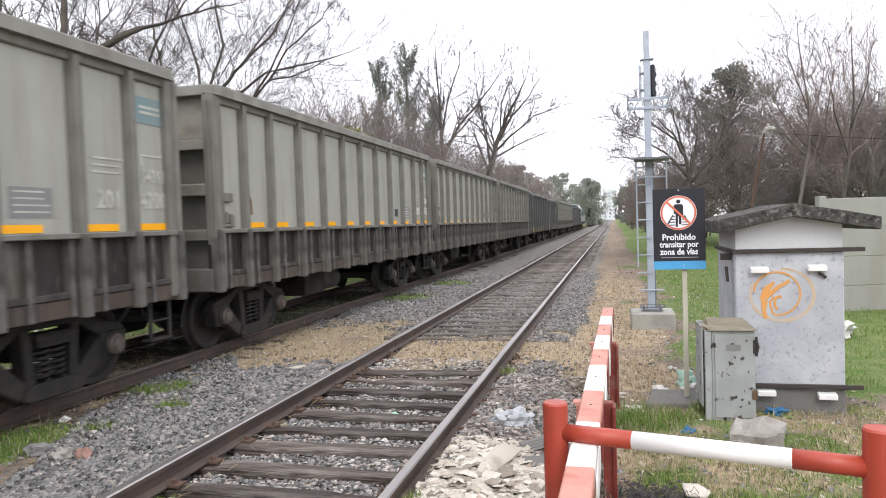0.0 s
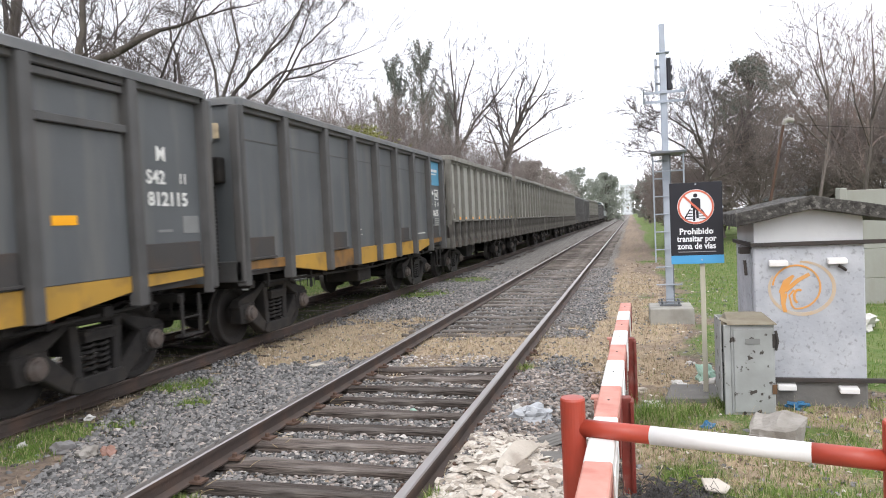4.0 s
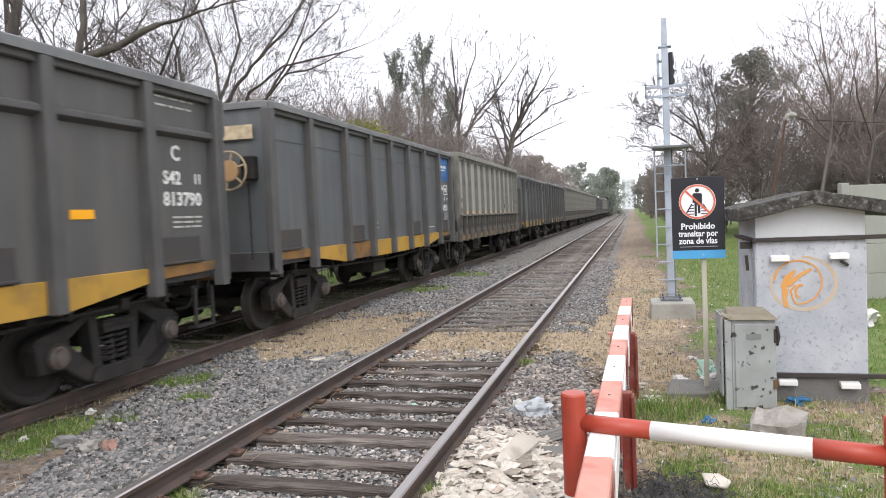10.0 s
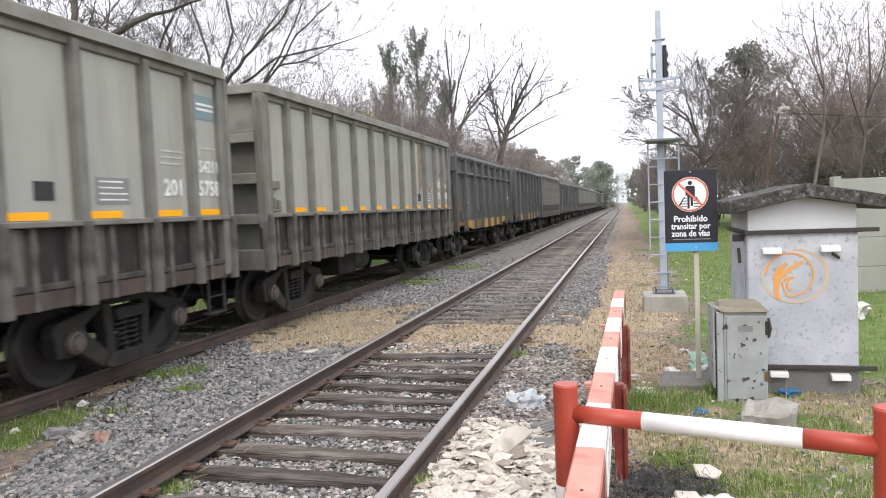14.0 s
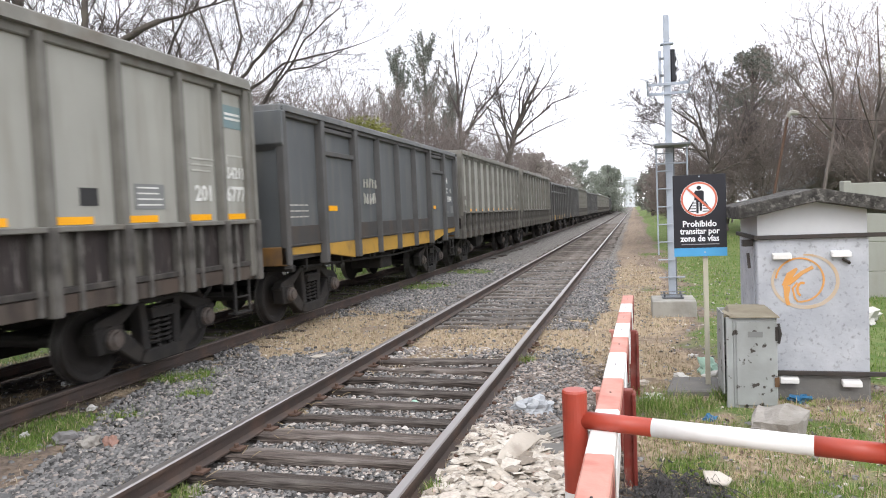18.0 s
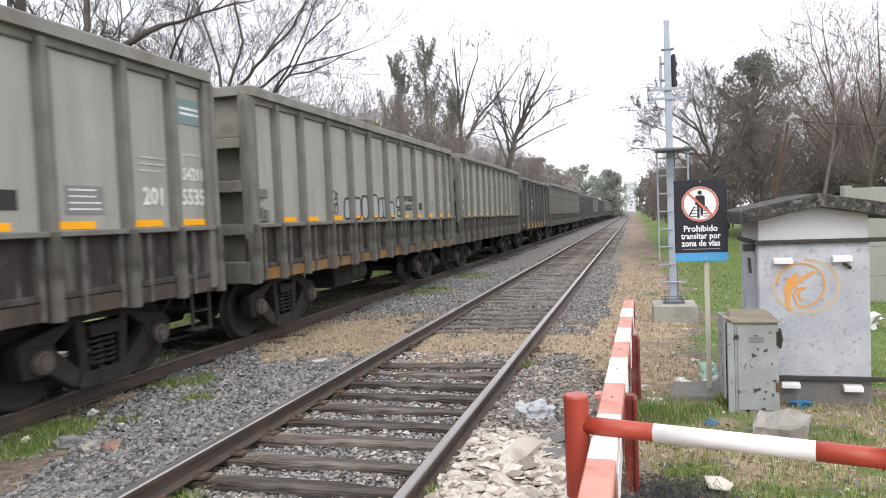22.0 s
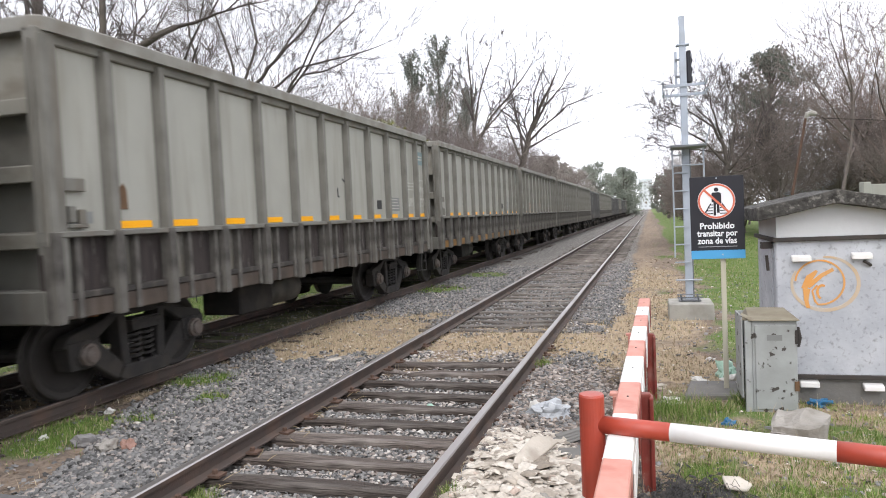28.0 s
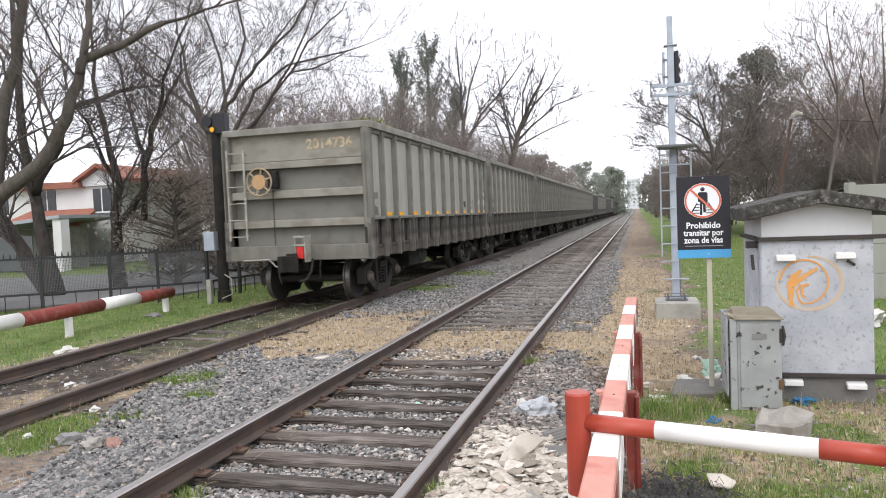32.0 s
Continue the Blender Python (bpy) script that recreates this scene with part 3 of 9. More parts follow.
def cover(x, y):
    """Shares of gravel, green and straw at a place on the ground; the rest is bare soil."""
    x, y = np.asarray(x, float), np.asarray(y, float)
    w1, w2, w3 = wave(x, y, 1.3, 2.0), wave(x, y, 0.5, 5.0), wave(x, y, 3.1, 9.0)
    w4 = wave(x, y, 7.3, 4.0)
    xx, yy = x + 0.14 * w1 + 0.10 * w3 + 0.05 * w4, y + 0.8 * w1 + 0.5 * w2 + 0.5 * w3 + 0.35 * w4
    edge = np.clip(-2.2 - 0.38 * (y - 4.1), -3.42, -2.15)
    between = soft_step(xx, edge - 0.12, edge + 0.28) * (1 - soft_step(xx, -0.95, -0.75))
    bed = soft_step(xx, -1.3, -0.95) * (1 - soft_step(xx, 1.45, 1.9))
    strawzone = soft_step(yy, 7.9, 9.1) * (1 - soft_step(yy, 10.2, 11.8))
    gravel = np.maximum(between * (1 - 0.95 * soft_step(yy, 7.9, 8.9) * (1 - 0.75 * soft_step(yy, 11, 15))), bed * (1 - 0.97 * strawzone) * (1 - 0.45 * soft_step(y, 14, 40)))
    straw = np.maximum.reduce([between * soft_step(yy, 8.0, 8.9) * (1 - 0.6 * soft_step(yy, 11, 16)), bed * strawzone,
                               soft_step(xx, 1.0, 1.4) * (1 - 0.8 * soft_step(xx, 2.75, 3.1)) * soft_step(yy, 7.2, 8.0),
                               0.8 * soft_step(xx, 2.15, 2.5) * (1 - soft_step(yy, 6.6, 8.5)) * soft_step(w1 + w2, -1.2, -0.1),
                               0.6 * soft_step(-xx, 3.0, 3.2) * (1 - soft_step(-xx, 3.5, 5.6)), 0.75 * soft_step(-xx, 5.2, 5.4) * (1 - soft_step(-xx, 6.2, 7.0))])
    green = np.maximum.reduce([soft_step(xx + 0.5 * w2 + 0.3 * w1, 2.75, 3.5) * soft_step(yy, 7.6, 8.4), 0.75 * soft_step(xx, 2.25, 2.6) * (1 - soft_step(yy, 6.4, 7.6)) * soft_step(w2 - w1 + 0.5 * w3, -0.3, 0.5),
                               soft_step(-xx, 5.5, 6.6), 0.35 * soft_step(-xx, 3.4, 3.6) * (1 - soft_step(-xx, 4.9, 5.1)) * soft_step(yy, 7.5, 9)])
    for a, b, r in GREEN_TUFTS:
        d = np.hypot(x - a, (y - b) * 0.8)
        green = np.maximum(green, (1 - soft_step(d + 0.08 * w3, r * 0.4, r * 1.2)) * 0.95)
    patch = soft_step(wave(x, y, 0.9, 3.0) + 0.6 * w3 + 0.4 * wave(x, y, 6.0, 4.0), -0.75, 0.35)
    straw = straw * (0.35 + 0.65 * patch) * (1 - 0.45 * soft_step(y, 14, 30)) * (1 - 0.4 * soft_step(x, 1.2, 2.0) * soft_step(y, 13, 22))
    green = np.maximum(green, 0.75 * soft_step(x, 2.0, 2.8) * soft_step(w2 + w1 * 0.6 + 0.5 * w3 + 0.3 * w4, 0.0, 0.8) * soft_step(y, 11, 14))
    gravel = gravel * (1 - 0.8 * green)
    straw = straw * (1 - 0.75 * green) * (1 - 0.8 * gravel)
    return gravel, green, straw


def ground_z(x, y):
    x, y = np.asarray(x, float), np.asarray(y, float)
    z = -0.035 + 0.018 * wave(x, y, 1.1, 1.0) + 0.008 * wave(x, y, 4.3, 3.0)
    z = z - 0.03 * np.exp(-((x + 2.1) / 0.6) ** 2) - 0.05 * (1 - soft_step(np.abs(x), 0.80, 0.95)) * np.maximum(1 - soft_step(y, 8.0, 8.8), 0.45 * soft_step(y, 10.6, 11.2))
    z = z + 0.045 * soft_step(np.abs(x), 0.90, 1.02) * (1 - soft_step(np.abs(x), 1.5, 2.1)) * (1 - soft_step(y, 8.0, 8.8))
    z = z + 0.55 * soft_step(x, 3.2, 6.5) * soft_step(y, 18, 34) - 0.03 * soft_step(-x, 5.4, 7)
    return z


def axis(lo, hi, fine, reach, growth=1.18):
    mid = list(np.arange(lo, hi, fine))
    up, step = [hi], fine
    while up[-1] < reach:
        step *= growth
        up.append(up[-1] + step)
    down, step = [lo], fine
    while down[-1] > -reach:
        step *= growth
        down.append(down[-1] - step)
    return np.array(down[:0:-1] + mid + up)


gx, gy = axis(-9, 6.5, 0.09, 1500), axis(2.5, 15, 0.10, 1500, 1.13)
X, Y = np.meshgrid(gx, gy)
Z = ground_z(X, Y)
nx, ny = len(gx), len(gy)
idx = np.arange(nx * ny).reshape(ny, nx)
quads = np.stack([idx[:-1, :-1], idx[:-1, 1:], idx[1:, 1:], idx[1:, :-1]], -1).reshape(-1, 4)
gme = bpy.data.meshes.new("ground")
gme.from_pydata(np.stack([X, Y, Z], -1).reshape(-1, 3).tolist(), [], quads.tolist())
ga, gb, gc = cover(X.ravel(), Y.ravel())
attr = gme.color_attributes.new("cover", "FLOAT_COLOR", "POINT")
attr.data.foreach_set("color", np.stack([ga, gb, gc, np.ones_like(ga)], -1).astype(np.float32).ravel())
gme.shade_smooth()


def ground_material():
    m = bpy.data.materials.new("mixed_trackside_ground")
    m.use_nodes = True
    n, l = m.node_tree.nodes, m.node_tree.links
    b = n["Principled BSDF"]
    b.inputs["Roughness"].default_value, b.inputs["Specular IOR Level"].default_value = 0.95, 0.15
    tc, at = n.new("ShaderNodeTexCoord"), n.new("ShaderNodeAttribute")
    at.attribute_name = "cover"
    sep = n.new("ShaderNodeSeparateColor")
    l.new(at.outputs["Color"], sep.inputs["Color"])

    def tex(scale, detail=5.0):
        t = n.new("ShaderNodeTexNoise")
        t.inputs["Scale"].default_value, t.inputs["Detail"].default_value = scale, detail
        l.new(tc.outputs["Object"], t.inputs["Vector"])
        return t.outputs["Fac"]

    def two(scale, a, c, lo=0.35, hi=0.65):
        r = n.new("ShaderNodeMapRange")
        r.inputs["From Min"].default_value, r.inputs["From Max"].default_value = lo, hi
        l.new(tex(scale), r.inputs["Value"])
        return blend(r.outputs["Result"], a, c)

    def blend(fac, a, c):
        x = n.new("ShaderNodeMix")
        x.data_type = "RGBA"
        l.new(fac, x.inputs["Factor"])
        for sock, val in ((x.inputs["A"], a), (x.inputs["B"], c)):
            if hasattr(val, "links"):
                l.new(val, sock)
            else:
                sock.default_value = (*val, 1)
        return x.outputs["Result"]

    vor = n.new("ShaderNodeTexVoronoi")
    vor.inputs["Scale"].default_value = 24
    l.new(tc.outputs["Object"], vor.inputs["Vector"])
    vr = n.new("ShaderNodeSeparateColor")
    l.new(vor.outputs["Color"], vr.inputs["Color"])
    stone = blend(vr.outputs["Red"], (0.09, 0.083, 0.077), (0.30, 0.285, 0.262))
    soil = two(7, (0.25, 0.195, 0.15), (0.15, 0.12, 0.098))
    straw = blend(tex(40), two(4, (0.42, 0.325, 0.215), (0.29, 0.225, 0.15)), (0.375, 0.30, 0.21))
    green = two(3, (0.095, 0.15, 0.04), (0.165, 0.195, 0.075))
    px = n.new("ShaderNodeSeparateXYZ")
    l.new(tc.outputs["Object"], px.inputs["Vector"])
    away = n.new("ShaderNodeMath")
    away.operation = "ADD"
    away.inputs[1].default_value = -TRACK2_X
    l.new(px.outputs["X"], away.inputs[0])
    dist = n.new("ShaderNodeMath")
    dist.operation = "ABSOLUTE"
    l.new(away.outputs["Value"], dist.inputs[0])
    # Bed of the far track darkened for the train's shadow as well as oil.
    oil_and_shade = n.new("ShaderNodeMapRange")
    oil_and_shade.inputs["From Min"].default_value, oil_and_shade.inputs["From Max"].default_value = 1.45, 0.85
    l.new(dist.outputs["Value"], oil_and_shade.inputs["Value"])
    col = blend(oil_and_shade.outputs["Result"], soil, two(5, (0.045, 0.038, 0.033), (0.085, 0.07, 0.058)))
    for chan, c, lo, hi in (("Red", stone, 0.25, 0.6), ("Blue", straw, 0.2, 0.65), ("Green", green, 0.2, 0.7)):
        add = n.new("ShaderNodeMath")
        add.operation = "MULTIPLY_ADD"
        l.new(tex(9), add.inputs[0])
        add.inputs[1].default_value = 0.5
        l.new(sep.outputs[chan], add.inputs[2])
        r = n.new("ShaderNodeMapRange")
        r.inputs["From Min"].default_value, r.inputs["From Max"].default_value = lo + 0.25, hi + 0.25
        l.new(add.outputs["Value"], r.inputs["Value"])
        col = blend(r.outputs["Result"], col, c)
    l.new(col, b.inputs["Base Color"])
    bp = n.new("ShaderNodeBump")
    bp.inputs["Strength"].default_value, bp.inputs["Distance"].default_value = 0.9, 0.03
    l.new(vor.outputs["Distance"], bp.inputs["Height"])
    l.new(bp.outputs["Normal"], b.inputs["Normal"])
    return m


M_GROUND = ground_material()
gme.materials.append(M_GROUND)
ground = tagged(new("ground", gme), "gravel, straw and grass ground beside the tracks", "ground", kind="structure")

# ---- tracks ----
RAIL_PROFILE = [(-0.07, 0), (0.07, 0), (0.07, 0.012), (0.012, 0.032), (0.010, 0.105), (0.036, 0.115), (0.036, 0.140), (0.028, 0.15), (-0.028, 0.15), (-0.036, 0.140), (-0.036, 0.115), (-0.010, 0.105),
                (-0.012, 0.032), (-0.07, 0.012)]


def rail_mesh(name, top_material, wobble, seed, y0=-40.0, y1=900.0):
    ys = list(np.arange(y0, 30, 0.8)) + list(np.geomspace(30, y1, 40))
    g, k = Geo(), len(RAIL_PROFILE)
    for y in ys:
        dx, dz = wobble * float(wave(y * 0.5, seed, 0.5)), 0.6 * wobble * float(wave(y * 0.4, seed + 3, 0.6))
        g.v += [(px + dx, y, pz + dz) for px, pz in RAIL_PROFILE]
    for i in range(len(ys) - 1):
        for j in range(k):
            a, b = i * k + j, i * k + (j + 1) % k
            g.f.append((a, b, b + k, a + k))
    me = bpy.data.meshes.new(name)
    me.from_pydata(g.v, [], g.f)
    bm = bmesh.new()
    bm.from_mesh(me)
    bmesh.ops.recalc_face_normals(bm, faces=bm.faces)
    bm.to_mesh(me)
    bm.free()
    me.materials.append(M_RAIL)
    me.materials.append(top_material)
    for p in me.polygons:
        if p.center.z > 0.1445 + 0.6 * wobble * float(wave(p.center.y * 0.4, seed + 3, 0.6)) and p.normal.z > 0.6:
            p.material_index = 1
    return me


def railway(name, x, label, top, wobble, seed):
    t = thing(name, label, "railway track", kind="structure", at=(x, 0, 0))
    for s, sd in ((-0.873, seed), (0.873, seed + 11)):
        part("rail", rail_mesh("rail", top, wobble, sd), None, t, "brown rusty rail with a worn bright head", at=(s, 0, 0))
    return t


near_track = railway("railway_near", 0.0, "near track of rusty rails on cracked timber sleepers", M_RAILTOP, 0.006, 1.0)
far_track = railway("railway_far", TRACK2_X, "far track of rusty rails half sunk in dirt", M_RAILTOP2, 0.012, 5.0)


def sleeper_mesh(seed, length=2.7, width=0.18):
    r = random.Random(seed)
    bm = bmesh.new()
    bmesh.ops.create_cube(bm, size=1)
    bmesh.ops.subdivide_edges(bm, edges=[e for e in bm.edges if abs(e.verts[0].co.x - e.verts[1].co.x) > 0.5], cuts=9)
    off = Vector((r.random() * 90, r.random() * 90, 0))
    for v in bm.verts:
        c = v.co
        v.co = Vector((c.x * length, c.y * width, c.z * 0.16 - 0.08))
        edge = 0.6 + 1.4 * (abs(c.x) > 0.42)
        v.co.y += 0.030 * edge * noise.noise(v.co * 2.1 + off)
        v.co.z += 0.024 * edge * noise.noise(v.co * 2.7 + off * 1.3)
    bmesh.ops.bevel(bm, geom=[e for e in bm.edges if e.calc_face_angle(0) > 1.0], offset=0.012, segments=1, affect="EDGES")
    me = bpy.data.meshes.new("sleeper")
    bm.to_mesh(me)
    bm.free()
    me.materials.append(M_SLEEPER)
    return me


SLEEPERS = [sleeper_mesh(i) for i in range(6)]
DUSTY = [sleeper_mesh(20 + i) for i in range(4)]
for me in DUSTY:
    me.materials[0] = M_SLEEPER_DUSTY
clip_geo = Geo().box(-0.05, 0.05, -0.05, 0.05, 0.0, 0.018)
clip_geo.lathe([(0.018, 0.022), (0.045, 0.022), (0.05, 0.012)], (0.015, 0.0, 0.0), 2, 6)
CLIP = clip_geo.mesh("rail_clip", M_CLIP)


def lay_sleepers():
    y, i = 3.35, 0
    while y < 75:
        s = part("sleeper", SLEEPERS[rng.randrange(6)] if y < 9.8 else DUSTY[rng.randrange(4)], None, near_track)
        sunk = -0.05 if 8.6 < y < 10.5 else (0.0 if y < 12 else -0.004)
        s.matrix_local = pose(rng.uniform(-0.05, 0.06), y + rng.uniform(-0.035, 0.035), sunk + rng.uniform(-0.012, 0.006), rng.uniform(-1, 1), rng.uniform(-0.5, 0.5), rng.uniform(-1.6, 1.6))
        if y < 9.5:
            for cx in (-0.98, -0.765, 0.765, 0.98):
                part("rail_clip", CLIP, None, near_track, at=pose(cx, y + rng.uniform(-0.05, 0.05), 0.004, 0, 0, rng.choice((0, 180)) + rng.uniform(-8, 8)))
        y += 0.485 if y < 12 else 0.56
    y = 3.6
    while y < 40:
        s = part("sleeper", SLEEPERS[rng.randrange(6)], None, far_track)
        s.matrix_local = pose(rng.uniform(-0.1, 0.1), y, -0.025 + rng.uniform(-0.03, 0.01), rng.uniform(-2, 2), 0, rng.uniform(-4, 4))
        y += rng.uniform(0.56, 0.8)


lay_sleepers()

# level crossing paving behind and beside the viewer
crossing = Geo().prism([(-12.0, 3.80), (-1.0, 3.72), (-1.0, -9.0), (-12.0, -9.0)], 2, -0.15, 0.005)
tagged(part("pavement", crossing, M_ASPHALT), "worn grey asphalt apron of the level crossing", "pavement", kind="structure")

# ---- loose ballast, grass and straw ----
def stones(name, xs, ys, zs, sizes, mat, label, flat=0.7, seed=3, jag=0.45):
    r = np.random.default_rng(seed)
    base = np.array([(-1, -1, -0.6), (1, -1, -0.7), (1, 1, -0.6), (-1, 1, -0.7), (-0.7, -0.6, 0.7), (0.6, -0.7, 0.8), (0.7, 0.7, 0.6), (-0.6, 0.7, 0.8)], float) * 0.5
    faces = np.array([(0, 4, 5, 1), (1, 5, 6, 2), (2, 6, 7, 3), (3, 7, 4, 0), (4, 7, 6, 5)])
    n = len(xs)
    v = base[None] * (1 + r.uniform(-jag, jag, (n, 8, 3)))
    v = v * (sizes[:, None, None] * np.stack([r.uniform(0.7, 1.35, n), r.uniform(0.7, 1.35, n), r.uniform(0.5, 1.0, n) * flat], -1)[:, None, :])
    a, tl = r.uniform(0, 2 * math.pi, n), r.uniform(-1, 1, n) * (0.9 if flat > 0.6 else 0.5)
    c, s = np.cos(a)[:, None], np.sin(a)[:, None]
    ct, st = np.cos(tl)[:, None], np.sin(tl)[:, None]
    y2, z2 = v[..., 1] * ct - v[..., 2] * st, v[..., 1] * st + v[..., 2] * ct
    p = np.stack([v[..., 0] * c - y2 * s + xs[:, None], v[..., 0] * s + y2 * c + ys[:, None], z2 + zs[:, None]], -1).reshape(-1, 3)
    f = (faces[None] + (np.arange(n) * 8)[:, None, None]).reshape(-1, 4)
    me = bpy.data.meshes.new(name)
    me.vertices.add(len(p))
    me.vertices.foreach_set("co", p.ravel())
    me.loops.add(f.size)
    me.loops.foreach_set("vertex_index", f.ravel())
    me.polygons.add(len(f))
    me.polygons.foreach_set("loop_start", np.arange(len(f)) * 4)
    me.update(calc_edges=True)
    me.materials.append(mat)
    return tagged(new(name, me), label, name.replace("_", " "), kind="stuff")


def island_material(name, stops, rough=0.9, bump=0.3, spec=0.2):
    """A material whose colour changes from piece to piece of a joined mesh."""
    m = bpy.data.materials.new(name)
    m.use_nodes = True
    n, l = m.node_tree.nodes, m.node_tree.links
    b = n["Principled BSDF"]
    b.inputs["Roughness"].default_value, b.inputs["Specular IOR Level"].default_value = rough, spec
    geo = n.new("ShaderNodeNewGeometry")
    cr = n.new("ShaderNodeValToRGB")
    while len(cr.color_ramp.elements) < len(stops):
        cr.color_ramp.elements.new(0.5)
    for e, (p, c) in zip(cr.color_ramp.elements, stops):
        e.position, e.color = p, (*c, 1)
    l.new(geo.outputs["Random Per Island"], cr.inputs["Fac"])
    tc = n.new("ShaderNodeTexCoord")
    t = n.new("ShaderNodeTexNoise")
    t.inputs["Scale"].default_value = 35
    l.new(tc.outputs["Object"], t.inputs["Vector"])
    x = n.new("ShaderNodeMix")
    x.data_type, x.blend_type = "RGBA", "MULTIPLY"
    x.inputs["Factor"].default_value = 0.55
    l.new(cr.outputs["Color"], x.inputs["A"])
    r = n.new("ShaderNodeMapRange")
    r.inputs["From Min"].default_value, r.inputs["From Max"].default_value, r.inputs["To Min"].default_value, r.inputs["To Max"].default_value = 0.3, 0.7, 0.6, 1.25
    l.new(t.outputs["Fac"], r.inputs["Value"])
    l.new(r.outputs["Result"], x.inputs["B"])
    l.new(x.outputs["Result"], b.inputs["Base Color"])
    if bump:
        bp = n.new("ShaderNodeBump")
        bp.inputs["Strength"].default_value, bp.inputs["Distance"].default_value = bump, 0.004
        l.new(t.outputs["Fac"], bp.inputs["Height"])
        l.new(bp.outputs["Normal"], b.inputs["Normal"])
    return m


M_BALLAST = island_material("mixed_ballast_stones", [(0.0, (0.065, 0.063, 0.062)), (0.4, (0.175, 0.173, 0.17)), (0.8, (0.265, 0.257, 0.247)), (0.95, (0.33, 0.285, 0.255)), (1.0, (0.46, 0.43, 0.39))])
M_CHIPS = island_material("cream_tile_rubble", [(0.0, (0.24, 0.205, 0.165)), (0.3, (0.45, 0.40, 0.335)), (0.94, (0.62, 0.575, 0.505)), (1.0, (0.40, 0.29, 0.23))], rough=0.7)
M_BLADES = island_material("mixed_grass_blades", [(0.0, (0.085, 0.15, 0.03)), (0.5, (0.15, 0.235, 0.05)), (0.8, (0.23, 0.28, 0.095)), (1.0, (0.42, 0.36, 0.22))], bump=0)
M_STRAWS = island_material("mixed_straw_blades", [(0.0, (0.25, 0.19, 0.12)), (0.5, (0.43, 0.345, 0.23)), (0.9, (0.57, 0.49, 0.35)), (1.0, (0.20, 0.22, 0.09))], bump=0)


def scatter(n, x0, x1, y0, y1, weight, seed, power=1.6):
    """Random places, denser near the viewer, kept by a weight from 0 to 1."""
    r = np.random.default_rng(seed)
    u = r.random(n)
    y = y0 + (y1 - y0) * u ** power
    x = r.uniform(x0, x1, n)
    keep = r.random(n) < weight(x, y)
    return x[keep], y[keep], r


def off_rails(x):
    """0 on the rails, 1 elsewhere."""
    d = np.min([np.abs(x - c) for c in (-0.873, 0.873, TRACK2_X - 0.873, TRACK2_X + 0.873)], 0)
    return (d > 0.06).astype(float)


bx, by, br = scatter(135000, -3.4, 2.0, 3.6, 24, lambda x, y: soft_step(cover(x, y)[0], 0.15, 0.6) * off_rails(x) * (1 - 0.3 * (np.abs(x) < 0.8)) * (1 - 0.25 * (np.abs(x) < 0.85) * (y > 10.6)), 21, 1.9)
bs = br.uniform(0.018, 0.046, len(bx)) * (1 + 0.014 * (by - 4)) * np.where(bx > -0.8, 0.78, 1.0)
bz = ground_z(bx, by) + br.uniform(0.0, 0.034, len(bx))
stones("ballast_stones", bx, by, bz, bs, M_BALLAST, "loose grey crushed-stone ballast", 0.95, 22)
sx_, sy_, sr = scatter(8200, -6.5, 4.6, 3.6, 20, lambda x, y: (1 - cover(x, y)[0]) * 0.8 * off_rails(x), 23, 1.5)
stones("pebbles", sx_, sy_, ground_z(sx_, sy_) + 0.004, sr.uniform(0.012, 0.045, len(sx_)), M_BALLAST, "scattered small pebbles in dirt and grass", 0.7, 24)


def blades(name, x, y, z, height, width, mat, label, seed, lean=0.6):
    r = np.random.default_rng(seed)
    n = len(x)
    a = r.uniform(0, 2 * math.pi, n)
    la, lm = r.uniform(0, 2 * math.pi, n), r.uniform(0.1, lean, n) * height
    dx, dy = np.cos(a) * width / 2, np.sin(a) * width / 2
    tx, ty = np.cos(la) * lm, np.sin(la) * lm
    h2 = np.sqrt(np.maximum(height ** 2 - lm ** 2, (0.2 * height) ** 2))
    p = np.stack([np.stack([x - dx, y - dy, z], -1), np.stack([x + dx, y + dy, z], -1), np.stack([x + dx * 0.8 + tx * 0.35, y + dy * 0.8 + ty * 0.35, z + h2 * 0.6], -1),
                  np.stack([x - dx * 0.8 + tx * 0.35, y - dy * 0.8 + ty * 0.35, z + h2 * 0.6], -1), np.stack([x + tx, y + ty, z + h2], -1)], 1).reshape(-1, 3)
    o = (np.arange(n) * 5)[:, None]
    loops = np.concatenate([np.array([0, 1, 2, 3])[None] + o, np.array([3, 2, 4])[None] + o], 1).ravel()
    starts = np.stack([np.arange(n) * 7, np.arange(n) * 7 + 4], -1).ravel()
    me = bpy.data.meshes.new(name)
    me.vertices.add(len(p))
    me.vertices.foreach_set("co", p.ravel())
    me.loops.add(len(loops))
    me.loops.foreach_set("vertex_index", loops)
    me.polygons.add(len(starts))
    me.polygons.foreach_set("loop_start", starts)
    me.update(calc_edges=True)
    me.materials.append(mat)
    return tagged(new(name, me), label, "grass", kind="stuff")


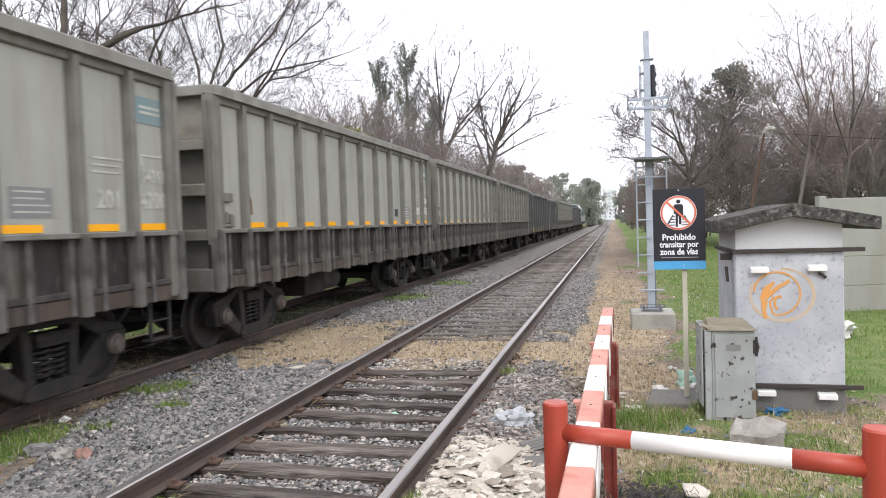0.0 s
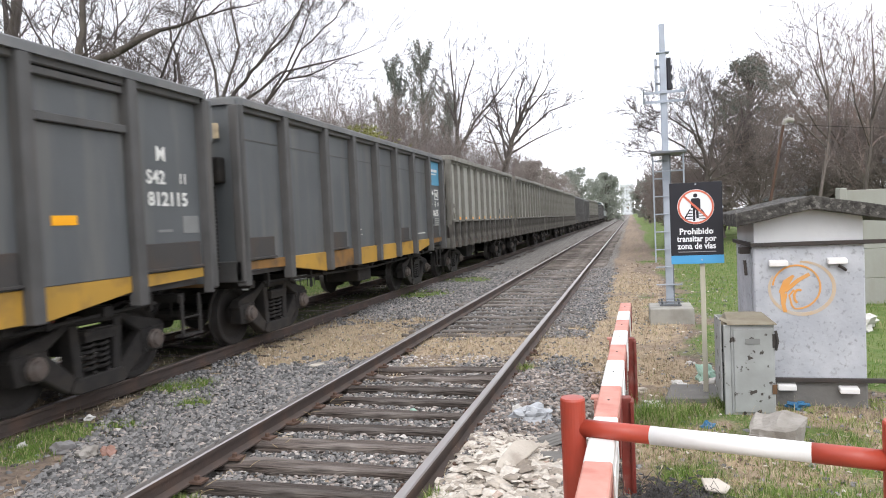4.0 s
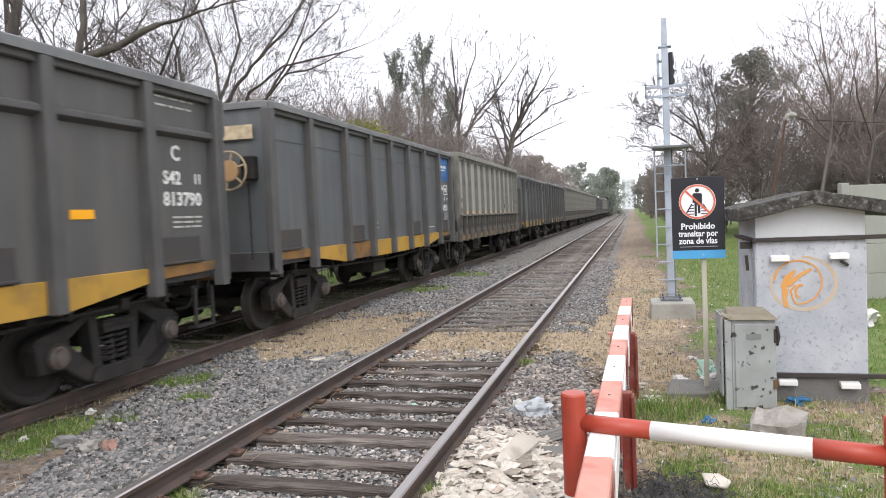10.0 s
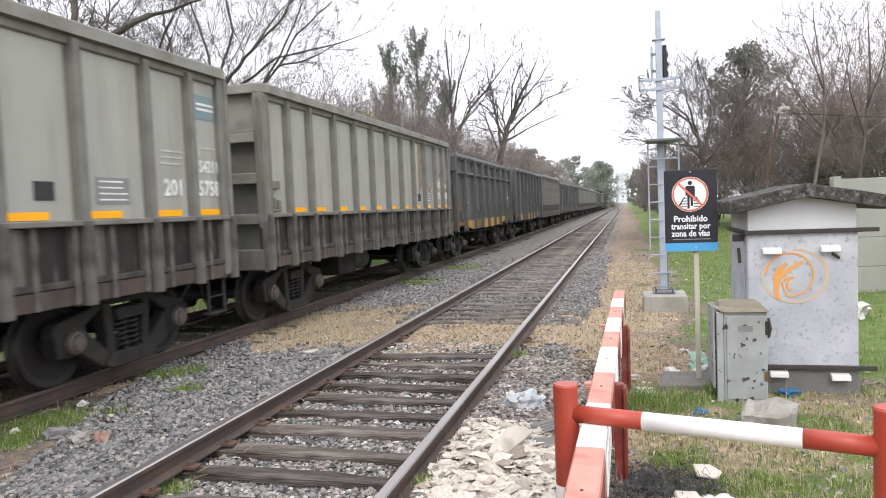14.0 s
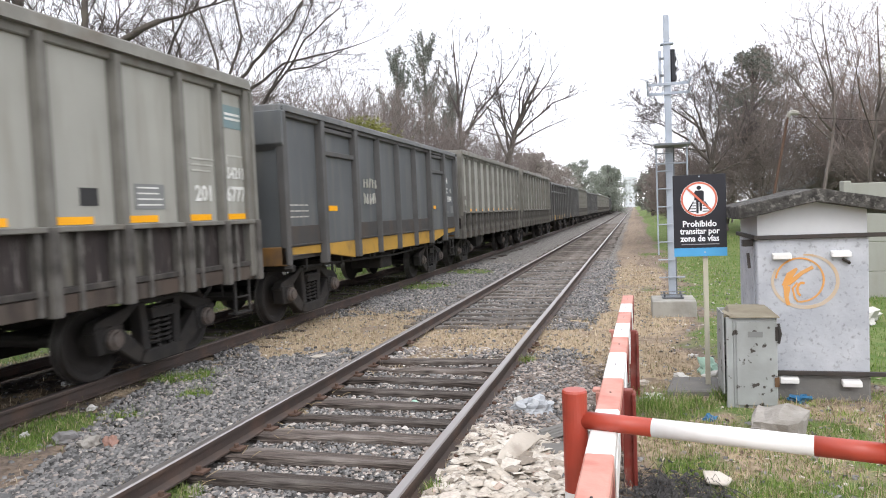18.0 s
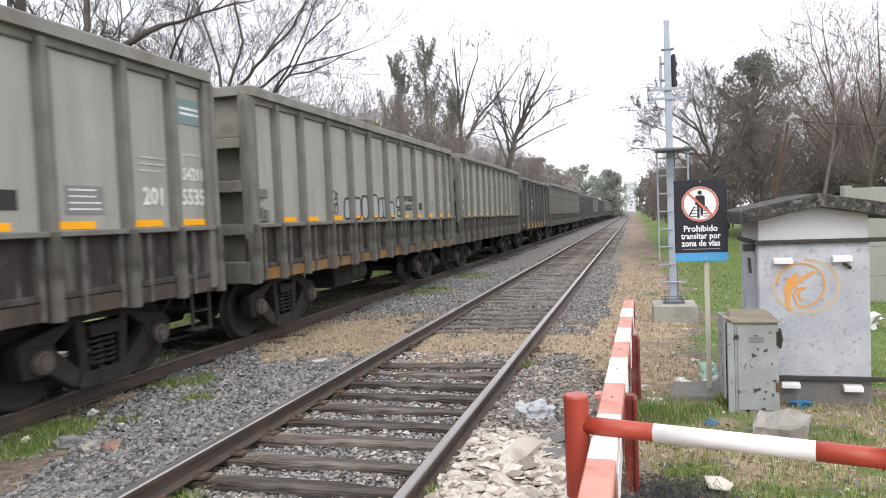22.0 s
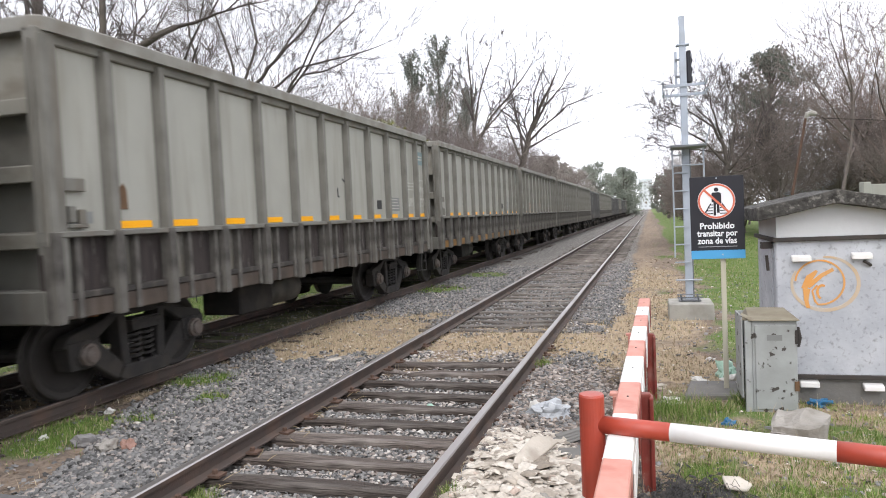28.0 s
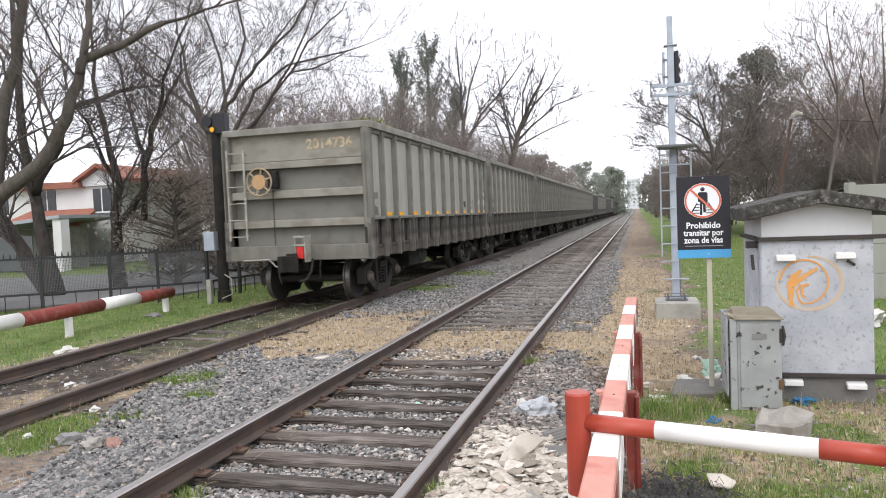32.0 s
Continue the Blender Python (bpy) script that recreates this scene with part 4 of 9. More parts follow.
gx1, gy1, gr = scatter(120000, -12, 9, 3.6, 30, lambda x, y: soft_step(cover(x, y)[1], 0.25, 0.8) * off_rails(x) * ((x > 1.0) | (x < -5.3) | (y < 20)), 31, 1.7)
gh = gr.uniform(0.03, 0.10, len(gx1)) * (0.7 + 0.5 * (wave(gx1, gy1, 2.0) > 0.1)) * np.where((gx1 > 2.1) & (gy1 < 7.4), 0.62, 1.0)
blades("grass", gx1, gy1, ground_z(gx1, gy1) - 0.005, gh, gr.uniform(0.003, 0.007, len(gx1)) * (1 + 0.06 * gy1), M_BLADES, "short green winter grass", 32)
tx1, ty1, trr = scatter(110000, -6.5, 4.4, 3.8, 22, lambda x, y: (soft_step(cover(x, y)[2], 0.2, 0.8) * 0.9 + 0.03 * (np.abs(x) > 1.3)) * off_rails(x), 41, 1.6)
th = trr.uniform(0.02, 0.085, len(tx1)) * (1 + 0.1 * (tx1 > 2.2))
blades("dry_grass", tx1, ty1, ground_z(tx1, ty1) - 0.004, th, trr.uniform(0.004, 0.008, len(tx1)) * (1 + 0.05 * ty1), M_STRAWS, "short straw-coloured dry grass", 42, 0.95)


def tall_tufts():
    """A few lush clumps that stand above the rest."""
    r = np.random.default_rng(51)
    xs, ys, hs = [], [], []
    for a, b, rad, n, h in ((2.42, 6.35, 0.28, 520, 0.24), (2.75, 6.5, 0.16, 160, 0.16), (2.75, 4.45, 0.3, 420, 0.17), (3.1, 4.6, 0.3, 300, 0.15), (2.55, 5.0, 0.25, 240, 0.14), (3.75, 5.9, 0.35, 260, 0.14),
                            (3.6, 4.6, 0.3, 220, 0.13), (-2.87, 7.06, 0.34, 700, 0.10), (-2.76, 7.37, 0.22, 300, 0.09), (-2.34, 6.53, 0.26, 420, 0.08), (-2.55, 5.7, 0.28, 420, 0.08), (-2.94, 5.25, 0.45, 650, 0.07), (-2.85, 4.8, 0.4, 600, 0.08), (3.3, 5.1, 0.4, 420, 0.12), (2.6, 5.6, 0.4, 420, 0.11), (2.9, 4.0, 0.4, 500, 0.13), (-0.74, 4.05, 0.14, 190, 0.14), (0.97, 4.2, 0.10, 120, 0.15), (1.02, 8.1, 0.10, 110, 0.16), (2.98, 6.75, 0.07, 60, 0.2)):
        n = int(n * 1.7)
        xs.append(r.normal(a, rad * 0.5, n)), ys.append(r.normal(b, rad * 0.5, n)), hs.append(r.uniform(0.35, 0.95, n) * h * (0.62 if a > 2.5 and b < 6.3 else 1.0))
    xs, ys, hs = np.concatenate(xs), np.concatenate(ys), np.concatenate(hs)
    blades("grass_tufts", xs, ys, ground_z(xs, ys) - 0.005, hs, r.uniform(0.003, 0.007, len(xs)), M_BLADES, "lush taller clumps of green grass", 52, 0.8)


tall_tufts()


def fallen_bits():
    """Dry leaves, straw ends and small pale scraps on dirt, sleepers and grass."""
    x, y, r = scatter(26000, -6.5, 4.6, 3.6, 26, lambda x, y: off_rails(x) * np.clip(0.10 * (x > -3.3) + 0.015 + 0.75 * cover(x, y)[2] * (x > -3.3) + 0.12 * (x > 2.1) * (y < 8) + 0.45 * (np.abs(np.abs(x) - 0.98) < 0.14) + 0.25 * (np.abs(x) < 0.85), 0, 1), 81, 1.7)
    s = r.uniform(0.008, 0.028, len(x)) * (1 + 0.04 * y)
    stones("dry_leaves", x, y, ground_z(x, y) + r.uniform(0.004, 0.022, len(x)), s, M_LEAFBITS, "scattered dry leaves and pale scraps", 0.22, 82)
    x, y, r = scatter(9000, -3.3, 4.4, 3.7, 14, lambda x, y: off_rails(x) * np.clip(0.02 + 0.5 * cover(x, y)[2] + 0.45 * (np.abs(np.abs(x) - 0.98) < 0.12) + 0.35 * (x > 2.1) * (y < 8), 0, 1), 83, 1.6)
    blades("straw_litter", x, y, ground_z(x, y) + 0.012, r.uniform(0.06, 0.17, len(x)), r.uniform(0.002, 0.004, len(x)), M_STRAWS, "lying dead stalks and straw", 84, 0.995)


M_DEBRIS = island_material("brownish_trackside_debris", [(0.0, (0.10, 0.08, 0.068)), (0.4, (0.20, 0.168, 0.145)), (0.8, (0.32, 0.275, 0.24)), (0.96, (0.40, 0.35, 0.31)), (1.0, (0.60, 0.57, 0.53))], bump=0)
M_PALECHIPS = island_material("pale_pinkish_chips", [(0.0, (0.22, 0.185, 0.165)), (0.4, (0.34, 0.295, 0.265)), (0.8, (0.46, 0.42, 0.385)), (1.0, (0.62, 0.59, 0.55))], bump=0)
M_LEAFBITS = island_material("dry_leaf_bits", [(0.0, (0.10, 0.07, 0.05)), (0.4, (0.24, 0.17, 0.115)), (0.8, (0.38, 0.31, 0.23)), (1.0, (0.62, 0.58, 0.52))], bump=0)
fallen_bits()


def pale_chips():
    x, y, r = scatter(5200, -0.82, 0.82, 3.7, 9.0, lambda x, y: 0.75 + 0 * x, 88, 1.5)
    stones("pale_chips", x, y, ground_z(x, y) + r.uniform(0.012, 0.04, len(x)), r.uniform(0.012, 0.04, len(x)), M_PALECHIPS, "pale stone chips between the sleepers", 0.45, 89)
    x, y, r = scatter(6500, 0.98, 2.2, 4.2, 8.4, lambda x, y: soft_step(y, 4.4, 5.4) * (1 - soft_step(y, 7.6, 8.4)), 90, 1.2)
    stones("debris", x, y, ground_z(x, y) + r.uniform(0.012, 0.04, len(x)), r.uniform(0.012, 0.045, len(x)), M_DEBRIS, "brownish broken debris on the shoulder beside the rail", 0.45, 91)


pale_chips()


def verge():
    """Thick short mixed grass round the barrier, with worn gaps."""
    x, y, r = scatter(46000, 2.12, 4.6, 3.5, 7.3, lambda x, y: np.clip(0.08 + 0.95 * soft_step(wave(x, y, 1.9, 7.0) + 0.8 * wave(x, y, 5.0, 2.0), -0.45, 0.55), 0, 1) * (1 - np.exp(-((x - 2.47) / 0.30) ** 2 - ((y - 4.45) / 0.34) ** 2)) * (1 - 0.8 * soft_step(-x, -2.35, -2.15)), 85, 1.3)
    half = r.random(len(x)) < 0.12 + 0.82 * soft_step(wave(x, y, 1.2, 4.0) + 0.7 * wave(x, y, 4.2, 1.0), -0.45, 0.4)
    h, w = r.uniform(0.015, 0.065, len(x)), r.uniform(0.0025, 0.0055, len(x))
    z = ground_z(x, y) - 0.004
    blades("verge_grass", x[half], y[half], z[half], h[half], w[half], M_VERGE, "short yellow-green grass round the barrier", 86, 0.9)
    d = ~half
    blades("verge_straw", x[d], y[d], z[d], h[d] * 1.3, w[d] * 0.8, M_STRAWS, "short dead grass round the barrier", 87, 0.98)


M_VERGE = island_material("yellow_green_blades", [(0.0, (0.12, 0.20, 0.035)), (0.5, (0.21, 0.31, 0.06)), (0.85, (0.33, 0.38, 0.12)), (1.0, (0.48, 0.43, 0.27))], bump=0)
verge()

# ---- the goods train ----
GREY_LEN, DARK_LEN = 10.85, 10.45
HALF = 1.60           # half the wagon's width
BOGIE_AT, AXLE, WHEEL_R = 1.58, 0.83, 0.43


def wheelset_mesh():
    """Two plate wheels with flanged treads on one axle."""
    w = Geo()
    for s in (-1, 1):
        w.lathe([(-0.070 * s, 0.10), (-0.070 * s, WHEEL_R + 0.028), (-0.042 * s, WHEEL_R + 0.028), (-0.030 * s, WHEEL_R + 0.003), (0.056 * s, WHEEL_R - 0.004), (0.062 * s, WHEEL_R - 0.025), (0.05 * s, WHEEL_R - 0.075),
                 (0.015 * s, WHEEL_R - 0.11), (0.0, 0.14), (0.05 * s, 0.11), (0.05 * s, 0.0)], (0.87 * s, 0, 0), 0, 30)
    w.tube([(-0.85, 0, 0), (0.85, 0, 0)], 0.075, 10)
    me = w.mesh("wheelset", M_WHEEL)
    me.materials.append(M_TYRE)
    for p in me.polygons:
        c = p.center
        if math.hypot(c.y, c.z) > WHEEL_R - 0.02 and abs(p.normal.x) < 0.9:
            p.material_index = 1
    return me


def side_frame_mesh():
    """Cast bogie frame with two window openings, drawn in y and z."""
    g = Geo()
    top = [(-1.08, 0.70), (-1.02, 0.80), (-0.55, 0.90), (-0.35, 1.0), (0.35, 1.0), (0.55, 0.90), (1.02, 0.80), (1.08, 0.70)]
    g.prism(top + [(0.98, 0.62), (0.62, 0.74), (0.36, 0.90), (-0.36, 0.90), (-0.62, 0.74), (-0.98, 0.62)], 0, -0.07, 0.07)
    for s in (-1, 1):
        g.prism([(s * 0.98, 0.64), (s * 0.66, 0.72), (s * 0.30, 0.40), (s * 0.30, 0.27), (s * 0.42, 0.27)], 0, -0.07, 0.07)
        g.prism([(s * 0.21, 0.34), (s * 0.33, 0.40), (s * 0.37, 0.93), (s * 0.25, 0.93), (s * 0.21, 0.45)], 0, -0.08, 0.08)
        g.lathe([(-0.10, 0.16), (0.09, 0.15), (0.11, 0.13)], (0, s * 0.83, 0.60), 0, 12)
        g.prism([(s * 0.68, 0.46), (s * 1.02, 0.46), (s * 1.06, 0.74), (s * 0.64, 0.74)], 0, -0.09, 0.09)
    g.prism([(-0.40, 0.27), (-0.32, 0.23), (0.32, 0.23), (0.40, 0.27), (0.32, 0.39), (-0.32, 0.39)], 0, -0.11, 0.11)
    return g.mesh("side_frame", M_BOGIE, bevel=0.012)


def spring_mesh():
    g = Geo()
    for cy in (-0.095, 0.095):
        pts = [(0.07 * math.cos(a), cy + 0.075 * math.sin(a), 0.40 + 0.34 * a / (2 * math.pi * 6)) for a in np.linspace(0, 2 * math.pi * 6, 60)]
        g.tube(pts, 0.019, 5)
    g.box(-0.09, 0.09, -0.20, 0.20, 0.73, 0.86).box(-0.10, 0.12, -0.24, 0.24, 0.80, 0.84)
    return g.mesh("spring", M_BOGIE)


WHEELSET = wheelset_mesh()
SIDE_FRAME, SPRING = side_frame_mesh(), spring_mesh()
CAP = Geo().lathe([(0.0, 0.115), (0.09, 0.11), (0.10, 0.085), (0.125, 0.08), (0.13, 0.05)], (0, 0, 0), 0, 16).mesh("axle_cap", M_CAP)
BOLSTER = Geo().box(-1.0, 1.0, -0.2, 0.2, 0.58, 0.82).box(-0.3, 0.3, -0.9, 0.9, 0.55, 0.66).mesh("bolster", M_UNDER, bevel=0.02)


CROSS = Geo().box(-1.4, 1.4, -0.06, 0.06, 0.98, 1.08).mesh("cross_member", M_UNDER)


def bogie(parent, y):
    b = part("bogie", BOLSTER, None, parent, "cast steel four-wheel bogie", at=(0, y, 0))
    for s in (-1, 1):
        ws = part("wheelset", WHEELSET, None, b, at=(0, s * AXLE, RAIL_Z + WHEEL_R))
        tagged(ws, "dark steel wheels with bright treads")
        for side in (-1, 1):
            part("axle_cap", CAP, None, b, at=pose(side * 1.14, s * AXLE, 0.60, 0, 0, 0 if side > 0 else 180))
    for side in (-1, 1):
        part("side_frame", SIDE_FRAME, None, b, at=(side * 1.08, 0, 0))
        part("spring", SPRING, None, b, at=(side * 1.10, 0, 0))
    return b


def coupler(parent, y, s):
    g = Geo().box(-0.10, 0.10, min(y, y + s * 0.30), max(y, y + s * 0.30), 0.86, 1.06)
    g.box(-0.24, 0.24, min(y, y + s * 0.05), max(y, y + s * 0.05), 0.80, 1.14)
    g.prism([(-0.20, y + s * 0.24), (0.12, y + s * 0.24), (0.18, y + s * 0.36), (0.10, y + s * 0.46), (0.04, y + s * 0.38), (-0.04, y + s * 0.36), (-0.10, y + s * 0.48), (-0.20, y + s * 0.48)], 2, 0.80, 1.11)
    g.lathe([(0.78, 0.045), (1.15, 0.045), (1.16, 0.03)], (0.11, y + s * 0.34, 0), 2, 8)
    g.tube([(0.30, y - s * 0.02, 1.02), (0.36, y + s * 0.10, 0.98), (0.38, y + s * 0.22, 0.80), (0.32, y + s * 0.34, 0.64), (0.22, y + s * 0.42, 0.62)], 0.03, 6)
    g.tube([(-0.34, y - s * 0.02, 1.04), (-0.36, y + s * 0.10, 0.96), (-0.34, y + s * 0.16, 0.70), (-0.28, y + s * 0.18, 0.56)], 0.022, 6)
    g.tube([(0.48, y - s * 0.02, 1.0), (0.50, y + s * 0.08, 0.9), (0.50, y + s * 0.08, 0.66)], 0.016, 6)
    return part("coupler", g, M_UNDER, parent, "greasy knuckle coupler with brake hose", bevel=0.015)


def ladder(parent, x, y, z0, z1, s, mat=None):
    g = Geo()
    for k in (-0.19, 0.19):
        g.box(x + k - 0.02, x + k + 0.02, y - 0.012, y + 0.012, z0, z1)
    for i in range(6):
        z = z0 + 0.08 + i * (z1 - z0 - 0.15) / 5
        g.tube([(x - 0.19, y, z), (x + 0.19, y, z)], 0.011, 6)
    for z in (z0 + 0.1, z1 - 0.1):
        for k in (-0.19, 0.19):
            g.tube([(x + k, y, z), (x + k, y - s * 0.12, z)], 0.012, 5)
    return part("ladder", g, mat or M_PALE_IRON, parent, "pale iron ladder")


def hand_wheel(parent, x, y, z, s):
    """Brake wheel on the end wall; s is the way it faces along the wagon."""
    g = Geo()
    ring = [(x + 0.27 * math.cos(a), y, z + 0.27 * math.sin(a)) for a in np.linspace(0, 2 * math.pi, 33)]
    g.tube(ring, 0.017, 6, cap=False)
    for i in range(6):
        a = i * math.pi / 3 + 0.3
        g.tube([(x + 0.09 * math.cos(a), y, z + 0.09 * math.sin(a)), (x + 0.265 * math.cos(a), y, z + 0.265 * math.sin(a))], 0.017, 5)
    w = part("brake_wheel", g, M_TAN_RIM, parent, "tan spoked brake hand wheel")
    part("hub", Geo().lathe([(-0.02, 0.15), (0.02, 0.15), (0.03, 0.05), (0.05, 0.04)], (x, y, z), 1, 18), M_TAN_DISC, w, "tan painted hub disc")
    part("gearbox", Geo().box(x + 0.16, x + 0.36, y - s * 0.20 if s > 0 else y + 0.03, y - 0.03 if s > 0 else y + 0.20, z - 0.14, z + 0.20), M_UNDER, w, bevel=0.02)
    c = Geo()
    for i in range(22):
        c.lathe([(-0.02, 0.012), (0.02, 0.012)], (x + 0.24, y - s * 0.1, z - 0.20 - 0.05 * i), 2, 5)
    part("brake_chain", c, M_UNDER, w)
    return w


def tank(parent, y, x=0.75):
    g = Geo().lathe([(-0.53, 0.05), (-0.51, 0.17), (-0.44, 0.24), (0.44, 0.24), (0.51, 0.17), (0.53, 0.05)], (x, y, 0.78), 1, 18)
    part("air_tank", g, M_TANK, parent, "dusty dark grey air brake reservoir", smooth=True)


def step_iron(parent, x, y, s):
    g = Geo()
    for k in (-0.17, 0.17):
        g.box(x - 0.012, x + 0.012, y + k - 0.022, y + k + 0.022, 0.60, 1.06)
    g.box(x - 0.10, x + 0.03, y - 0.19, y + 0.19, 0.58, 0.60).tube([(x, y - 0.17, 0.80), (x, y + 0.17, 0.80)], 0.012, 6)
    part("step", g, M_BOGIE, parent, "hanging iron corner step")


def underframe(parent, length, z_low=0.86):
    sill = part("centre_sill", Geo().box(-0.22, 0.22, 0.1, length - 0.1, z_low, 1.10), M_UNDER, parent, "black centre sill", bevel=0.01)
    for y in np.linspace(0.5, length - 0.5, 9):
        part("cross_member", CROSS, None, sill, at=(0, y, 0))


GREY_RIBS = [0.06, 0.80, 1.58, 2.56, 3.52, 4.46, 5.42, 6.36, 7.32, 8.27, 9.27, 10.05, 10.79]


def rim(length, half, z0, z1, width, cut):
    """A top rail that runs round the wagon in one piece, with cut corners."""
    g = Geo()

    def outline(o):
        h, a, b, c = half - o, o, length - o, cut * (1 - 0.4 * o / width)
        out = []
        for sx, sy in ((1, 1), (-1, 1), (-1, -1), (1, -1)):
            cx, cy = sx * (h - c), (b - c) if sy > 0 else (a + c)
            first = 0 if (sx, sy) == (1, 1) else 90 if (sx, sy) == (-1, 1) else 180 if sx < 0 else 270
            out += [(cx + c * math.cos(radians(first + q)), cy + c * math.sin(radians(first + q))) for q in (0, 30, 60, 90)]
        return out
    rings = [(0.0, z0), (0.0, z1 - 0.015), (0.015, z1), (width - 0.01, z1), (width, z1 - 0.01), (width, z0)]
    n = 16
    for o, z in rings:
        g.v += [(x, y, z) for x, y in outline(o)]
    for i in range(len(rings)):
        j = (i + 1) % len(rings)
        for k in range(n):
            g.f.append((i * n + k, i * n + (k + 1) % n, j * n + (k + 1) % n, j * n + k))
    return g


def grey_wagon(low_mat, name="goods_wagon"):
    w = thing(name, "grey-green open goods wagon with ribbed sides", "wagon", "wagons of the goods train")
    L, zt, zs, zb = GREY_LEN, 3.65, 1.77, 1.02
    part("floor", Geo().box(-1.45, 1.45, 0.2, L - 0.2, 1.10, 1.16), M_GRIME, w)
    rib = Geo()
    rib.prism([(-0.055, 0.0), (0.055, 0.0), (0.04, 0.11), (-0.04, 0.11)], 2, zs + 0.03, zt - 0.16)
    rib.prism([(-0.055, 0.0), (0.055, 0.0), (0.05, 0.13), (-0.05, 0.13)], 2, zb - 0.02, zs + 0.03)
    rib.box(-0.15, 0.08, 0.018, 0.026, zs + 0.03, zt - 0.2)
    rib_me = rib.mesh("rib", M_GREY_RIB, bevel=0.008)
    rib_me.materials.append(M_RIB_LOW)
    for p in rib_me.polygons:
        p.material_index = 1 if p.center.z < zs else 0
    stub_me = Geo().prism([(-0.035, 0), (0.035, 0), (0.03, 0.09), (-0.03, 0.09)], 2, zb, zs).mesh("stub_post", M_RIB_LOW, bevel=0.006)
    plates = {}
    part("top_rail", rim(L, HALF + 0.015, zt - 0.13, zt, 0.16, 0.13), M_GREY_TOP, w, "thick top rail with rounded corners")
    for s in (-1, 1):
        sw = part("side_wall", Geo().box(s * (HALF - 0.13), s * (HALF - 0.09), 0.02, L - 0.02, zs, zt - 0.05), M_GREY, w, "ribbed grey-green steel side", bevel=0.0)
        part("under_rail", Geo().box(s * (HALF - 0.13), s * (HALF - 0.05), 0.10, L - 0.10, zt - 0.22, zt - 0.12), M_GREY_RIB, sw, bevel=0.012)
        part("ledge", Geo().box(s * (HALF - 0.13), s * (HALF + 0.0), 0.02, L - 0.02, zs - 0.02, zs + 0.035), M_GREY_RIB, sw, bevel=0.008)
        part("lower_wall", Geo().box(s * (HALF - 0.17), s * (HALF - 0.12), 0.02, L - 0.02, zb + 0.02, zs - 0.02), M_FLAP, sw, "soot-blackened lower side panels")
        part("sill", Geo().box(s * (HALF - 0.15), s * (HALF - 0.06), 0.03, L - 0.03, zb, zb + 0.17), low_mat, sw, bevel=0.008)
        # Lower bar kept soot-dark; it also stands in for its horizontal shadow.
        part("flap_bar", Geo().box(s * (HALF - 0.15), s * (HALF - 0.045), 0.05, L - 0.05, zb + 0.175, zb + 0.235), M_GRIME, sw, bevel=0.008)
        for i, y in enumerate(GREY_RIBS):
            part("rib", rib_me, None, sw, at=pose(s * (HALF - 0.11), y, 0, 0, 0, -90 if s > 0 else 90))
            if i < len(GREY_RIBS) - 1:
                gap = GREY_RIBS[i + 1] - y
                part("stub_post", stub_me, None, sw, at=pose(s * (HALF - 0.12), y + gap * 0.36, 0, 0, 0, -90 if s > 0 else 90))
                if s > 0:
                    for lo, hi in ((0.05, gap * 0.36 - 0.03), (gap * 0.86 + 0.03, gap - 0.05)):
                        wd = round(hi - lo, 2)
                        if wd > 0.05:
                            if wd not in plates:
                                plates[wd] = Geo().box(-0.125, -0.105, 0, wd, zb + 0.18, zs - 0.03).mesh("lower_plate", M_LOWPLATE)
                            part("lower_plate", plates[wd], None, sw, at=(HALF, y + lo, 0))
                if gap > 0.85:
                    part("stub_post", stub_me, None, sw, at=pose(s * (HALF - 0.12), y + gap * 0.86, 0, 0, 0, -90 if s > 0 else 90))
        for i in range(1, len(GREY_RIBS) - 1):
            gap = GREY_RIBS[i + 1] - GREY_RIBS[i]
            y = GREY_RIBS[i] + 0.08 + (0.06 if s > 0 else gap * 0.3)
            part("reflector", Geo().box(s * (HALF - 0.09), s * (HALF - 0.083), y, y + min(0.44, gap - 0.26), zs + 0.045, zs + 0.118), M_REFLECT, sw, "amber reflective strip")
    for y, s in ((0.0, -1), (L, 1)):
        yi = y - s * 0.20          # the end wall lies back from the corner posts
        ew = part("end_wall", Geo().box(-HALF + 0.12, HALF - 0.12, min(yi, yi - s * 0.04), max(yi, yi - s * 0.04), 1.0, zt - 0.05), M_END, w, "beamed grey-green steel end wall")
        part("upper_plate", Geo().box(-HALF + 0.14, HALF - 0.14, min(yi, yi + s * 0.07), max(yi, yi + s * 0.07), 2.99, zt - 0.10), M_BEAM, ew)
        for za, zb2 in ((2.83, 2.99), (2.24, 2.41), (1.66, 1.82)):
            part("beam", Geo().prism([(yi, za + 0.02), (yi + s * 0.15, za), (yi + s * 0.15, zb2 - 0.02), (yi, zb2)], 0, -HALF + 0.12, HALF - 0.12), M_BEAM, ew, bevel=0.01)
        part("buffer_beam", Geo().box(-HALF + 0.1, HALF - 0.1, min(y, yi), max(y, yi), 1.0, 1.30), M_GREY_RIB, ew, bevel=0.015)
        for k in (-1, 1):
            yo = y
            part("corner_post", Geo().prism([(yo, 1.72), (yo, zt - 0.1), (yi - s * 0.02, zt - 0.1), (yi - s * 0.02, 1.05), (yo - s * 0.12, 1.05)], 0, k * (HALF - 0.17), k * (HALF - 0.02)), M_GREY_RIB, ew, bevel=0.012)
    for y in (BOGIE_AT, L - BOGIE_AT):
        bogie(w, y)
    coupler(w, 0.0, -1), coupler(w, L, 1)
    underframe(w, L)
    tank(w, 5.1)
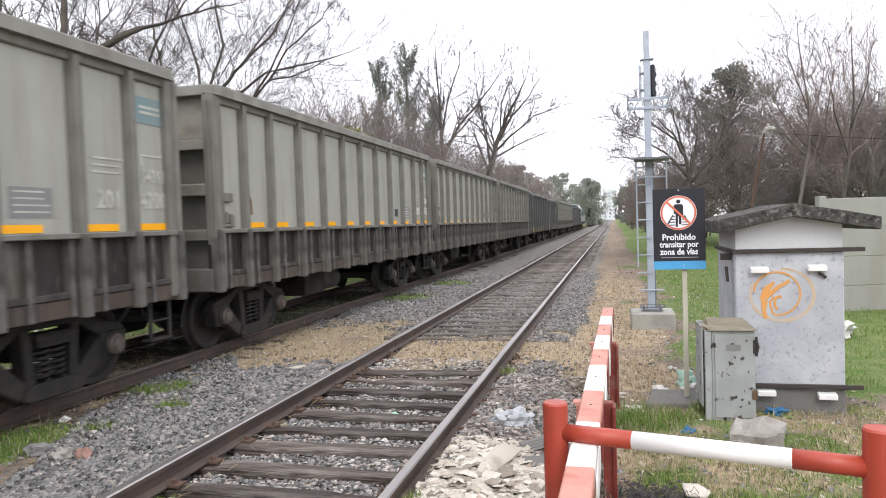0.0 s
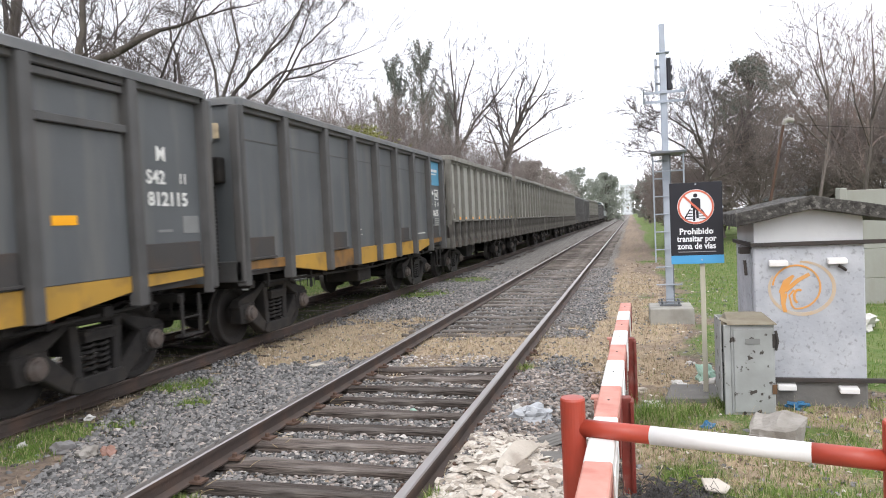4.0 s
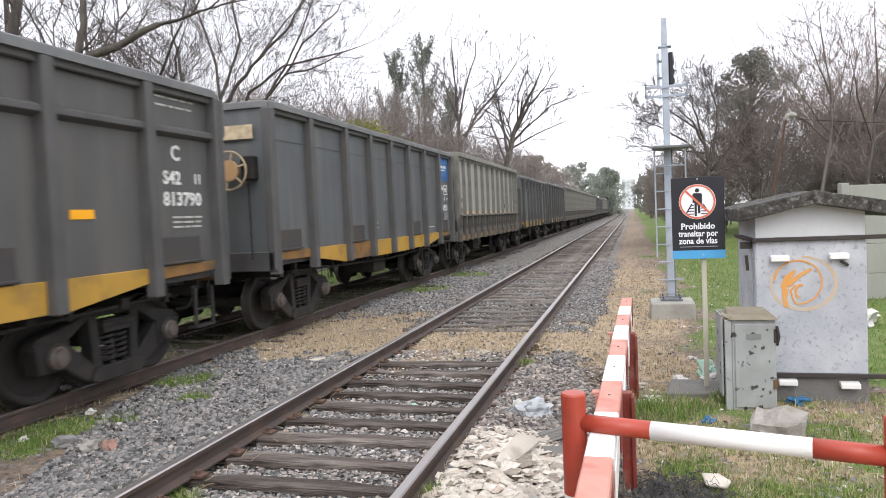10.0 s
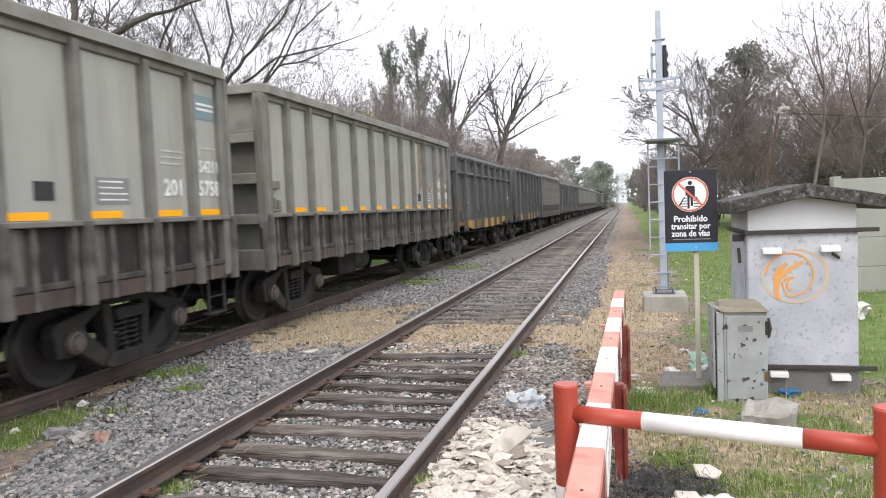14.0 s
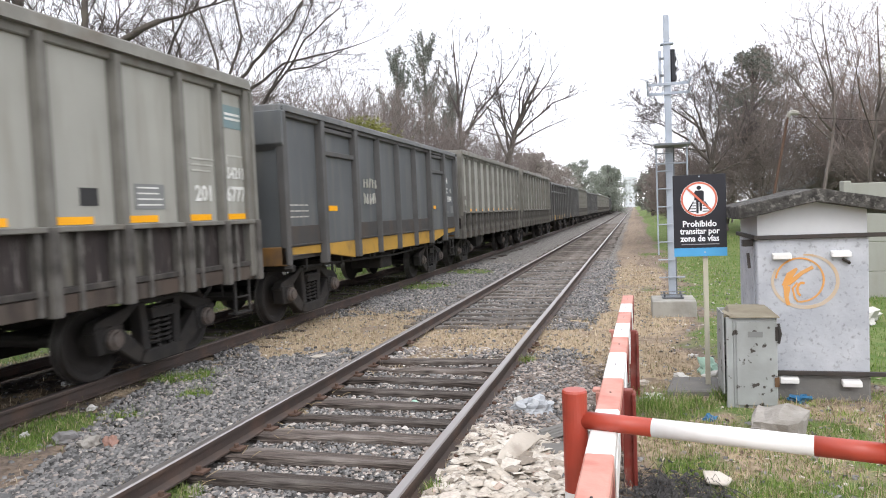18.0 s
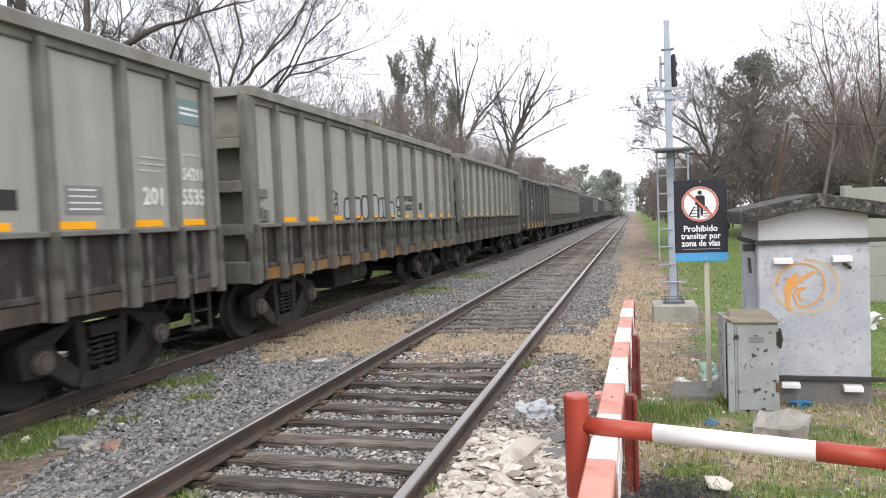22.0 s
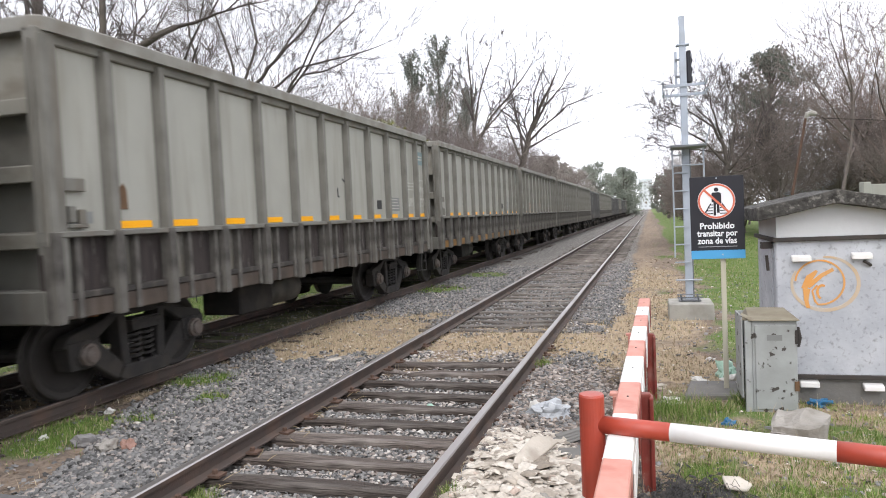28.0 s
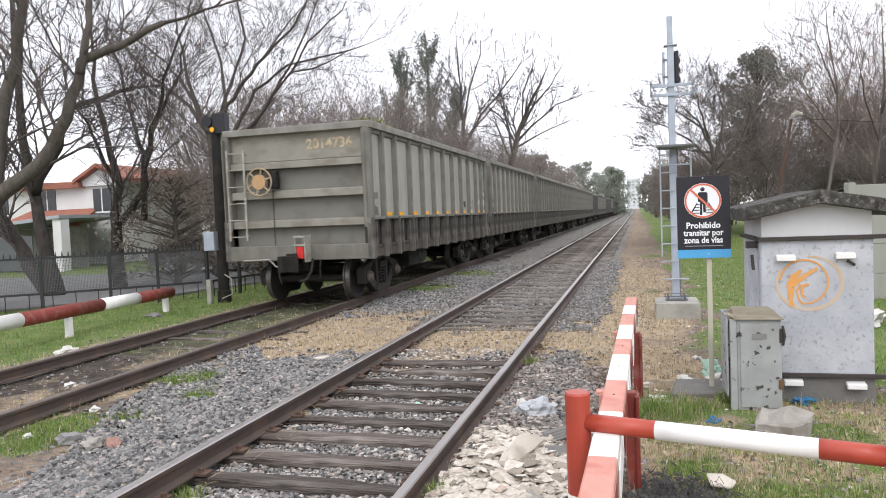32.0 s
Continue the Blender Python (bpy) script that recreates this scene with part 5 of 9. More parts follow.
    part("brake_box", Geo().box(0.55, 1.15, 3.5, 4.35, 0.58, 0.98), M_UNDER, w, bevel=0.02)
    step_iron(w, HALF - 0.12, L - 0.35, 1)
    ladder(w, -1.28, -0.02, 1.42, 3.25, -1)
    for ya, yb, za, zc in ((0.22, 0.46, 2.16, 2.28), (0.26, 0.34, 1.88, 2.03), (0.38, 0.46, 1.86, 2.00), (0.24, 0.48, 1.83, 1.87)):
        part("latch_bracket", Geo().box(HALF - 0.085, HALF - 0.035, ya, yb, za, zc), M_GREY_RIB, w, "small grey latch bracket", bevel=0.008)
    return w


DARK_RIBS = [0.10, 1.38, 2.82, 4.05, 5.26, 6.48, 7.74, 9.08, 10.34]


def dark_wagon(ridge=False, thin=False, ends="wheel", band_front=True):
    w = thing("goods_wagon", "dark slate open goods wagon with ochre sill band", "wagon", "wagons of the goods train")
    L, zt, zb = DARK_LEN, 3.44 if ridge else 3.48 if thin else 3.53, 1.07
    paint = M_DARK_WARM if ridge else M_DARK
    part("floor", Geo().box(-1.42, 1.42, 0.2, L - 0.2, 1.16, 1.22), M_DARK_LOW, w)
    part("top_rail", rim(L, HALF, zt - 0.10, zt, 0.15, 0.16), M_DARK_TOP, w, "thick top rail with rounded corners")
    if thin:
        rib = Geo().prism([(-0.045, 0), (0.045, 0), (0.012, 0.12), (-0.012, 0.12)], 2, zb - 0.02, zt - 0.14)
    else:
        rib = Geo().prism([(-0.085, 0), (0.085, 0), (0.07, 0.13), (-0.07, 0.13)], 2, zb - 0.02, zt - 0.10)
    rib_me = rib.mesh("rib", M_DARK_RIB, bevel=0.01)
    wide_me = Geo().prism([(-0.085, 0), (0.085, 0), (0.07, 0.13), (-0.07, 0.13)], 2, zb - 0.02, zt - 0.10).mesh("rib", M_DARK_RIB, bevel=0.01)
    for s in (-1, 1):
        turn = -90 if s > 0 else 90
        sw = part("side_wall", Geo().box(s * (HALF - 0.16), s * (HALF - 0.12), 0.02, L - 0.02, 1.36, zt - 0.05), paint, w, "flat dark slate steel side")
        part("under_rail", Geo().box(s * (HALF - 0.14), s * (HALF - 0.05), 0.12, L - 0.12, zt - 0.17, zt - 0.09), M_DARK_RIB, sw, bevel=0.012)
        if ridge:
            part("waist_rail", Geo().prism([(s * (HALF - 0.12), 2.80), (s * (HALF - 0.03), 2.84), (s * (HALF - 0.03), 2.90), (s * (HALF - 0.12), 2.94)], 1, 0.1, L - 0.1), M_DARK_RIB, sw, bevel=0.006)
        elif not thin:
            part("seam", Geo().box(s * (HALF - 0.121), s * (HALF - 0.112), 0.1, L - 0.1, 3.00, 3.015), M_DARK_RIB, sw)
        for i, y in enumerate(DARK_RIBS):
            part("rib", wide_me if thin and i in (1, 2, 6, 7) else rib_me, None, sw, at=pose(s * (HALF - 0.13), y, 0, 0, 0, turn))
        for i in range(8):
            y0, y1 = DARK_RIBS[i] + 0.09, DARK_RIBS[i + 1] - 0.09
            hatch = i in ((0, 2, 5, 7) if not thin else (0, 2, 3, 4, 5, 7))
            la, lb = ((1.25, 1.22), (1.22, 1.06), (1.06, 1.06), (1.06, 1.06), (1.06, 1.06), (1.06, 1.06), (1.06, 1.22), (1.22, 1.25))[i]
            if hatch:
                part("band", Geo().prism([(y0 - 0.03, la), (y1 + 0.03, lb), (y1 + 0.03, 1.36), (y0 - 0.03, 1.36)], 0, s * (HALF - 0.15), s * (HALF - 0.10)), M_OCHRE if (thin or i in (5,)) else M_ORANGE_SILL, sw, bevel=0.006)
                part("flap", Geo().box(s * (HALF - 0.14), s * (HALF - 0.085), y0 + 0.02, y1 - (0.02 if thin else 0.30), 1.40, 1.68).box(s * (HALF - 0.14), s * (HALF - 0.06), y0, y1 - (0.0 if thin else 0.28), 1.375, 1.405), M_DARK_LOW,
                     sw, "sooty hinged discharge flap", bevel=0.006)
            else:
                part("band", Geo().prism([(y0 - 0.03, la - 0.02), (y1 + 0.03, lb - 0.02), (y1 + 0.03, 1.36), (y0 - 0.03, 1.36)], 0, s * (HALF - 0.15), s * (HALF - 0.09)), M_OCHRE, sw, "worn ochre yellow sill band", bevel=0.006)
        if thin:
            for i in (1, 6):
                y0, y1 = DARK_RIBS[i] + 0.09, DARK_RIBS[i + 1] - 0.09
                door = part("door", Geo().box(s * (HALF - 0.13), s * (HALF - 0.085), y0, y1, 1.36, 2.82), paint, sw, "raised side door panel", bevel=0.008)
                part("door_header", Geo().box(s * (HALF - 0.13), s * (HALF - 0.03), y0, y1, 2.82, 2.90), M_DARK_RIB, sw, bevel=0.008)
                part("upper_header", Geo().box(s * (HALF - 0.13), s * (HALF - 0.05), y0, y1, 3.22, 3.29), M_DARK_RIB, sw, bevel=0.008)
    for y, s in ((0.0, -1), (L, 1)):
        yi = y - s * 0.05
        ew = part("end_wall", Geo().box(-HALF + 0.02, HALF - 0.02, min(yi, yi - s * 0.05), max(yi, yi - s * 0.05), 1.15, zt - 0.04), paint, w, "dark slate end wall")
        if thin or ridge:
            part("upper_plate", Geo().prism([(yi, 2.80), (y + s * 0.045, 2.90), (y + s * 0.045, zt - 0.10), (yi, zt - 0.10)], 0, -HALF + 0.006, HALF - 0.006), paint, ew, bevel=0.01)
        part("buffer_beam", Geo().box(-HALF + 0.04, HALF - 0.04, min(y, yi), max(y, yi) + 0.01, 1.10, 1.38), M_ORANGE_SILL if ends != "wheel" else M_DARK_RIB, ew, bevel=0.012)
        for k in (-1, 1):
            part("corner_post", Geo().box(k * (HALF - 0.14), k * HALF, min(y, y - s * 0.12), max(y, y - s * 0.12), 1.10, zt - 0.1), M_DARK_RIB, ew, bevel=0.02)
    for y in (BOGIE_AT, L - BOGIE_AT):
        bogie(w, y)
    coupler(w, 0.0, -1), coupler(w, L, 1)
    underframe(w, L)
    g = Geo().tube([(HALF - 0.25, 0.9, 1.02), (HALF - 0.25, L * 0.52, 0.92), (HALF - 0.25, L - 0.9, 1.02)], 0.022, 6)
    for y in np.linspace(1.0, L - 1.0, 7):
        g.box(HALF - 0.28, HALF - 0.22, y - 0.03, y + 0.03, 0.95, 1.2)
    part("brake_rod", g, M_UNDER, w)
    part("equipment_box", Geo().box(0.5, 1.2, 4.9, 5.6, 0.66, 1.08), M_BOGIE, w, bevel=0.02)
    step_iron(w, HALF - 0.15, L - 0.4, 1)
    if ends == "wheel":
        hand_wheel(w, 1.0, -0.14, 2.55, -1)
    else:
        ladder(w, 0.62, -0.10, 1.42, 3.35, -1)
    if ends == "wheel":
        return w
    part("placard", Geo().box(HALF - 0.086 if thin else HALF - 0.119, HALF - 0.079 if thin else HALF - 0.112, 1.65, 2.0, 1.90, 1.99), M_REFLECT, w, "yellow reflective placard")
    part("placard", Geo().box(HALF - 0.086 if thin else HALF - 0.119, HALF - 0.079 if thin else HALF - 0.112, 8.0, 8.3, 1.90, 1.99), M_REFLECT, w, "yellow reflective placard")
    return w


SIDE = Matrix(((0, 0, 1, 0), (1, 0, 0, 0), (0, 1, 0, 0), (0, 0, 0, 1)))        # letters on the side that faces +x
NEAR_END = Matrix(((1, 0, 0, 0), (0, 0, -1, 0), (0, 1, 0, 0), (0, 0, 0, 1)))   # letters on the end that faces -y


def on_side(y, z, out=0.0):
    return Matrix.Translation((HALF - 0.088 + out, y, z)) @ SIDE


def on_end(x, z, y=-0.01):
    return Matrix.Translation((x, y, z)) @ NEAR_END


def dress_grey(w, serial, end_no, pale=False, teal=True, rust=False, mark=True):
    """Stencils and panels of one grey wagon."""
    ink = M_PALE_MARK if pale else M_WHITE_MARK
    L = GREY_LEN
    if teal:
        p = part("panel", Geo().box(HALF - 0.089, HALF - 0.083, L - 0.68, L - 0.16, 2.98, 3.27), M_TEAL, w, "faded teal company panel")
        for z in (3.16, 3.10):
            part("bar", Geo().box(HALF - 0.083, HALF - 0.080, L - 0.60, L - 0.25, z - 0.015, z + 0.015), ink, p)
    if rust:
        lettering("stencil", "S42", 0.26, on_side(L - 1.12, 2.42, 0.004), ink, w, "white stencilled class letters", squeeze=0.95)
        lettering("stencil", "11", 0.17, on_side(L - 0.36, 2.40, 0.004), ink, w, "white stencilled class letters", squeeze=1.1)
    else:
        lettering("stencil", "S4211", 0.20, on_side(L - 0.40, 2.40, 0.004), ink, w, "white stencilled class letters", squeeze=0.85)
    lettering("stencil", serial[:3], 0.26, on_side(L - 1.12, 2.13, 0.004), ink, w, "white stencilled number", squeeze=0.95)
    lettering("stencil", serial[3:], 0.26, on_side(L - 0.42, 2.13, 0.004), ink, w, "white stencilled number", squeeze=0.86)
    for k in range(3):
        part("bar", Geo().box(HALF - 0.089, HALF - 0.084, L - 1.35, L - 0.98 + 0.05 * k, 2.40 + 0.07 * k, 2.42 + 0.07 * k), M_PALE_MARK, w, "small washed-out writing")
    part("bar", Geo().box(HALF - 0.089, HALF - 0.084, L - 0.62, L - 0.22, 2.62, 2.64).box(HALF - 0.089, HALF - 0.084, L - 0.62, L - 0.58, 2.52, 2.64), M_PALE_MARK, w)
    if mark:
        dp = part("data_panel", Geo().box(HALF - 0.089, HALF - 0.085, 8.50, 8.98, 1.95, 2.22), M_PLATE, w, "grey data panel")
        for z in (2.00, 2.06, 2.12, 2.18):
            part("bar", Geo().box(HALF - 0.0852, HALF - 0.083, 8.54, 8.94 - 0.06 * (z > 2.1), z - 0.008, z + 0.008), ink, dp)
        part("black_square", Geo().box(HALF - 0.089, HALF - 0.084, 7.75, 7.98, 1.99, 2.16), M_BLACK_MARK, w, "black stencil square")
    part("bar", Geo().box(HALF - 0.089, HALF - 0.085, 0.30, 0.58, 1.87, 1.98), M_PLATE, w)
    if end_no:
        lettering("stencil", end_no, 0.26, on_end(0.55, 3.28, 0.12), ink, w, "white stencilled end number", squeeze=0.95)
    if rust:
        for y, wd, z0, seed in ((8.36, 0.84, 2.30, 1), (9.33, 0.64, 2.45, 2), (10.11, 0.60, 2.05, 3), (7.86, 0.34, 2.2, 4)):
            rr = random.Random(seed)
            for grow, mat, x1, label in ((0.06, M_RUST_SOFT, HALF - 0.0865, "brown rust stain"), (0.0, M_REPAINT, HALF - 0.0855, "dark repainted patch")):
                if seed == 4 and not grow:
                    continue
                low = [(y + wd * q + grow * (2 * q - 1) * 0.3, z0 - 1.4 * grow + 0.30 * (0.5 + 0.5 * math.sin(2.2 * q * math.pi + seed)) + rr.uniform(-0.04, 0.04)) for q in (0, 0.15, 0.3, 0.45, 0.6, 0.75, 0.9, 1.0)]
                part("rust_stain" if grow else "repaint", Geo().prism(low + [(y + wd, 3.42), (y, 3.42)], 0, HALF - 0.0895, x1), mat, w, label)


def scrawl(parent, name, strokes, mat, radius, label, out=0.0):
    """Spray-paint strokes, each a flat ribbon on the side wall."""
    for pts in strokes:
        g, n = Geo(), len(pts)
        for i in range(n):
            a, b = pts[max(i - 1, 0)], pts[min(i + 1, n - 1)]
            t = Vector((-(b[1] - a[1]), b[0] - a[0]))
            t = t.normalized() * radius if t.length else Vector((radius, 0))
            for k, x in ((1, HALF - 0.089), (-1, HALF - 0.089), (-1, HALF - 0.084 + out), (1, HALF - 0.084 + out)):
                g.v.append((x, pts[i][0] + k * t.x, pts[i][1] + k * t.y))
        for i in range(n - 1):
            for j in range(4):
                a, b = 4 * i + j, 4 * i + (j + 1) % 4
                g.f.append((a, b, b + 4, a + 4))
        g.f += [(0, 1, 2, 3), (4 * n - 1, 4 * n - 2, 4 * n - 3, 4 * n - 4)]
        part(name, g, mat, parent, label)


def loops(y0, z0, n, w, h, seed):
    """Looping bubble letters."""
    r, out = random.Random(seed), []
    for i in range(n):
        a0, k = r.uniform(0, 6.28), r.uniform(0.8, 1.2)
        out.append([(y0 + w * i + w * 0.55 * math.cos(a0 + t) * k, z0 + h * (0.5 + 0.5 * math.sin(a0 + t * r.choice((1, 1, 1.3)))) * k) for t in np.linspace(0, r.uniform(4.5, 6.2), 14)])
    return out

# ---- make up the train ----
GREY = grey_wagon(M_GRIME_RUST)
GREY_ORANGE = grey_wagon(M_ORANGE_SILL)
DARK_RIDGE = dark_wagon(ridge=True, ends="ladder")
DARK_THIN = dark_wagon(thin=True, ends="ladder")
DARK_HEAVY = dark_wagon(ends="wheel")
used = set()
TRAIN = []            # wagon and the place of its rear end along the train at 0 s


def wagon(proto, rear, label):
    m = pose(TRACK2_X, rear, 0)
    if proto not in used:
        used.add(proto)
        w = proto
        w.matrix_world = m
    else:
        w = copy_thing(proto, m)
    tagged(w, label)
    TRAIN.append((w, rear))
    return w


def clean_copies():
    """Dressing must not be copied on, so plain copies are made first, in order along the train."""
    plan = [(GREY, 8.03), (GREY, 19.55), (GREY, 31.15), (DARK_HEAVY, 42.75), (DARK_THIN, 53.95), (GREY, 65.1), (GREY, 76.7), (DARK_RIDGE, 88.2), (DARK_THIN, 99.4),
            (GREY, -3.56), (DARK_HEAVY, -14.74), (DARK_THIN, -25.79), (GREY_ORANGE, -37.49), (DARK_HEAVY, -48.65), (DARK_RIDGE, -60.28), (GREY, -71.85), (GREY, -83.58), (DARK_THIN, -94.69),
            (GREY, -106.33), (GREY_ORANGE, -118.03), (GREY, -129.65), (GREY_ORANGE, -141.24), (GREY, -152.95), (GREY, -164.54)]
    labels = {GREY: "grey-green open goods wagon with ribbed sides and amber strips", GREY_ORANGE: "grey-green ribbed goods wagon with dirty orange sill",
              DARK_RIDGE: "dark slate goods wagon with a waist rail and ochre band", DARK_THIN: "dark slate goods wagon with doors, flaps and ochre band",
              DARK_HEAVY: "dark slate goods wagon with heavy ribs and brake wheel"}
    return [wagon(p, r, labels[p]) for p, r in plan]


W = clean_copies()
dress_grey(W[0], "2015855", "585")
dress_grey(W[1], "2014120", "", pale=True)
dress_grey(W[9], "2014200", "", pale=True)
dress_grey(W[12], "2014876", "", pale=True)
dress_grey(W[15], "2014108", "4108", teal=False, rust=True)
dress_grey(W[16], "2015758", "5758")
dress_grey(W[18], "2016777", "")
dress_grey(W[19], "2015238", "", pale=True)
dress_grey(W[20], "2015535", "")
dress_grey(W[21], "2015147", "", pale=True)
dress_grey(W[22], "2014720", "", pale=True)
dress_grey(W[23], "2014736", "")
lettering("stencil", "2014736", 0.28, on_end(0.72, 3.27, 0.12), M_TAN_MARK, W[23], "tan stencilled end number")
for k, i in enumerate((0, 9, 12, 16, 18, 20, 22, 23)):
    part("patch", Geo().prism([(0.88, 2.0), (1.05, 2.0), (1.04, 2.2), (1.0, 2.26), (0.96, 2.22), (0.90, 2.25)], 0, HALF - 0.0895, HALF - 0.085), M_RUST, W[i], "brown rust patch")
MID = DARK_LEN - 0.74      # middle of the end bay that carries the stencils
FACE = (HALF - 0.119, HALF - 0.113)


def stencil(w, text, size, y, z, squeeze=1.0, label="white stencilled number", mat=None):
    lettering("stencil", text, size, Matrix.Translation((HALF - 0.114, y, z)) @ SIDE, mat or M_WHITE_MARK, w, label, squeeze=squeeze)


def small_writing(w, y0, y1, z, rows, mat, step=0.055):
    """Lines of writing too small to read, one bar for each word."""
    r = random.Random(int(y0 * 100 + z * 10))
    for k in range(rows):
        y = y0
        while y < y1 - 0.06:
            e = min(y + r.uniform(0.08, 0.2), y1)
            part("bar", Geo().box(*FACE, y, e, z - step * k - 0.011, z - step * k + 0.011), mat, w)
            y = e + 0.035


for i, serial in ((3, "811893"), (10, "810655"), (13, "811893")):
    w = W[i]
    p = part("panel", Geo().box(HALF - 0.119, HALF - 0.110, DARK_LEN - 1.27, DARK_LEN - 0.20, 2.74, 3.37), M_SKY_BLUE if i == 10 else M_BLUE, w, "bright blue company panel")
    part("band", Geo().box(HALF - 0.110, HALF - 0.1085, DARK_LEN - 1.27, DARK_LEN - 0.20, 2.74, 2.86), M_SKY_BLUE if i == 10 else M_BLUE_DEEP, p, "deeper blue foot stripe")
    for y0, y1, z, hh in ((-0.36, -0.02, 3.12, 0.035), (0.02, 0.36, 3.12, 0.035), (-0.22, 0.26, 3.03, 0.016)):
        part("bar", Geo().box(HALF - 0.110, HALF - 0.107, MID + y0, MID + y1, z - hh, z + hh), M_WHITE_MARK, p)
    part("bar", Geo().prism([(MID - 0.42, 2.60), (MID - 0.18, 2.64), (MID + 0.0, 2.52), (MID - 0.1, 2.48), (MID - 0.2, 2.53), (MID - 0.42, 2.50)], 0, *FACE), M_WHITE_MARK, w, "worn white running emblem")
    for y0, y1, z0, z1 in ((0.06, 0.42, 2.60, 2.63), (0.06, 0.42, 2.36, 2.39), (0.06, 0.10, 2.39, 2.60), (0.38, 0.42, 2.39, 2.60), (0.16, 0.31, 2.44, 2.55)):
        part("bar", Geo().box(*FACE, MID + y0, MID + y1, z0, z1), M_WHITE_MARK, w)
    stencil(w, "S4", 0.22, MID - 0.27, 2.24, 1.1, "white stencilled class letters")
    stencil(w, "4", 0.2, MID + 0.10, 2.24, 1.0, "white stencilled class letters")
    stencil(w, "11", 0.15, MID + 0.38, 2.23, 1.0, "white stencilled class letters")
    stencil(w, serial, 0.225, MID, 2.0, 1.12)
    part("black_square", Geo().box(*FACE, MID - 0.28, MID - 0.05, 1.72, 1.87), M_BLACK_MARK, w, "black stencil square")
    small_writing(w, MID + 0.03, MID + 0.42, 1.86, 4, M_PALE_MARK)
    small_writing(w, 7.95, 8.75, 1.52, 1, M_WHITE_MARK)
    small_writing(w, 4.2, 4.5, 1.7, 2, M_PALE_MARK, 0.1)
for i, end_no, serial in ((4, "", "812115"), (8, "", "811794"), (11, "2115", "812115"), (17, "1794", "811794")):
    stencil(W[i], "M", 0.22, MID - 0.1, 2.66, 1.0, "white stencilled class letters")
    stencil(W[i], "S42", 0.21, MID - 0.2, 2.40, 1.05, "white stencilled class letters")
    stencil(W[i], "11", 0.16, MID + 0.28, 2.40, 1.0, "white stencilled class letters")
    stencil(W[i], serial, 0.215, MID, 2.16, 1.1)
    small_writing(W[i], 0.3, 1.0, 2.0, 3, M_PALE_MARK, 0.09)
    part("bar", Geo().box(HALF - 0.119, HALF - 0.113, DARK_LEN - 0.50, DARK_LEN - 0.20, 1.78, 1.98).box(HALF - 0.119, HALF - 0.113, DARK_LEN - 0.95, DARK_LEN - 0.70, 1.80, 1.83), M_PLATE, W[i], "small data panel")
    if end_no:
        lettering("stencil", end_no, 0.30, on_end(0.62, 3.14, -0.049), M_WHITE_MARK, W[i], "white stencilled end number", squeeze=0.95)
for i in (3, 10, 13):
    part("bar", Geo().box(0.78, 1.32, -0.003, 0.0, 3.0, 3.2), M_TAN_MARK, W[i], "worn tan end number", at=(0, 0.0, 0))
lettering("stencil", "55", 0.3, on_end(1.05, 3.08, -0.006), M_TAN_MARK, W[10], "tan end number")
for i in (7, 14):
    stencil(W[i], "C", 0.24, MID - 0.1, 2.62, 1.0, "white stencilled class letters")
    stencil(W[i], "S42", 0.21, MID - 0.18, 2.34, 1.05, "white stencilled class letters")
    stencil(W[i], "11", 0.16, MID + 0.3, 2.34, 1.0, "white stencilled class letters")
    stencil(W[i], "813790", 0.215, MID, 2.10, 1.1)
    small_writing(W[i], MID - 0.4, MID + 0.3, 3.24, 2, M_PALE_MARK, 0.09)
    small_writing(W[i], MID - 0.2, MID + 0.35, 1.9, 3, M_PALE_MARK)
r17 = random.Random(17)
for row_z, count, hh in ((2.34, 5, 0.16), (2.02, 4, 0.2)):
    for k in range(count):
        y0 = 3.34 + 0.155 * k
        scrawl(W[17], "graffiti", [[(y0 + r17.uniform(-0.02, 0.02) + q * 0.11 * r17.choice((0, 1)), row_z + hh * r17.choice((0, 0.5, 1)) + 0.1 * hh * q) for q in (0, 0.4, 0.7, 1)], [(y0, row_z), (y0 + 0.02, row_z + hh)]], M_PALE_MARK, 0.009, "small white spray scribble", -0.026)


def bubble(y0, y1, z0, z1, lean=0.0, waist=0.0, n=22):
    """The outline of one fat rounded letter."""
    out = []
    for k in range(n):
        a = 2 * math.pi * k / n
        c, s = math.cos(a), math.sin(a)
        u, v = math.copysign(abs(c) ** 0.62, c), math.copysign(abs(s) ** 0.62, s)
        z = (z0 + z1) / 2 + (z1 - z0) / 2 * v
        out.append(((y0 + y1) / 2 + (y1 - y0) / 2 * u * (1 - waist * (1 - v * v)) + lean * (z - z0), z))
    return out


BUBBLES = [bubble(3.22, 3.50, 1.83, 2.20, 0.1), bubble(3.62, 4.05, 1.82, 2.22, 0.05, 0.2), bubble(4.08, 4.40, 1.82, 2.26), bubble(4.66, 4.98, 1.82, 2.29, -0.05), bubble(4.96, 5.24, 1.82, 2.23, 0.06, 0.15), bubble(5.24, 5.40, 1.82, 2.24, -0.05),
           bubble(5.66, 5.98, 1.82, 2.16, -0.12, 0.2), bubble(6.06, 6.34, 2.05, 2.27, 0.25), bubble(6.14, 6.40, 1.86, 2.0, 0.15), bubble(3.62, 3.8, 1.36, 1.74), bubble(4.68, 4.84, 1.36, 1.72), bubble(5.56, 5.72, 1.40, 1.74)]
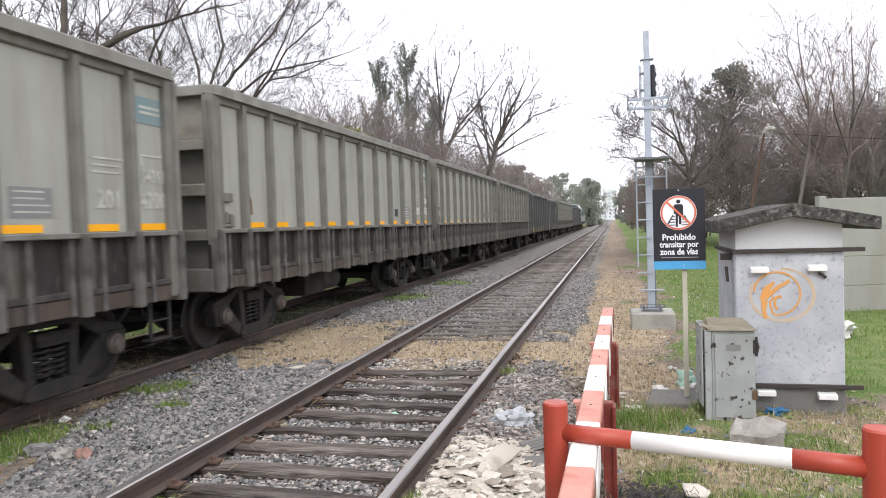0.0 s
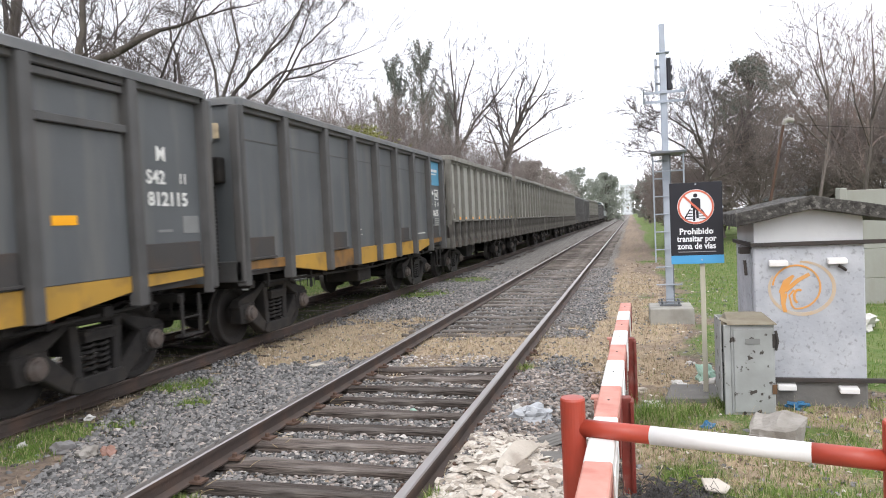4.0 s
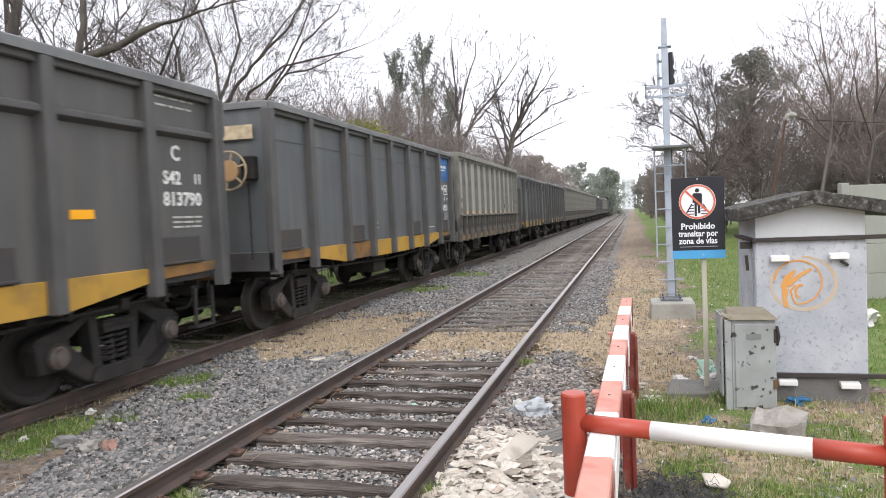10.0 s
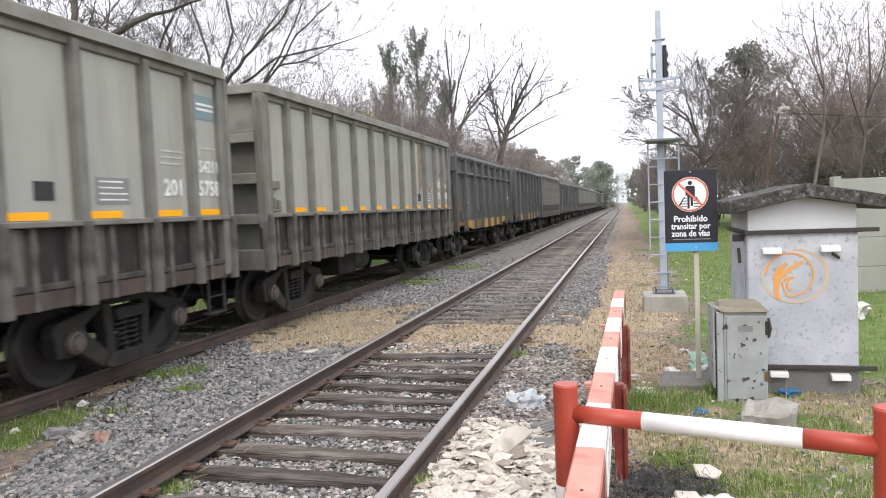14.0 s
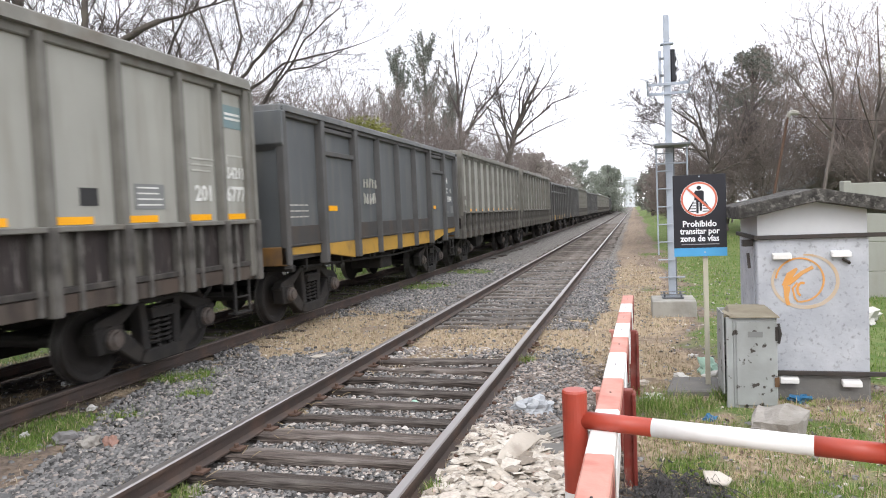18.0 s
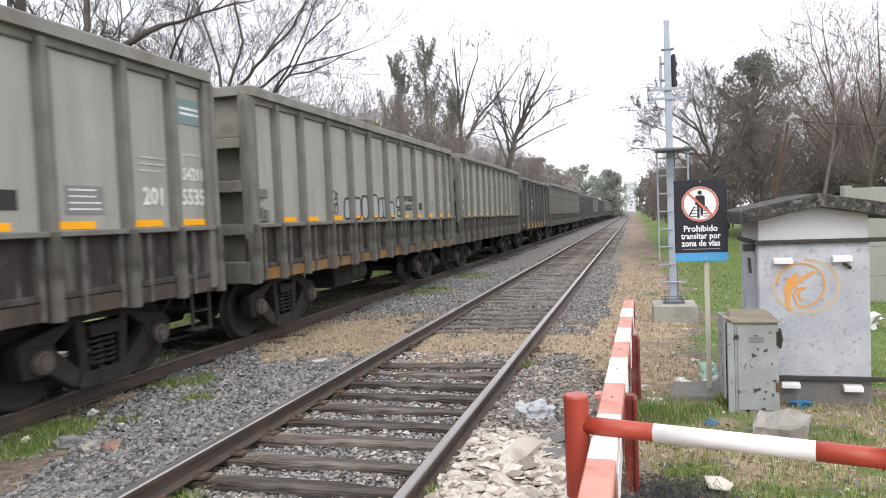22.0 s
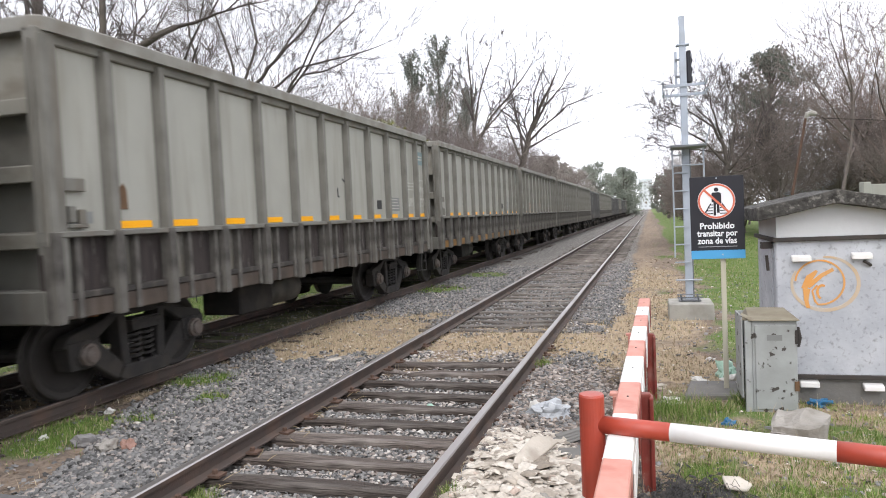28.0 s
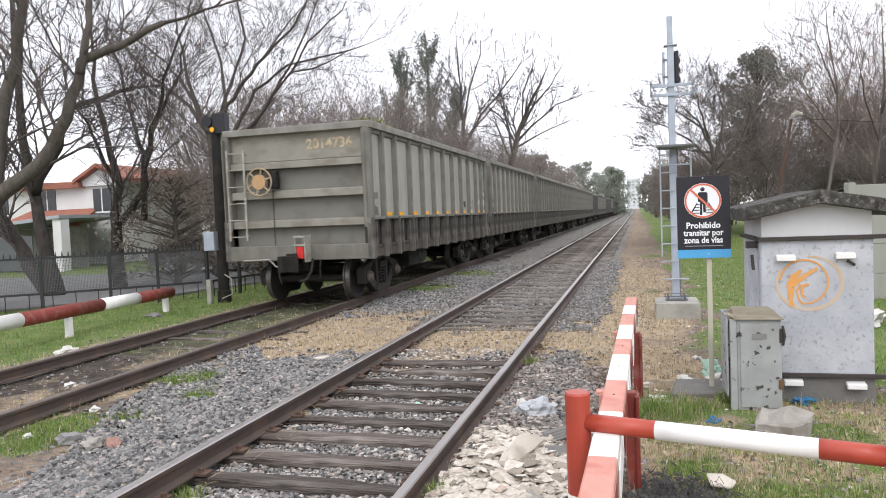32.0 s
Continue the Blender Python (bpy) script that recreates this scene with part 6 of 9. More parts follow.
for pts in BUBBLES:
    low = pts[0][1] < 1.7
    part("graffiti", Geo().prism(pts, 0, HALF - 0.125 if low else HALF - 0.0895, HALF - 0.101 if low else HALF - 0.085), M_SILVER_SPRAY, W[19], "silver bubble-letter graffiti")
    scrawl(W[19], "graffiti_outline", [pts + pts[:1]], M_BLACK_SPRAY, 0.020, "black spray-paint outline", -0.014 if low else 0.002)
scrawl(W[19], "graffiti_tag", loops(2.62, 2.16, 4, 0.1, 0.14, 3) + loops(2.66, 1.92, 3, 0.12, 0.2, 4), M_BLACK_SPRAY, 0.010, "black spray-paint tag")
lettering("graffiti_tag", "EN TODOS", 0.17, on_side(6.93, 2.24, 0.003), M_BLACK_SPRAY, W[19], "thin black marker tag", squeeze=0.72)
lettering("graffiti_tag", "LADOS", 0.19, on_side(6.93, 2.04, 0.003), M_BLACK_SPRAY, W[19], "thin black marker tag", squeeze=0.8)
scrawl(W[20], "graffiti", loops(1.9, 1.98, 6, 0.24, 0.28, 14) + loops(3.6, 2.1, 2, 0.2, 0.2, 15) + loops(4.9, 2.1, 3, 0.22, 0.25, 16), M_RED_SPRAY, 0.018, "faded red spray scribble")
scrawl(W[17], "graffiti", loops(1.72, 1.5, 5, 0.21, 0.42, 24) + loops(1.8, 1.98, 4, 0.22, 0.3, 25), M_RED_FAINT, 0.022, "faint red spray scribble", -0.027)
scrawl(W[22], "graffiti", [[(6.0, 2.35), (6.0, 2.2), (6.05, 2.2)], [(6.2, 2.5), (6.3, 2.45)]], M_BLACK_SPRAY, 0.014, "small black spray mark")

# tail of the last wagon
tail = W[23]
hand_wheel(tail, -0.72, -0.10, 2.58, -1)
marker = part("tail_marker", Geo().box(0.12, 0.26, -0.30, -0.24, 1.05, 1.28), M_RED_LAMP, tail, "red tail marker plate", bevel=0.01)
part("marker_bracket", Geo().box(0.08, 0.10, -0.28, -0.02, 0.98, 1.5).box(0.28, 0.30, -0.28, -0.02, 0.98, 1.5).box(0.06, 0.32, -0.30, -0.27, 1.46, 1.49).box(0.06, 0.32, -0.30, -0.27, 1.30, 1.33), M_PALE_IRON, marker)
part("uncoupling_lever", Geo().tube([(-1.15, -0.1, 1.02), (-0.55, -0.16, 1.04), (-0.38, -0.2, 0.90), (0.0, -0.25, 0.88)], 0.016, 6), M_PALE_IRON, tail, "pale iron uncoupling lever")


def locomotive(rear):
    w = thing("locomotive", "dark teal diesel locomotive with pale rounded cab roof", "locomotive")
    w.matrix_world = pose(TRACK2_X, rear, 0)
    part("frame_sill", Geo().box(-1.5, 1.5, 0.2, 17.5, 1.05, 1.45), M_UNDER, w, bevel=0.03)
    hood = part("hood", Geo().prism([(-1.15, 1.45), (1.15, 1.45), (1.15, 3.3), (0.8, 3.75), (-0.8, 3.75), (-1.15, 3.3)], 1, 3.6, 16.8), M_LOCO, w, "long teal engine hood", bevel=0.03)
    for i in range(6):
        part("grille", Geo().box(1.15, 1.17, 4.4 + 2.0 * i, 5.6 + 2.0 * i, 2.0, 3.0), M_UNDER, hood)
    cab = part("cab", Geo().prism([(-1.5, 1.45), (1.5, 1.45), (1.5, 3.4), (1.1, 3.95), (0.5, 4.15), (-0.5, 4.15), (-1.1, 3.95), (-1.5, 3.4)], 1, 0.6, 3.4), M_LOCO, w, "teal driver's cab", bevel=0.03)
    part("roof", Geo().prism([(-1.54, 3.40), (-1.12, 4.0), (-0.5, 4.2), (0.5, 4.2), (1.12, 4.0), (1.54, 3.40), (1.44, 3.40), (1.05, 3.9), (0.5, 4.08), (-0.5, 4.08), (-1.05, 3.9), (-1.44, 3.40)], 1, 0.45, 3.5), M_LOCO_TRIM, cab, "pale rounded roof")
    for x in (-0.8, 0.8):
        part("window", Geo().box(x - 0.4, x + 0.4, 0.57, 0.6, 2.6, 3.3), M_WINDOW, cab)
    part("window", Geo().box(1.49, 1.515, 1.2, 2.8, 2.6, 3.3), M_WINDOW, cab)
    part("side_stripe", Geo().box(1.495, 1.51, 0.7, 3.3, 2.1, 2.3), M_LOCO_TRIM, cab)
    rail = Geo()
    for y in np.linspace(3.8, 17.2, 8):
        rail.tube([(1.46, y, 1.45), (1.46, y, 2.4)], 0.02, 5)
    rail.tube([(1.46, 3.8, 2.4), (1.46, 17.2, 2.4)], 0.02, 5)
    part("handrail", rail, M_LOCO_TRIM, w)
    part("fuel_tank", Geo().box(-1.2, 1.2, 7.2, 10.4, 0.45, 1.05), M_UNDER, w, bevel=0.08)
    for y in (3.4, 14.3):
        bogie(w, y)
    coupler(w, 0.2, -1)
    TRAIN.append((w, rear))


locomotive(110.7)

# ---- barrier in front ----
def striped_tube(parent, a, b, radius, cuts, mats, name, n=18):
    """A pipe from a to b in painted lengths."""
    a, b = Vector(a), Vector(b)
    ts = [0.0] + cuts + [1.0]
    for t0, t1, m in zip(ts[:-1], ts[1:], mats):
        part(name, Geo().tube([a.lerp(b, t0), a.lerp(b, t1)], radius, 24), m, parent, smooth=True)


post = thing("barrier_rail", "red and white painted steel pipe barrier", "barrier", at=(0, 0, 0))
for px, py, top in ((1.95, 3.60, 0.855), (3.32, 3.25, 0.875)):
    pg = part("post", Geo().lathe([(0.33, 0.0635), (top - 0.012, 0.0635), (top - 0.002, 0.058), (top, 0.03), (top + 0.001, 0.005)], (px, py, 0), 2, 28), M_RED, post, "orange-red capped steel post")
    part("post_foot", Geo().lathe([(-0.08, 0.064), (0.33, 0.064)], (px, py, 0), 2, 28), M_WHITE, pg, "white painted foot")
ca, cb = Vector((1.99, 3.59, 0.70)), Vector((3.28, 3.26, 0.70))
striped_tube(post, ca, cb, 0.0445, [0.262, 0.785], [M_RED, M_WHITE, M_RED], "crossbar")

beam = thing("guard_beam", "long red and white striped steel channel barrier", "barrier")
BEAM_Y = [2.2, 3.20, 3.93, 4.66, 5.49, 6.16, 6.90, 7.62, 8.28, 9.05]


def beam_x(y):
    return 2.075 + (y - 2.2) * 0.0135


for i, (y0, y1) in enumerate(zip(BEAM_Y[:-1], BEAM_Y[1:])):
    white = i % 2 == 1
    xa, xb = beam_x(y0), beam_x(y1)
    hw = 0.066

    def ring(x):
        return [(x - hw, 0.48), (x - hw, 0.655), (x - hw + 0.008, 0.663), (x + hw - 0.008, 0.663), (x + hw, 0.655), (x + hw, 0.44), (x + hw - 0.012, 0.44), (x + hw - 0.012, 0.645), (x - hw + 0.012, 0.645), (x - hw + 0.012, 0.48)]
    g = Geo()
    r0, r1, n = ring(xa), ring(xb), 10
    g.add([(p[0], y0, p[1]) for p in r0] + [(p[0], y1, p[1]) for p in r1], [tuple(range(n))[::-1], tuple(range(n, 2 * n))] + [(j, (j + 1) % n, (j + 1) % n + n, j + n) for j in range(n)])
    part("channel_length", g, M_WHITE if white else M_RED_FADED, beam)
    part("bolt", Geo().lathe([(0.66, 0.008), (0.667, 0.006)], (0.5 * (xa + xb), 0.5 * (y0 + y1), 0), 2, 8), M_IRON, beam)
    part("side_flange", Geo().box(0.5 * (xa + xb) + hw - 0.002, 0.5 * (xa + xb) + hw + 0.006, y0 + 0.005, y1 - 0.005, 0.43, 0.60), M_WHITE if white else M_DARKRED, beam, bevel=0.002)
part("end_cap", Geo().box(beam_x(9.05) - 0.066, beam_x(9.05) + 0.07, 9.045, 9.06, 0.44, 0.66), M_DARKRED, beam)
for ly in (4.62, 6.85):
    leg = part("leg", Geo().box(beam_x(ly) + 0.055, beam_x(ly) + 0.125, ly - 0.02, ly + 0.05, -0.06, 0.60).box(beam_x(ly) + 0.115, beam_x(ly) + 0.14, ly - 0.05, ly + 0.07, -0.06, 0.58), M_DARKRED, beam, "dark red steel leg", bevel=0.006)
    part("bracket", Geo().box(beam_x(ly) - 0.11, beam_x(ly) - 0.06, ly - 0.03, ly + 0.10, 0.36, 0.585).box(beam_x(ly) - 0.13, beam_x(ly) - 0.06, ly - 0.02, ly + 0.06, 0.58, 0.60), M_RED_FADED, beam, bevel=0.005)

# ---- warning sign ----
sign = thing("warning_sign", "black no-trespassing railway sign on a pale post", "sign", at=(0, 0, 0))
part("signpost", Geo().box(2.893, 2.938, 7.13, 7.165, -0.06, 1.6), M_POSTWOOD, sign, "yellowed white square post", bevel=0.004)
board = part("board", Geo().box(2.632, 3.108, 7.105, 7.122, 1.285, 2.048), M_SIGNBLACK, sign, "black sign sheet with a blue band", bevel=0.004)
part("band", Geo().box(2.632, 3.108, 7.1005, 7.1045, 1.272, 1.352), M_SIGNBLUE, board, "sky blue band")


def disc(cx, cz, r0, r1, y0, y1, n=40):
    g = Geo()
    if r0 == 0:
        return g.prism([(cx + r1 * math.cos(a), cz + r1 * math.sin(a)) for a in np.linspace(0, 2 * math.pi, n, endpoint=False)], 1, y0, y1)
    for i in range(n):
        a, b = 2 * math.pi * i / n, 2 * math.pi * (i + 1) / n
        g.prism([(cx + r0 * math.cos(a), cz + r0 * math.sin(a)), (cx + r1 * math.cos(a), cz + r1 * math.sin(a)), (cx + r1 * math.cos(b), cz + r1 * math.sin(b)), (cx + r0 * math.cos(b), cz + r0 * math.sin(b))], 1, y0, y1)
    return g


SX, SZ = 2.866, 1.815
part("white_disc", disc(SX, SZ, 0, 0.166, 7.1008, 7.1045), M_SIGNWHITE, board, "white round field")
part("red_ring", disc(SX, SZ, 0.146, 0.163, 7.0985, 7.1005), M_SIGNRED, board, "red prohibition ring")
sym = Geo()
sym.prism([(SX + 0.02 * math.cos(a), SZ + 0.108 + 0.02 * math.sin(a)) for a in np.linspace(0, 2 * math.pi, 16, endpoint=False)], 1, 7.0992, 7.1005)
sym.prism([(SX - 0.042, SZ + 0.07), (SX - 0.03, SZ + 0.082), (SX + 0.03, SZ + 0.082), (SX + 0.044, SZ + 0.07), (SX + 0.044, SZ - 0.025), (SX + 0.026, SZ - 0.025), (SX + 0.026, SZ - 0.11), (SX + 0.004, SZ - 0.11),
           (SX + 0.002, SZ - 0.03), (SX - 0.004, SZ - 0.03), (SX - 0.006, SZ - 0.135), (SX - 0.026, SZ - 0.135), (SX - 0.026, SZ - 0.01), (SX - 0.042, SZ - 0.01)], 1, 7.0992, 7.1005)
for k in (-1, 1):
    sym.prism([(SX + k * 0.045, SZ - 0.02), (SX + k * 0.055, SZ - 0.02), (SX + k * 0.108, SZ - 0.108), (SX + k * 0.092, SZ - 0.108)], 1, 7.0992, 7.1005)
for i, wd in enumerate((0.055, 0.07, 0.085, 0.105)):
    z = SZ - 0.035 - 0.027 * i
    sym.box(SX - wd, SX - 0.03, 7.0992, 7.1005, z - 0.004, z + 0.004).box(SX + 0.03, SX + wd, 7.0992, 7.1005, z - 0.004, z + 0.004)
part("pictogram", sym, M_SIGNBLACK, board, "plain black pictogram over track lines")
d = 0.70710678
part("red_bar", Geo().prism([(SX + u * 0.146 * d * 1.0 + v * 0.010 * d, SZ - u * 0.146 * d + v * 0.010 * d) for u, v in ((-1, -1), (-1, 1), (1, 1), (1, -1))], 1, 7.0975, 7.099), M_SIGNRED, board, "diagonal red bar")
FACE = Matrix(((1, 0, 0, 0), (0, 0, -1, 0), (0, 1, 0, 0), (0, 0, 0, 1)))
for text, z, s in (("Prohibido", 1.580, 0.082), ("transitar por", 1.510, 0.080), ("zona de vías", 1.440, 0.082)):
    lettering("lettering", text, s, Matrix.Translation((SX, 7.1035, z)) @ FACE, M_SIGNWHITE, board, "white sign lettering", squeeze=0.86 if len(text) > 10 else 0.95)
part("small_print", Geo().box(2.70, 3.04, 7.1015, 7.1045, 1.383, 1.390), M_SIGNGREY, board, "tiny unreadable line")
part("screw", Geo().lathe([(7.100, 0.008), (7.104, 0.008)], (2.87, 0, 2.03), 1, 8), M_GALV, board)
part("screw", Geo().lathe([(7.0985, 0.008), (7.1004, 0.008)], (2.91, 0, 1.31), 1, 8), M_GALV, board)

# ---- small whitewashed relay hut ----
hut = thing("relay_hut", "small whitewashed relay hut with mossy concrete roof", "hut")
hx0, hx1, hy0, hy1 = 3.33, 4.235, 6.88, 7.95
walls = part("wall", Geo().box(hx0, hx1, hy0, hy1, 0.205, 1.46), M_SHED, hut, "dirty whitewashed rendered walls", bevel=0.012)
gable = [(hx0 + 0.01, 1.455), (hx1 - 0.01, 1.455), (hx1 - 0.01, 1.675), (3.80, 1.76), (hx0 + 0.01, 1.655)]
part("gable", Geo().prism(gable, 1, hy0 + 0.01, hy1 - 0.01), M_SHED_TOP, hut, "cleaner white gable above the strip")
roof_g = Geo()
ys = np.linspace(hy0 - 0.13, hy1 + 0.13, 9)
prof = [(hx0 - 0.16, 1.67), (3.40, 1.715), (3.62, 1.765), (3.80, 1.805), (3.98, 1.772), (4.2, 1.728), (hx1 + 0.26, 1.665)]
for j, y in enumerate(ys):
    for i, (x, z) in enumerate(prof):
        roof_g.v.append((x + 0.012 * noise.noise((x * 4, y * 4, 1)), y + 0.012 * noise.noise((x * 5, y * 5, 2)), z - 0.055 + 0.008 * noise.noise((x * 7, y * 6, 3))))
    for i, (x, z) in enumerate(prof):
        roof_g.v.append((x + 0.015 * noise.noise((x * 4, y * 4, 5)), y + 0.012 * noise.noise((x * 5, y * 5, 6)), z + 0.062 + 0.014 * noise.noise((x * 9, y * 8, 7))))
k = len(prof)
for j in range(len(ys) - 1):
    for i in range(k - 1):
        a = j * 2 * k + i
        roof_g.f += [(a, a + 1, a + 1 + 2 * k, a + 2 * k), (a + k, a + 3 * k, a + 1 + 3 * k, a + 1 + k)]
    for i in (0, k - 1):
        a = j * 2 * k + i
        roof_g.f.append((a, a + 2 * k, a + 3 * k, a + k))
for j in (0, len(ys) - 1):
    for i in range(k - 1):
        a = j * 2 * k + i
        roof_g.f.append((a, a + 1, a + 1 + k, a + k))
part("roof", roof_g, M_ROOF, hut, "dark mossy low-gabled concrete slab", bevel=0.006)
part("plinth", Geo().box(hx0 + 0.02, hx1 + 0.01, hy0 + 0.015, hy1, -0.1, 0.207), M_CONCRETE_DARK, hut, "damp grey concrete plinth", bevel=0.015)
part("iron_strip", Geo().box(hx0 - 0.03, hx1 + 0.16, hy0 - 0.035, hy0 + 0.004, 1.425, 1.462).box(hx0 - 0.03, hx0 + 0.004, hy0 - 0.04, hy1 + 0.05, 1.425, 1.462), M_IRON, hut, "dark iron edge strip", bevel=0.004)
part("lower_strip", Geo().box(hx0 + 0.0, hx1 + 0.14, hy0 - 0.03, hy0 + 0.01, 0.198, 0.236), M_IRON, hut, "dark iron foot strip", bevel=0.004)
for vx, vz in ((3.455, 1.245), (3.93, 1.255), (3.50, 0.125), (4.005, 0.105)):
    part("vent_cap", Geo().prism([(hy0 - 0.055, vz), (hy0 + 0.02, vz + 0.015), (hy0 + 0.02, vz + 0.062), (hy0 - 0.055, vz + 0.045)], 0, vx, vx + 0.155), M_WHITE, hut, "white painted vent ledge", bevel=0.005)
part("hinge_pin", Geo().tube([(4.02, 6.86, 1.24), (4.06, 6.85, 1.215), (4.08, 6.87, 1.20)], 0.014, 6), M_IRON, hut)
part("door_frame", Geo().box(hx0 - 0.012, hx0 + 0.002, hy0 + 0.12, hy1 - 0.1, 0.25, 1.40), M_SHED, hut, bevel=0.004)
part("door_bar", Geo().box(hx0 - 0.10, hx0 - 0.012, hy0 + 0.10, hy0 + 0.20, 1.36, 1.42).tube([(hx0 - 0.06, hy0 + 0.1, 1.30), (hx0 - 0.05, hy0 + 0.1, 1.16)], 0.014, 6), M_IRON, hut)


def ribbon(pts, width, y0=6.8765, y1=6.8805):
    g = Geo()
    n = len(pts)
    lefts, rights = [], []
    for i in range(n):
        a, b = Vector(pts[max(i - 1, 0)]), Vector(pts[min(i + 1, n - 1)])
        t = (b - a).normalized()
        wd = width[i] if isinstance(width, list) else width
        lefts.append((pts[i][0] - t.y * wd / 2, pts[i][1] + t.x * wd / 2)), rights.append((pts[i][0] + t.y * wd / 2, pts[i][1] - t.x * wd / 2))
    for i in range(n):
        g.v += [(lefts[i][0], y0, lefts[i][1]), (rights[i][0], y0, rights[i][1]), (rights[i][0], y1, rights[i][1]), (lefts[i][0], y1, lefts[i][1])]
    for i in range(n - 1):
        for j in range(4):
            a, b = 4 * i + j, 4 * i + (j + 1) % 4
            g.f.append((a, b, b + 4, a + 4))
    g.f += [(0, 1, 2, 3), (4 * n - 1, 4 * n - 2, 4 * n - 3, 4 * n - 4)]
    return g


def arc(cx, cz, rx, rz, a0, a1, n=40):
    return [(cx + rx * math.cos(radians(a)), cz + rz * math.sin(radians(a))) for a in np.linspace(a0, a1, n)]


part("graffiti", ribbon(arc(3.722, 1.045, 0.265, 0.235, 92, -210, 60), [0.012 + 0.020 * max(0, math.sin(i / 59 * math.pi)) ** 0.5 for i in range(60)]), M_SPRAY_SOFT, hut, "faint orange sprayed outer ring")
part("graffiti", ribbon(arc(3.68, 1.055, 0.195, 0.195, 175, -95, 44) + [(3.64, 0.89), (3.62, 0.98), (3.66, 1.03)], 0.016, 6.8755, 6.8795), M_SPRAY, hut, "orange sprayed inner ring")
part("graffiti", ribbon([(3.555, 1.0), (3.60, 1.10), (3.66, 1.16)], [0.05, 0.06, 0.02], 6.875, 6.879), M_SPRAY, hut, "orange sprayed stroke")
part("graffiti", ribbon([(3.585, 1.02), (3.70, 1.12), (3.79, 1.17)], [0.04, 0.035, 0.03], 6.8745, 6.8785), M_SPRAY, hut, "orange sprayed stroke")
part("graffiti", ribbon([(3.575, 1.0), (3.57, 0.90), (3.585, 0.83)], [0.06, 0.035, 0.03], 6.874, 6.878), M_SPRAY, hut, "orange sprayed stroke")
part("graffiti", ribbon(arc(3.70, 0.97, 0.04, 0.06, 60, 250, 14), 0.02, 6.8738, 6.8775), M_SPRAY, hut, "orange sprayed loop")

# ---- steel cabinet ----
cabinet = thing("trackside_cabinet", "scuffed grey steel trackside cabinet with rusty lid", "cabinet", at=(3.05, 6.53, -0.03), rz=1.5)
body = part("body", Geo().box(0.02, 0.38, 0.0, 0.38, 0.0, 0.80), M_CABINET, cabinet, "scuffed dented grey steel body", bevel=0.008)
part("door", Geo().box(0.045, 0.375, -0.014, 0.002, 0.03, 0.765), M_CABINET, cabinet, "grey steel door with chipped paint", bevel=0.005)
part("lid", Geo().add([(-0.01, -0.03, 0.80), (0.40, -0.03, 0.80), (0.40, 0.41, 0.80), (-0.01, 0.41, 0.80), (0.0, -0.02, 0.815), (0.39, -0.02, 0.815), (0.34, 0.36, 0.868), (0.03, 0.36, 0.868)],
                      [(3, 2, 1, 0), (4, 5, 6, 7), (0, 1, 5, 4), (1, 2, 6, 5), (2, 3, 7, 6), (3, 0, 4, 7)]), M_CABINET_TOP, cabinet, "rust-stained sloping lid", bevel=0.004)
part("side_plate", Geo().box(-0.06, -0.045, 0.02, 0.37, 0.12, 0.84).box(-0.06, 0.02, 0.36, 0.375, 0.0, 0.84), M_CABINET, cabinet, bevel=0.004)
part("side_post", Geo().box(-0.035, 0.02, -0.01, 0.04, 0.0, 0.80), M_CABINET, cabinet, bevel=0.004)
part("lid_flap", Geo().add([(-0.06, 0.05, 0.84), (0.0, -0.03, 0.815), (0.03, 0.0, 0.825), (-0.04, 0.12, 0.855)], [(0, 1, 2, 3)]).box(-0.05, 0.0, 0.02, 0.06, 0.80, 0.83), M_CABINET_TOP, cabinet)
part("hinge", Geo().box(0.36, 0.40, -0.02, 0.01, 0.60, 0.72).tube([(0.385, -0.02, 0.58), (0.40, -0.03, 0.66), (0.385, -0.02, 0.75)], 0.011, 6), M_IRON, cabinet, "dark broken hinge")
part("label_plate", Geo().box(0.14, 0.26, -0.018, -0.013, 0.63, 0.68), M_PLATE, cabinet)
part("latch", Geo().box(0.35, 0.385, -0.03, 0.0, 0.20, 0.28), M_RUST, cabinet)

slab = thing("concrete_slab", "flat grey concrete footing slab behind the sign post", "slab")
part("slab_body", Geo().prism([(2.52, 6.86), (3.05, 6.90), (3.03, 7.45), (2.60, 7.42)], 2, -0.08, 0.03), M_CONCRETE_DARK, slab, bevel=0.012)

# ---- signal mast ----
mast = thing("signal_mast", "galvanised steel signal mast with ladder on concrete block", "signal mast", at=(2.845, 12.18, 0))
part("footing", Geo().box(-0.34, 0.34, -0.48, 0.30, -0.15, 0.235), M_CONCRETE, mast, "pale concrete foundation block", bevel=0.015)
part("base_plate", Geo().box(-0.17, 0.17, -0.20, 0.17, 0.24, 0.262).box(-0.2, 0.2, -0.22, -0.18, 0.30, 0.315).box(-0.2, 0.2, -0.22, -0.18, 0.35, 0.36), M_GALV_DARK, mast, bevel=0.004)
for bx_, by_ in ((-0.13, -0.15), (0.13, -0.15), (-0.13, 0.13), (0.13, 0.13)):
    part("anchor_bolt", Geo().lathe([(0.23, 0.014), (0.33, 0.014)], (bx_, by_, 0), 2, 8), M_GALV_DARK, mast)
part("column", Geo().box(-0.058, 0.058, -0.058, 0.058, 0.25, 2.7).box(-0.052, 0.052, -0.052, 0.052, 2.7, 4.40).box(-0.046, 0.046, -0.046, 0.046, 4.40, 4.84), M_GALV, mast, "square tapering steel column", bevel=0.006)
part("clamp", Geo().box(-0.10, 0.11, -0.075, 0.075, 4.365, 4.385), M_GALV, mast)
